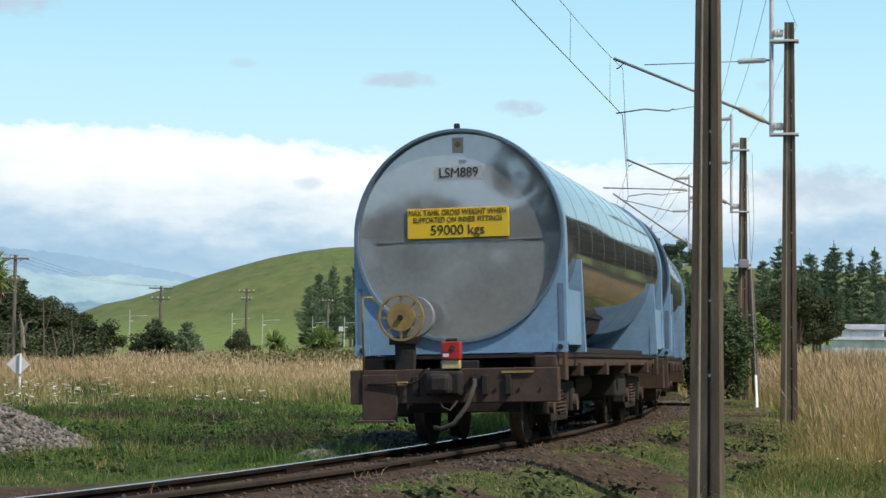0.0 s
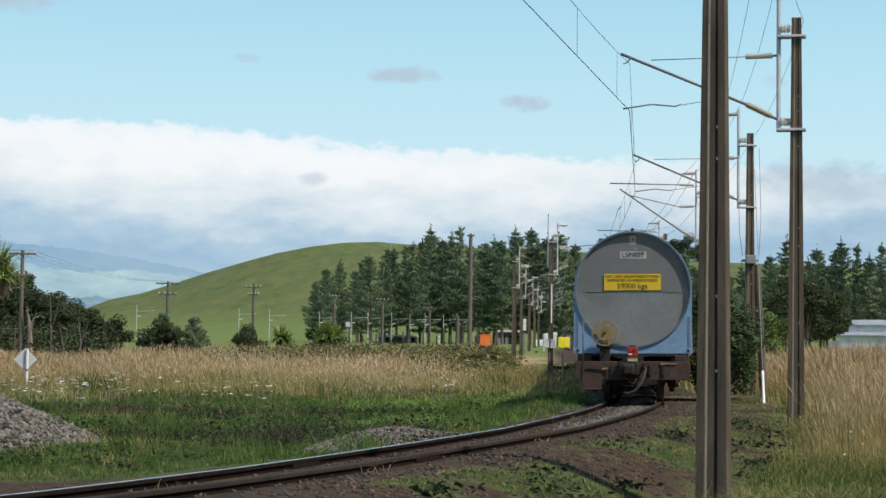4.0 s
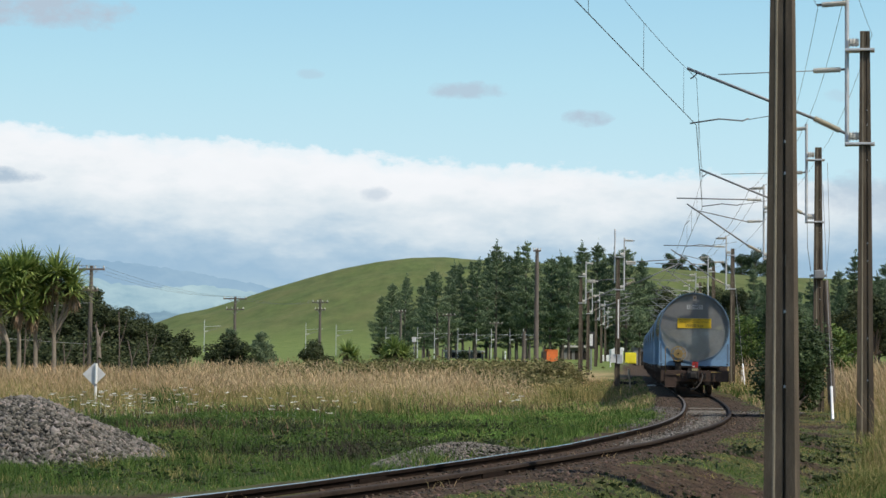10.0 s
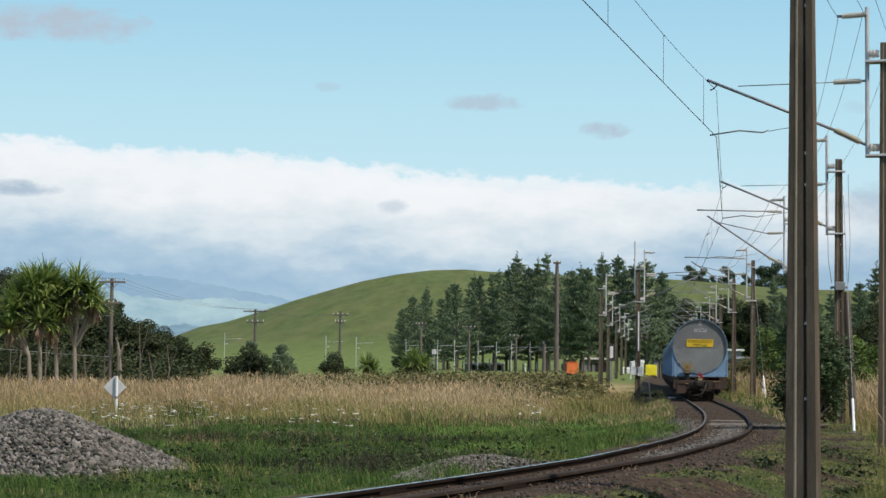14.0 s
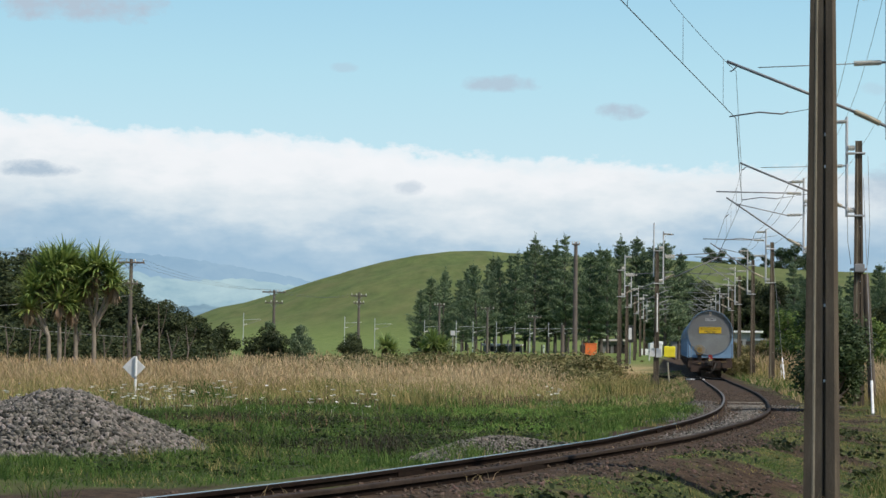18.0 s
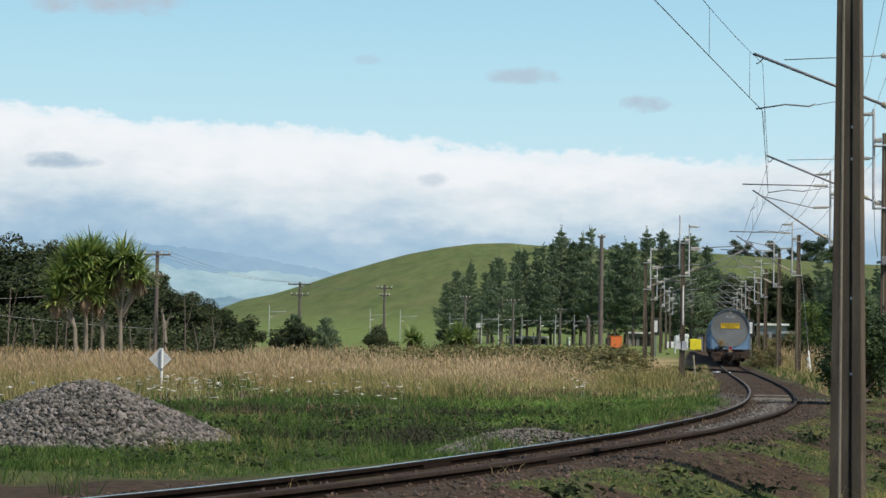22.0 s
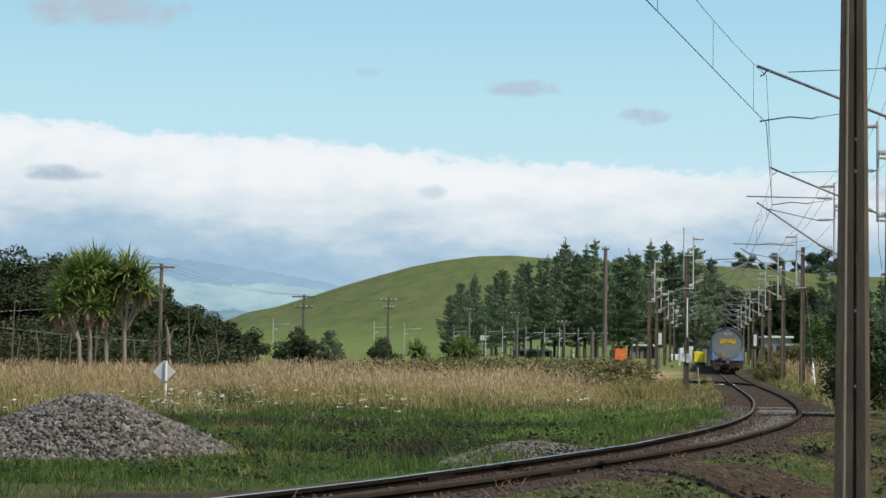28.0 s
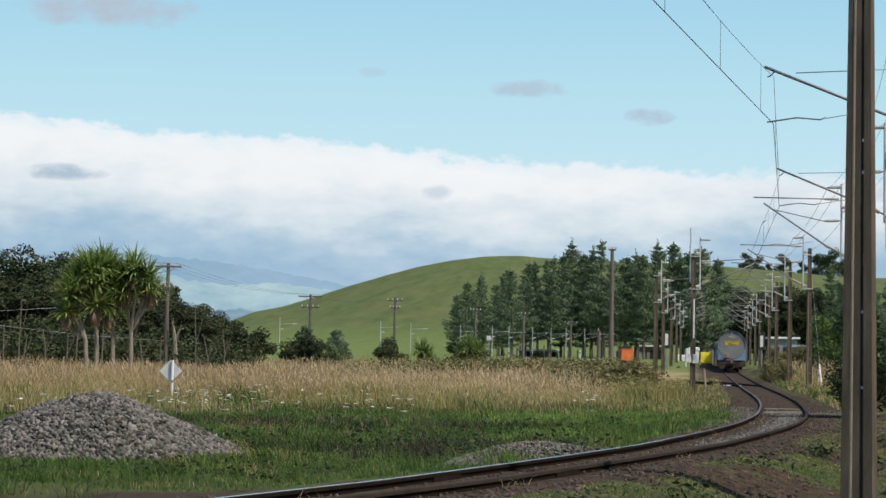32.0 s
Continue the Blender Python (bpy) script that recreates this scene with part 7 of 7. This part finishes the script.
def build_cabbage_tree(x, y, heads, label):
    """Bare forked trunk, rosettes of sword leaves, skirts of dead ones: each head is place, leaf length."""
    rng = np.random.default_rng(int(abs(x * 97 + y * 13)))
    t = thing("cabbage_tree", label, "tree", pose(x, y, gz(x, y)), "cabbage trees")
    hub = (0.0, 0.0, heads[0][2] * 0.55)
    bars = [([(0, 0, -0.4), (0.05, 0, hub[2] * 0.5), hub], 0.13, 0.10)]
    lv, lt, dv, dt, n1, n2 = [], [], [], [], 0, 0
    for hx, hy, hz, ln in heads:
        hz = hz + (0.4 if hz > 3 else 0.0)
        mid = ((hub[0] + hx) / 2 + 0.1 * (1 if hx > 0 else -1), hy / 2, (hub[2] + hz) / 2 - 0.1)
        bars.append(([hub, mid, (hx, hy, hz)], 0.09, 0.07))
        v, f = sword_head(rng, 165, ln * 1.38, 0.22)
        lv.append(v + (hx, hy, hz)), lt.append(f + n1)
        n1 += len(v)
        v, f = sword_head(rng, 110, ln * 1.05, 0.25, True)
        dv.append(v * (0.65, 0.65, 1) + (hx, hy, hz - 0.1)), dt.append(f + n2)
        n2 += len(v)
    bv, bf = joined_bars(bars, 8)
    part("trunk", mesh_of("trunk", bv, bf, M["pale_bark"], smooth=True), None, t, "pale bare trunk")
    part("crown", soup("crown", np.vstack(lv), np.vstack(lt), M["sword_leaf"]), None, t, "rosettes of narrow sword leaves")
    part("skirt", soup("skirt", np.vstack(dv), np.vstack(dt), M["dead_leaf"]), None, t, "skirt of dead hanging leaves")
    return t


def build_cabbage_trees():
    tall = "cabbage tree with sword-leaf heads on a bare pale trunk"
    x, y = at_bearing(-13.65, 101)
    build_cabbage_tree(x, y, [(-0.25, 0, 4.85, 1.15), (0.70, 0.2, 5.0, 1.15), (0.15, -0.3, 5.45, 1.1), (-0.45, 0.1, 4.3, 1.0), (0.95, 0.1, 4.45, 1.0)], tall)
    x, y = at_bearing(-14.18, 101.5)
    build_cabbage_tree(x, y, [(-0.2, 0, 5.1, 1.15), (-0.65, 0.3, 5.45, 1.15), (0.25, 0.1, 4.9, 1.05), (-0.1, -0.4, 3.4, 1.0)], tall)
    x, y = at_bearing(-14.65, 100.5)
    build_cabbage_tree(x, y, [(-0.4, 0, 5.3, 1.2), (0.15, 0.2, 5.55, 1.15), (0.0, -0.3, 4.7, 1.1), (-0.8, 0.1, 5.2, 1.1), (0.05, -0.4, 3.6, 1.0)], tall)
    x, y = at_bearing(-14.95, 100.0)
    build_cabbage_tree(x, y, [(-0.9, 0, 4.0, 1.1), (-0.7, 0.2, 4.6, 1.0), (-1.0, -0.2, 3.2, 0.9)], "shorter cabbage tree with a shaggy skirt of leaves")
    x, y = at_bearing(-5.06, 140)
    build_cabbage_tree(x, y, [(0, 0, 1.5, 0.85), (0.5, 0, 1.2, 0.75)], "young cabbage tree in the brambles")
    x, y = at_bearing(-3.65, 136)
    build_cabbage_tree(x, y, [(0, 0, 1.8, 1.0), (0.6, 0, 1.4, 0.9), (-0.6, 0, 1.2, 0.9)], "young cabbage tree in the brambles")


def build_dead_tree():
    x, y = at_bearing(-12.35, 119.5)
    t = thing("dead_tree", "bleached forked trunk of a dead tree", "tree", pose(x, y, gz(x, y)))
    v, f = joined_bars([([(0, 0, -0.3), (0.08, 0, 1.4), (-0.02, 0, 2.6), (-0.22, 0, 3.4)], 0.14, 0.05), ([(0.02, 0, 2.3), (0.25, 0, 2.9), (0.55, 0, 3.0)], 0.07, 0.03)], 8)
    part("trunk", mesh_of("trunk", v, f, M["pale_bark"], smooth=True), None, t)


build_pines()
build_trees()
build_brambles()
build_undergrowth()
build_weeds()
build_cabbage_trees()
build_dead_tree()

# ---- things along the line ----
def build_sign():
    x, y = -12.95, 58.6
    s = thing("road_sign", "back of a grey diamond road sign on a white post", "road sign", pose(x, y, gz(x, y), 0, 0, 8))
    part("post", tubed((0.06, -0.04, -0.3), (0.06, -0.04, 1.42), 0.042, sides=10), M["white"], s)
    p = part("panel", boxed(-0.25, 0.25, -0.012, 0.012, -0.25, 0.25, 0.008, m=Matrix.Translation((0, 0.04, 1.08)) @ Matrix.Rotation(math.pi / 4, 4, "Y")), M["galv"], s, "grey back of the diamond panel")
    part("band", tubed((0.06, -0.04, 0.72), (0.06, -0.04, 0.80), 0.046, sides=10), M["galv_dark"], s)


def build_shed():
    x, y = at_bearing(12.35, 226)
    s = thing("shed", "white weatherboard shed with a raised grey-roofed upper storey", "shed", pose(x, y, gz(x, y), 0, 0, -14))
    s.scale = (0.95, 0.95, 0.70)
    w = part("wall", boxed(-3.7, 6.5, -2.6, 2.6, -0.3, 2.45), M["shed_wall"], s)
    for k in range(12):
        part("board", boxed(-3.72, 6.52, -2.625, -2.605, 0.15 + k * 0.19, 0.33 + k * 0.19), M["shed_wall"], w)
    up = part("upper_wall", boxed(-2.6, 2.3, -1.5, 1.5, 2.4, 4.15), M["shed_wall"], s)
    for k in range(5):
        part("pane", boxed(-2.3 + k * 0.92, -1.55 + k * 0.92, -1.53, -1.505, 3.0, 3.8), M["white"], up)
    for z, x0, x1, d0, d1, top in ((2.45, -4.0, 6.8, -2.9, -1.5, 2.95), (4.15, -2.85, 2.55, -1.75, 0.0, 5.05)):
        bm = bmesh.new()
        for sg in (1, -1):
            a = [bm.verts.new(p) for p in ((x0, sg * d0, z), (x1, sg * d0, z), (x1, sg * d1, top), (x0, sg * d1, top), (x0, sg * d0, z + 0.08), (x1, sg * d0, z + 0.08), (x1, sg * d1, top + 0.08), (x0, sg * d1, top + 0.08))]
            for q in ((0, 1, 2, 3), (4, 5, 6, 7), (0, 1, 5, 4), (1, 2, 6, 5), (2, 3, 7, 6), (3, 0, 4, 7)):
                bm.faces.new([a[k] for k in q])
        bmesh.ops.recalc_face_normals(bm, faces=bm.faces)
        r = part("roof", bm, M["roof_grey"], s, "grey corrugated iron roof")
        n = int((x1 - x0) / 0.3)
        for k in range(n):
            xx = x0 + (k + 0.5) * (x1 - x0) / n
            v, f = swept([(xx, d0, z + 0.085), (xx, d1, top + 0.085)], 0.03, 4)
            part("roof_rib", mesh_of("roof_rib", v, f, M["roof_grey"]), None, r)
    part("door", boxed(3.6, 4.6, -2.66, -2.63, 0.0, 1.9), M["rust"], s, "rust-red door")
    part("lean_to", boxed(-5.2, -3.72, -1.8, 2.0, -0.3, 1.6), M["shed_wall"], s)


def build_yard():
    """Bins, tanks and low roofs round the far yard."""
    x, y = at_bearing(1.05, 198)
    o = thing("skip_bin", "orange steel bin on the far bank", "bin", pose(x, y, gz(x, y), 0, 0, 6))
    part("body", boxed(-0.62, 0.55, -0.8, 0.8, 0.1, 1.3, 0.03), M["orange"], o)
    part("lid", boxed(-0.66, 0.59, -0.84, 0.84, 1.3, 1.36, 0.01), M["orange"], o)
    part("side", boxed(-1.0, -0.64, -0.75, 0.75, 0.1, 1.15, 0.02), M["rust"], o)
    part("skid", boxed(-0.6, 0.5, -0.7, 0.7, -0.25, 0.096), M["grime"], o)
    x, y = at_bearing(3.40, 228)
    o = thing("equipment_box", "bright yellow covered box beside the line", "box", pose(x, y, gz(x, y), 0, 0, -5))
    part("body", boxed(-0.68, 0.62, -0.6, 0.6, 0.0, 1.3, 0.06), M["yellow"], o)
    part("front_panel", boxed(0.0, 0.55, -0.63, -0.605, 0.12, 1.18, 0.01), M["yellow"], o)
    part("base", boxed(-0.7, 0.64, -0.62, 0.62, -0.5, -0.004), M["grime"], o)
    x, y = at_bearing(3.02, 226)
    o = thing("equipment_box", "white wrapped crate beside the line", "box", pose(x, y, gz(x, y), 0, 0, 4))
    part("body", boxed(-0.95, 0.5, -0.7, 0.7, -0.3, 1.45, 0.08), M["white"], o)
    part("cover", boxed(-0.5, 0.62, -0.75, 0.75, 1.2, 1.62, 0.1), M["white"], o)
    x, y = at_bearing(2.70, 232)
    o = thing("equipment_box", "low white tank beside the line", "box", pose(x, y, gz(x, y), 0, 0, 4))
    part("body", boxed(-0.8, 0.5, -0.5, 0.5, -0.3, 0.75, 0.1), M["white"], o)
    for az, d, w, h, label in ((3.95, 262, 2.4, 3.0, "low white-roofed depot building"), (1.75, 262, 1.7, 1.9, "long low shelter with a pale roof"), (-1.55, 262, 2.6, 1.0, "low white-roofed hut among the pines"), (6.75, 215, 3.6, 2.2, "grey-roofed shed behind the bank"), (5.6, 238, 1.6, 3.2, "white-roofed shed beyond the yard")):
        x, y = at_bearing(az, d)
        o = thing("depot_shed", label, "shed", pose(x, y, gz(x, y), 0, 0, 3))
        part("wall", boxed(-w, w, -1.5, 1.5, -0.3, h - 0.25), M["galv_dark"], o)
        part("roof", boxed(-w - 0.3, w + 0.3, -1.9, 1.9, h - 0.25, h, 0.03), M["roof_grey"] if az > 6 else M["white"], o)
        for k in range(3):
            part("door", boxed(-w * 0.7 + k * w * 0.6, -w * 0.7 + k * w * 0.6 + w * 0.35, -1.53, -1.505, 0.0, h * 0.62), M["grime"], o)
    # colour light signals
    for az, d in ((2.22, 158), (5.0, 164)):
        x, y = at_bearing(az, d)
        s = thing("signal_post", "railway signal with a black board and white face", "signal", pose(x, y, gz(x, y)))
        part("post", tubed((0, 0, -0.3), (0, 0, 2.6), 0.07, sides=8), M["galv_dark"], s)
        b = part("board", boxed(-0.30, 0.30, -0.10, 0.0, 1.75, 3.15, 0.04), M["black"], s)
        part("face", boxed(-0.13, 0.13, -0.125, -0.102, 2.0, 2.95, 0.02), M["white"], b)
    # short posts in the grass
    for x, y, h in ((11.2, 96.0, 0.7), (-1.0, 172.0, 1.2), (8.3, 170.0, 1.0)):
        p = thing("marker_post", "short white marker post in the grass", "marker post", pose(x, y, gz(x, y)))
        part("shaft", tubed((0, 0, -0.3), (0, 0, h), 0.06, 0.055, sides=8), M["white"], p)
        part("band", tubed((0, 0, h - 0.3), (0, 0, h - 0.2), 0.064, sides=8), M["galv_dark"], p)
    for n in range(26):                                        # old fence along the pines
        az = -3.6 + n * 0.20
        x, y = at_bearing(az, 236 - n * 0.6)
        p = thing("fence_post", "weathered timber fence post", "fence post", pose(x, y, gz(x, y), 0, 0, n * 31), group="old fence")
        part("shaft", tubed((0, 0, -0.3), (0, 0, 1.5 + 0.5 * math.sin(n * 2.3)), 0.09, 0.08, sides=6), M["timber_pole"], p)
    x, y = at_bearing(-3.05, 150)
    b = thing("notice_board", "small white notice on a post", "notice", pose(x, y, gz(x, y)))
    part("post", tubed((0, 0, -0.3), (0, 0, 2.6), 0.04, sides=8), M["galv_dark"], b)
    part("panel", boxed(-0.17, 0.17, -0.06, -0.04, 2.25, 2.62, 0.01), M["galv"], b)


build_sign()
build_shed()
build_yard()


def motions():
    for n, (wagon, sets) in enumerate(WAGONS):
        walk(wagon, [(t, wagon_pose(n, t)) for t in np.arange(0, 32.01, 0.5)])
        if n < 2:
            ts = np.arange(0, 32.05, 0.1)
            run0 = rear_run(0.0)
            for axle in sets:
                y = axle.location.y
                walk(axle, [(t, pose(0, y, WHEEL) @ Matrix.Rotation(-(rear_run(t) - run0) / WHEEL, 4, "X")) for t in ts])
    # the clouds drift slowly to the north
    walk(sky_backdrop, [(0.0, pose(0, 0, 0, 0, 0, -0.30)), (16.0, pose(0, 0, 0, 0, 0, 0.0)), (32.0, pose(0, 0, 0, 0, 0, 0.30))])


motions()
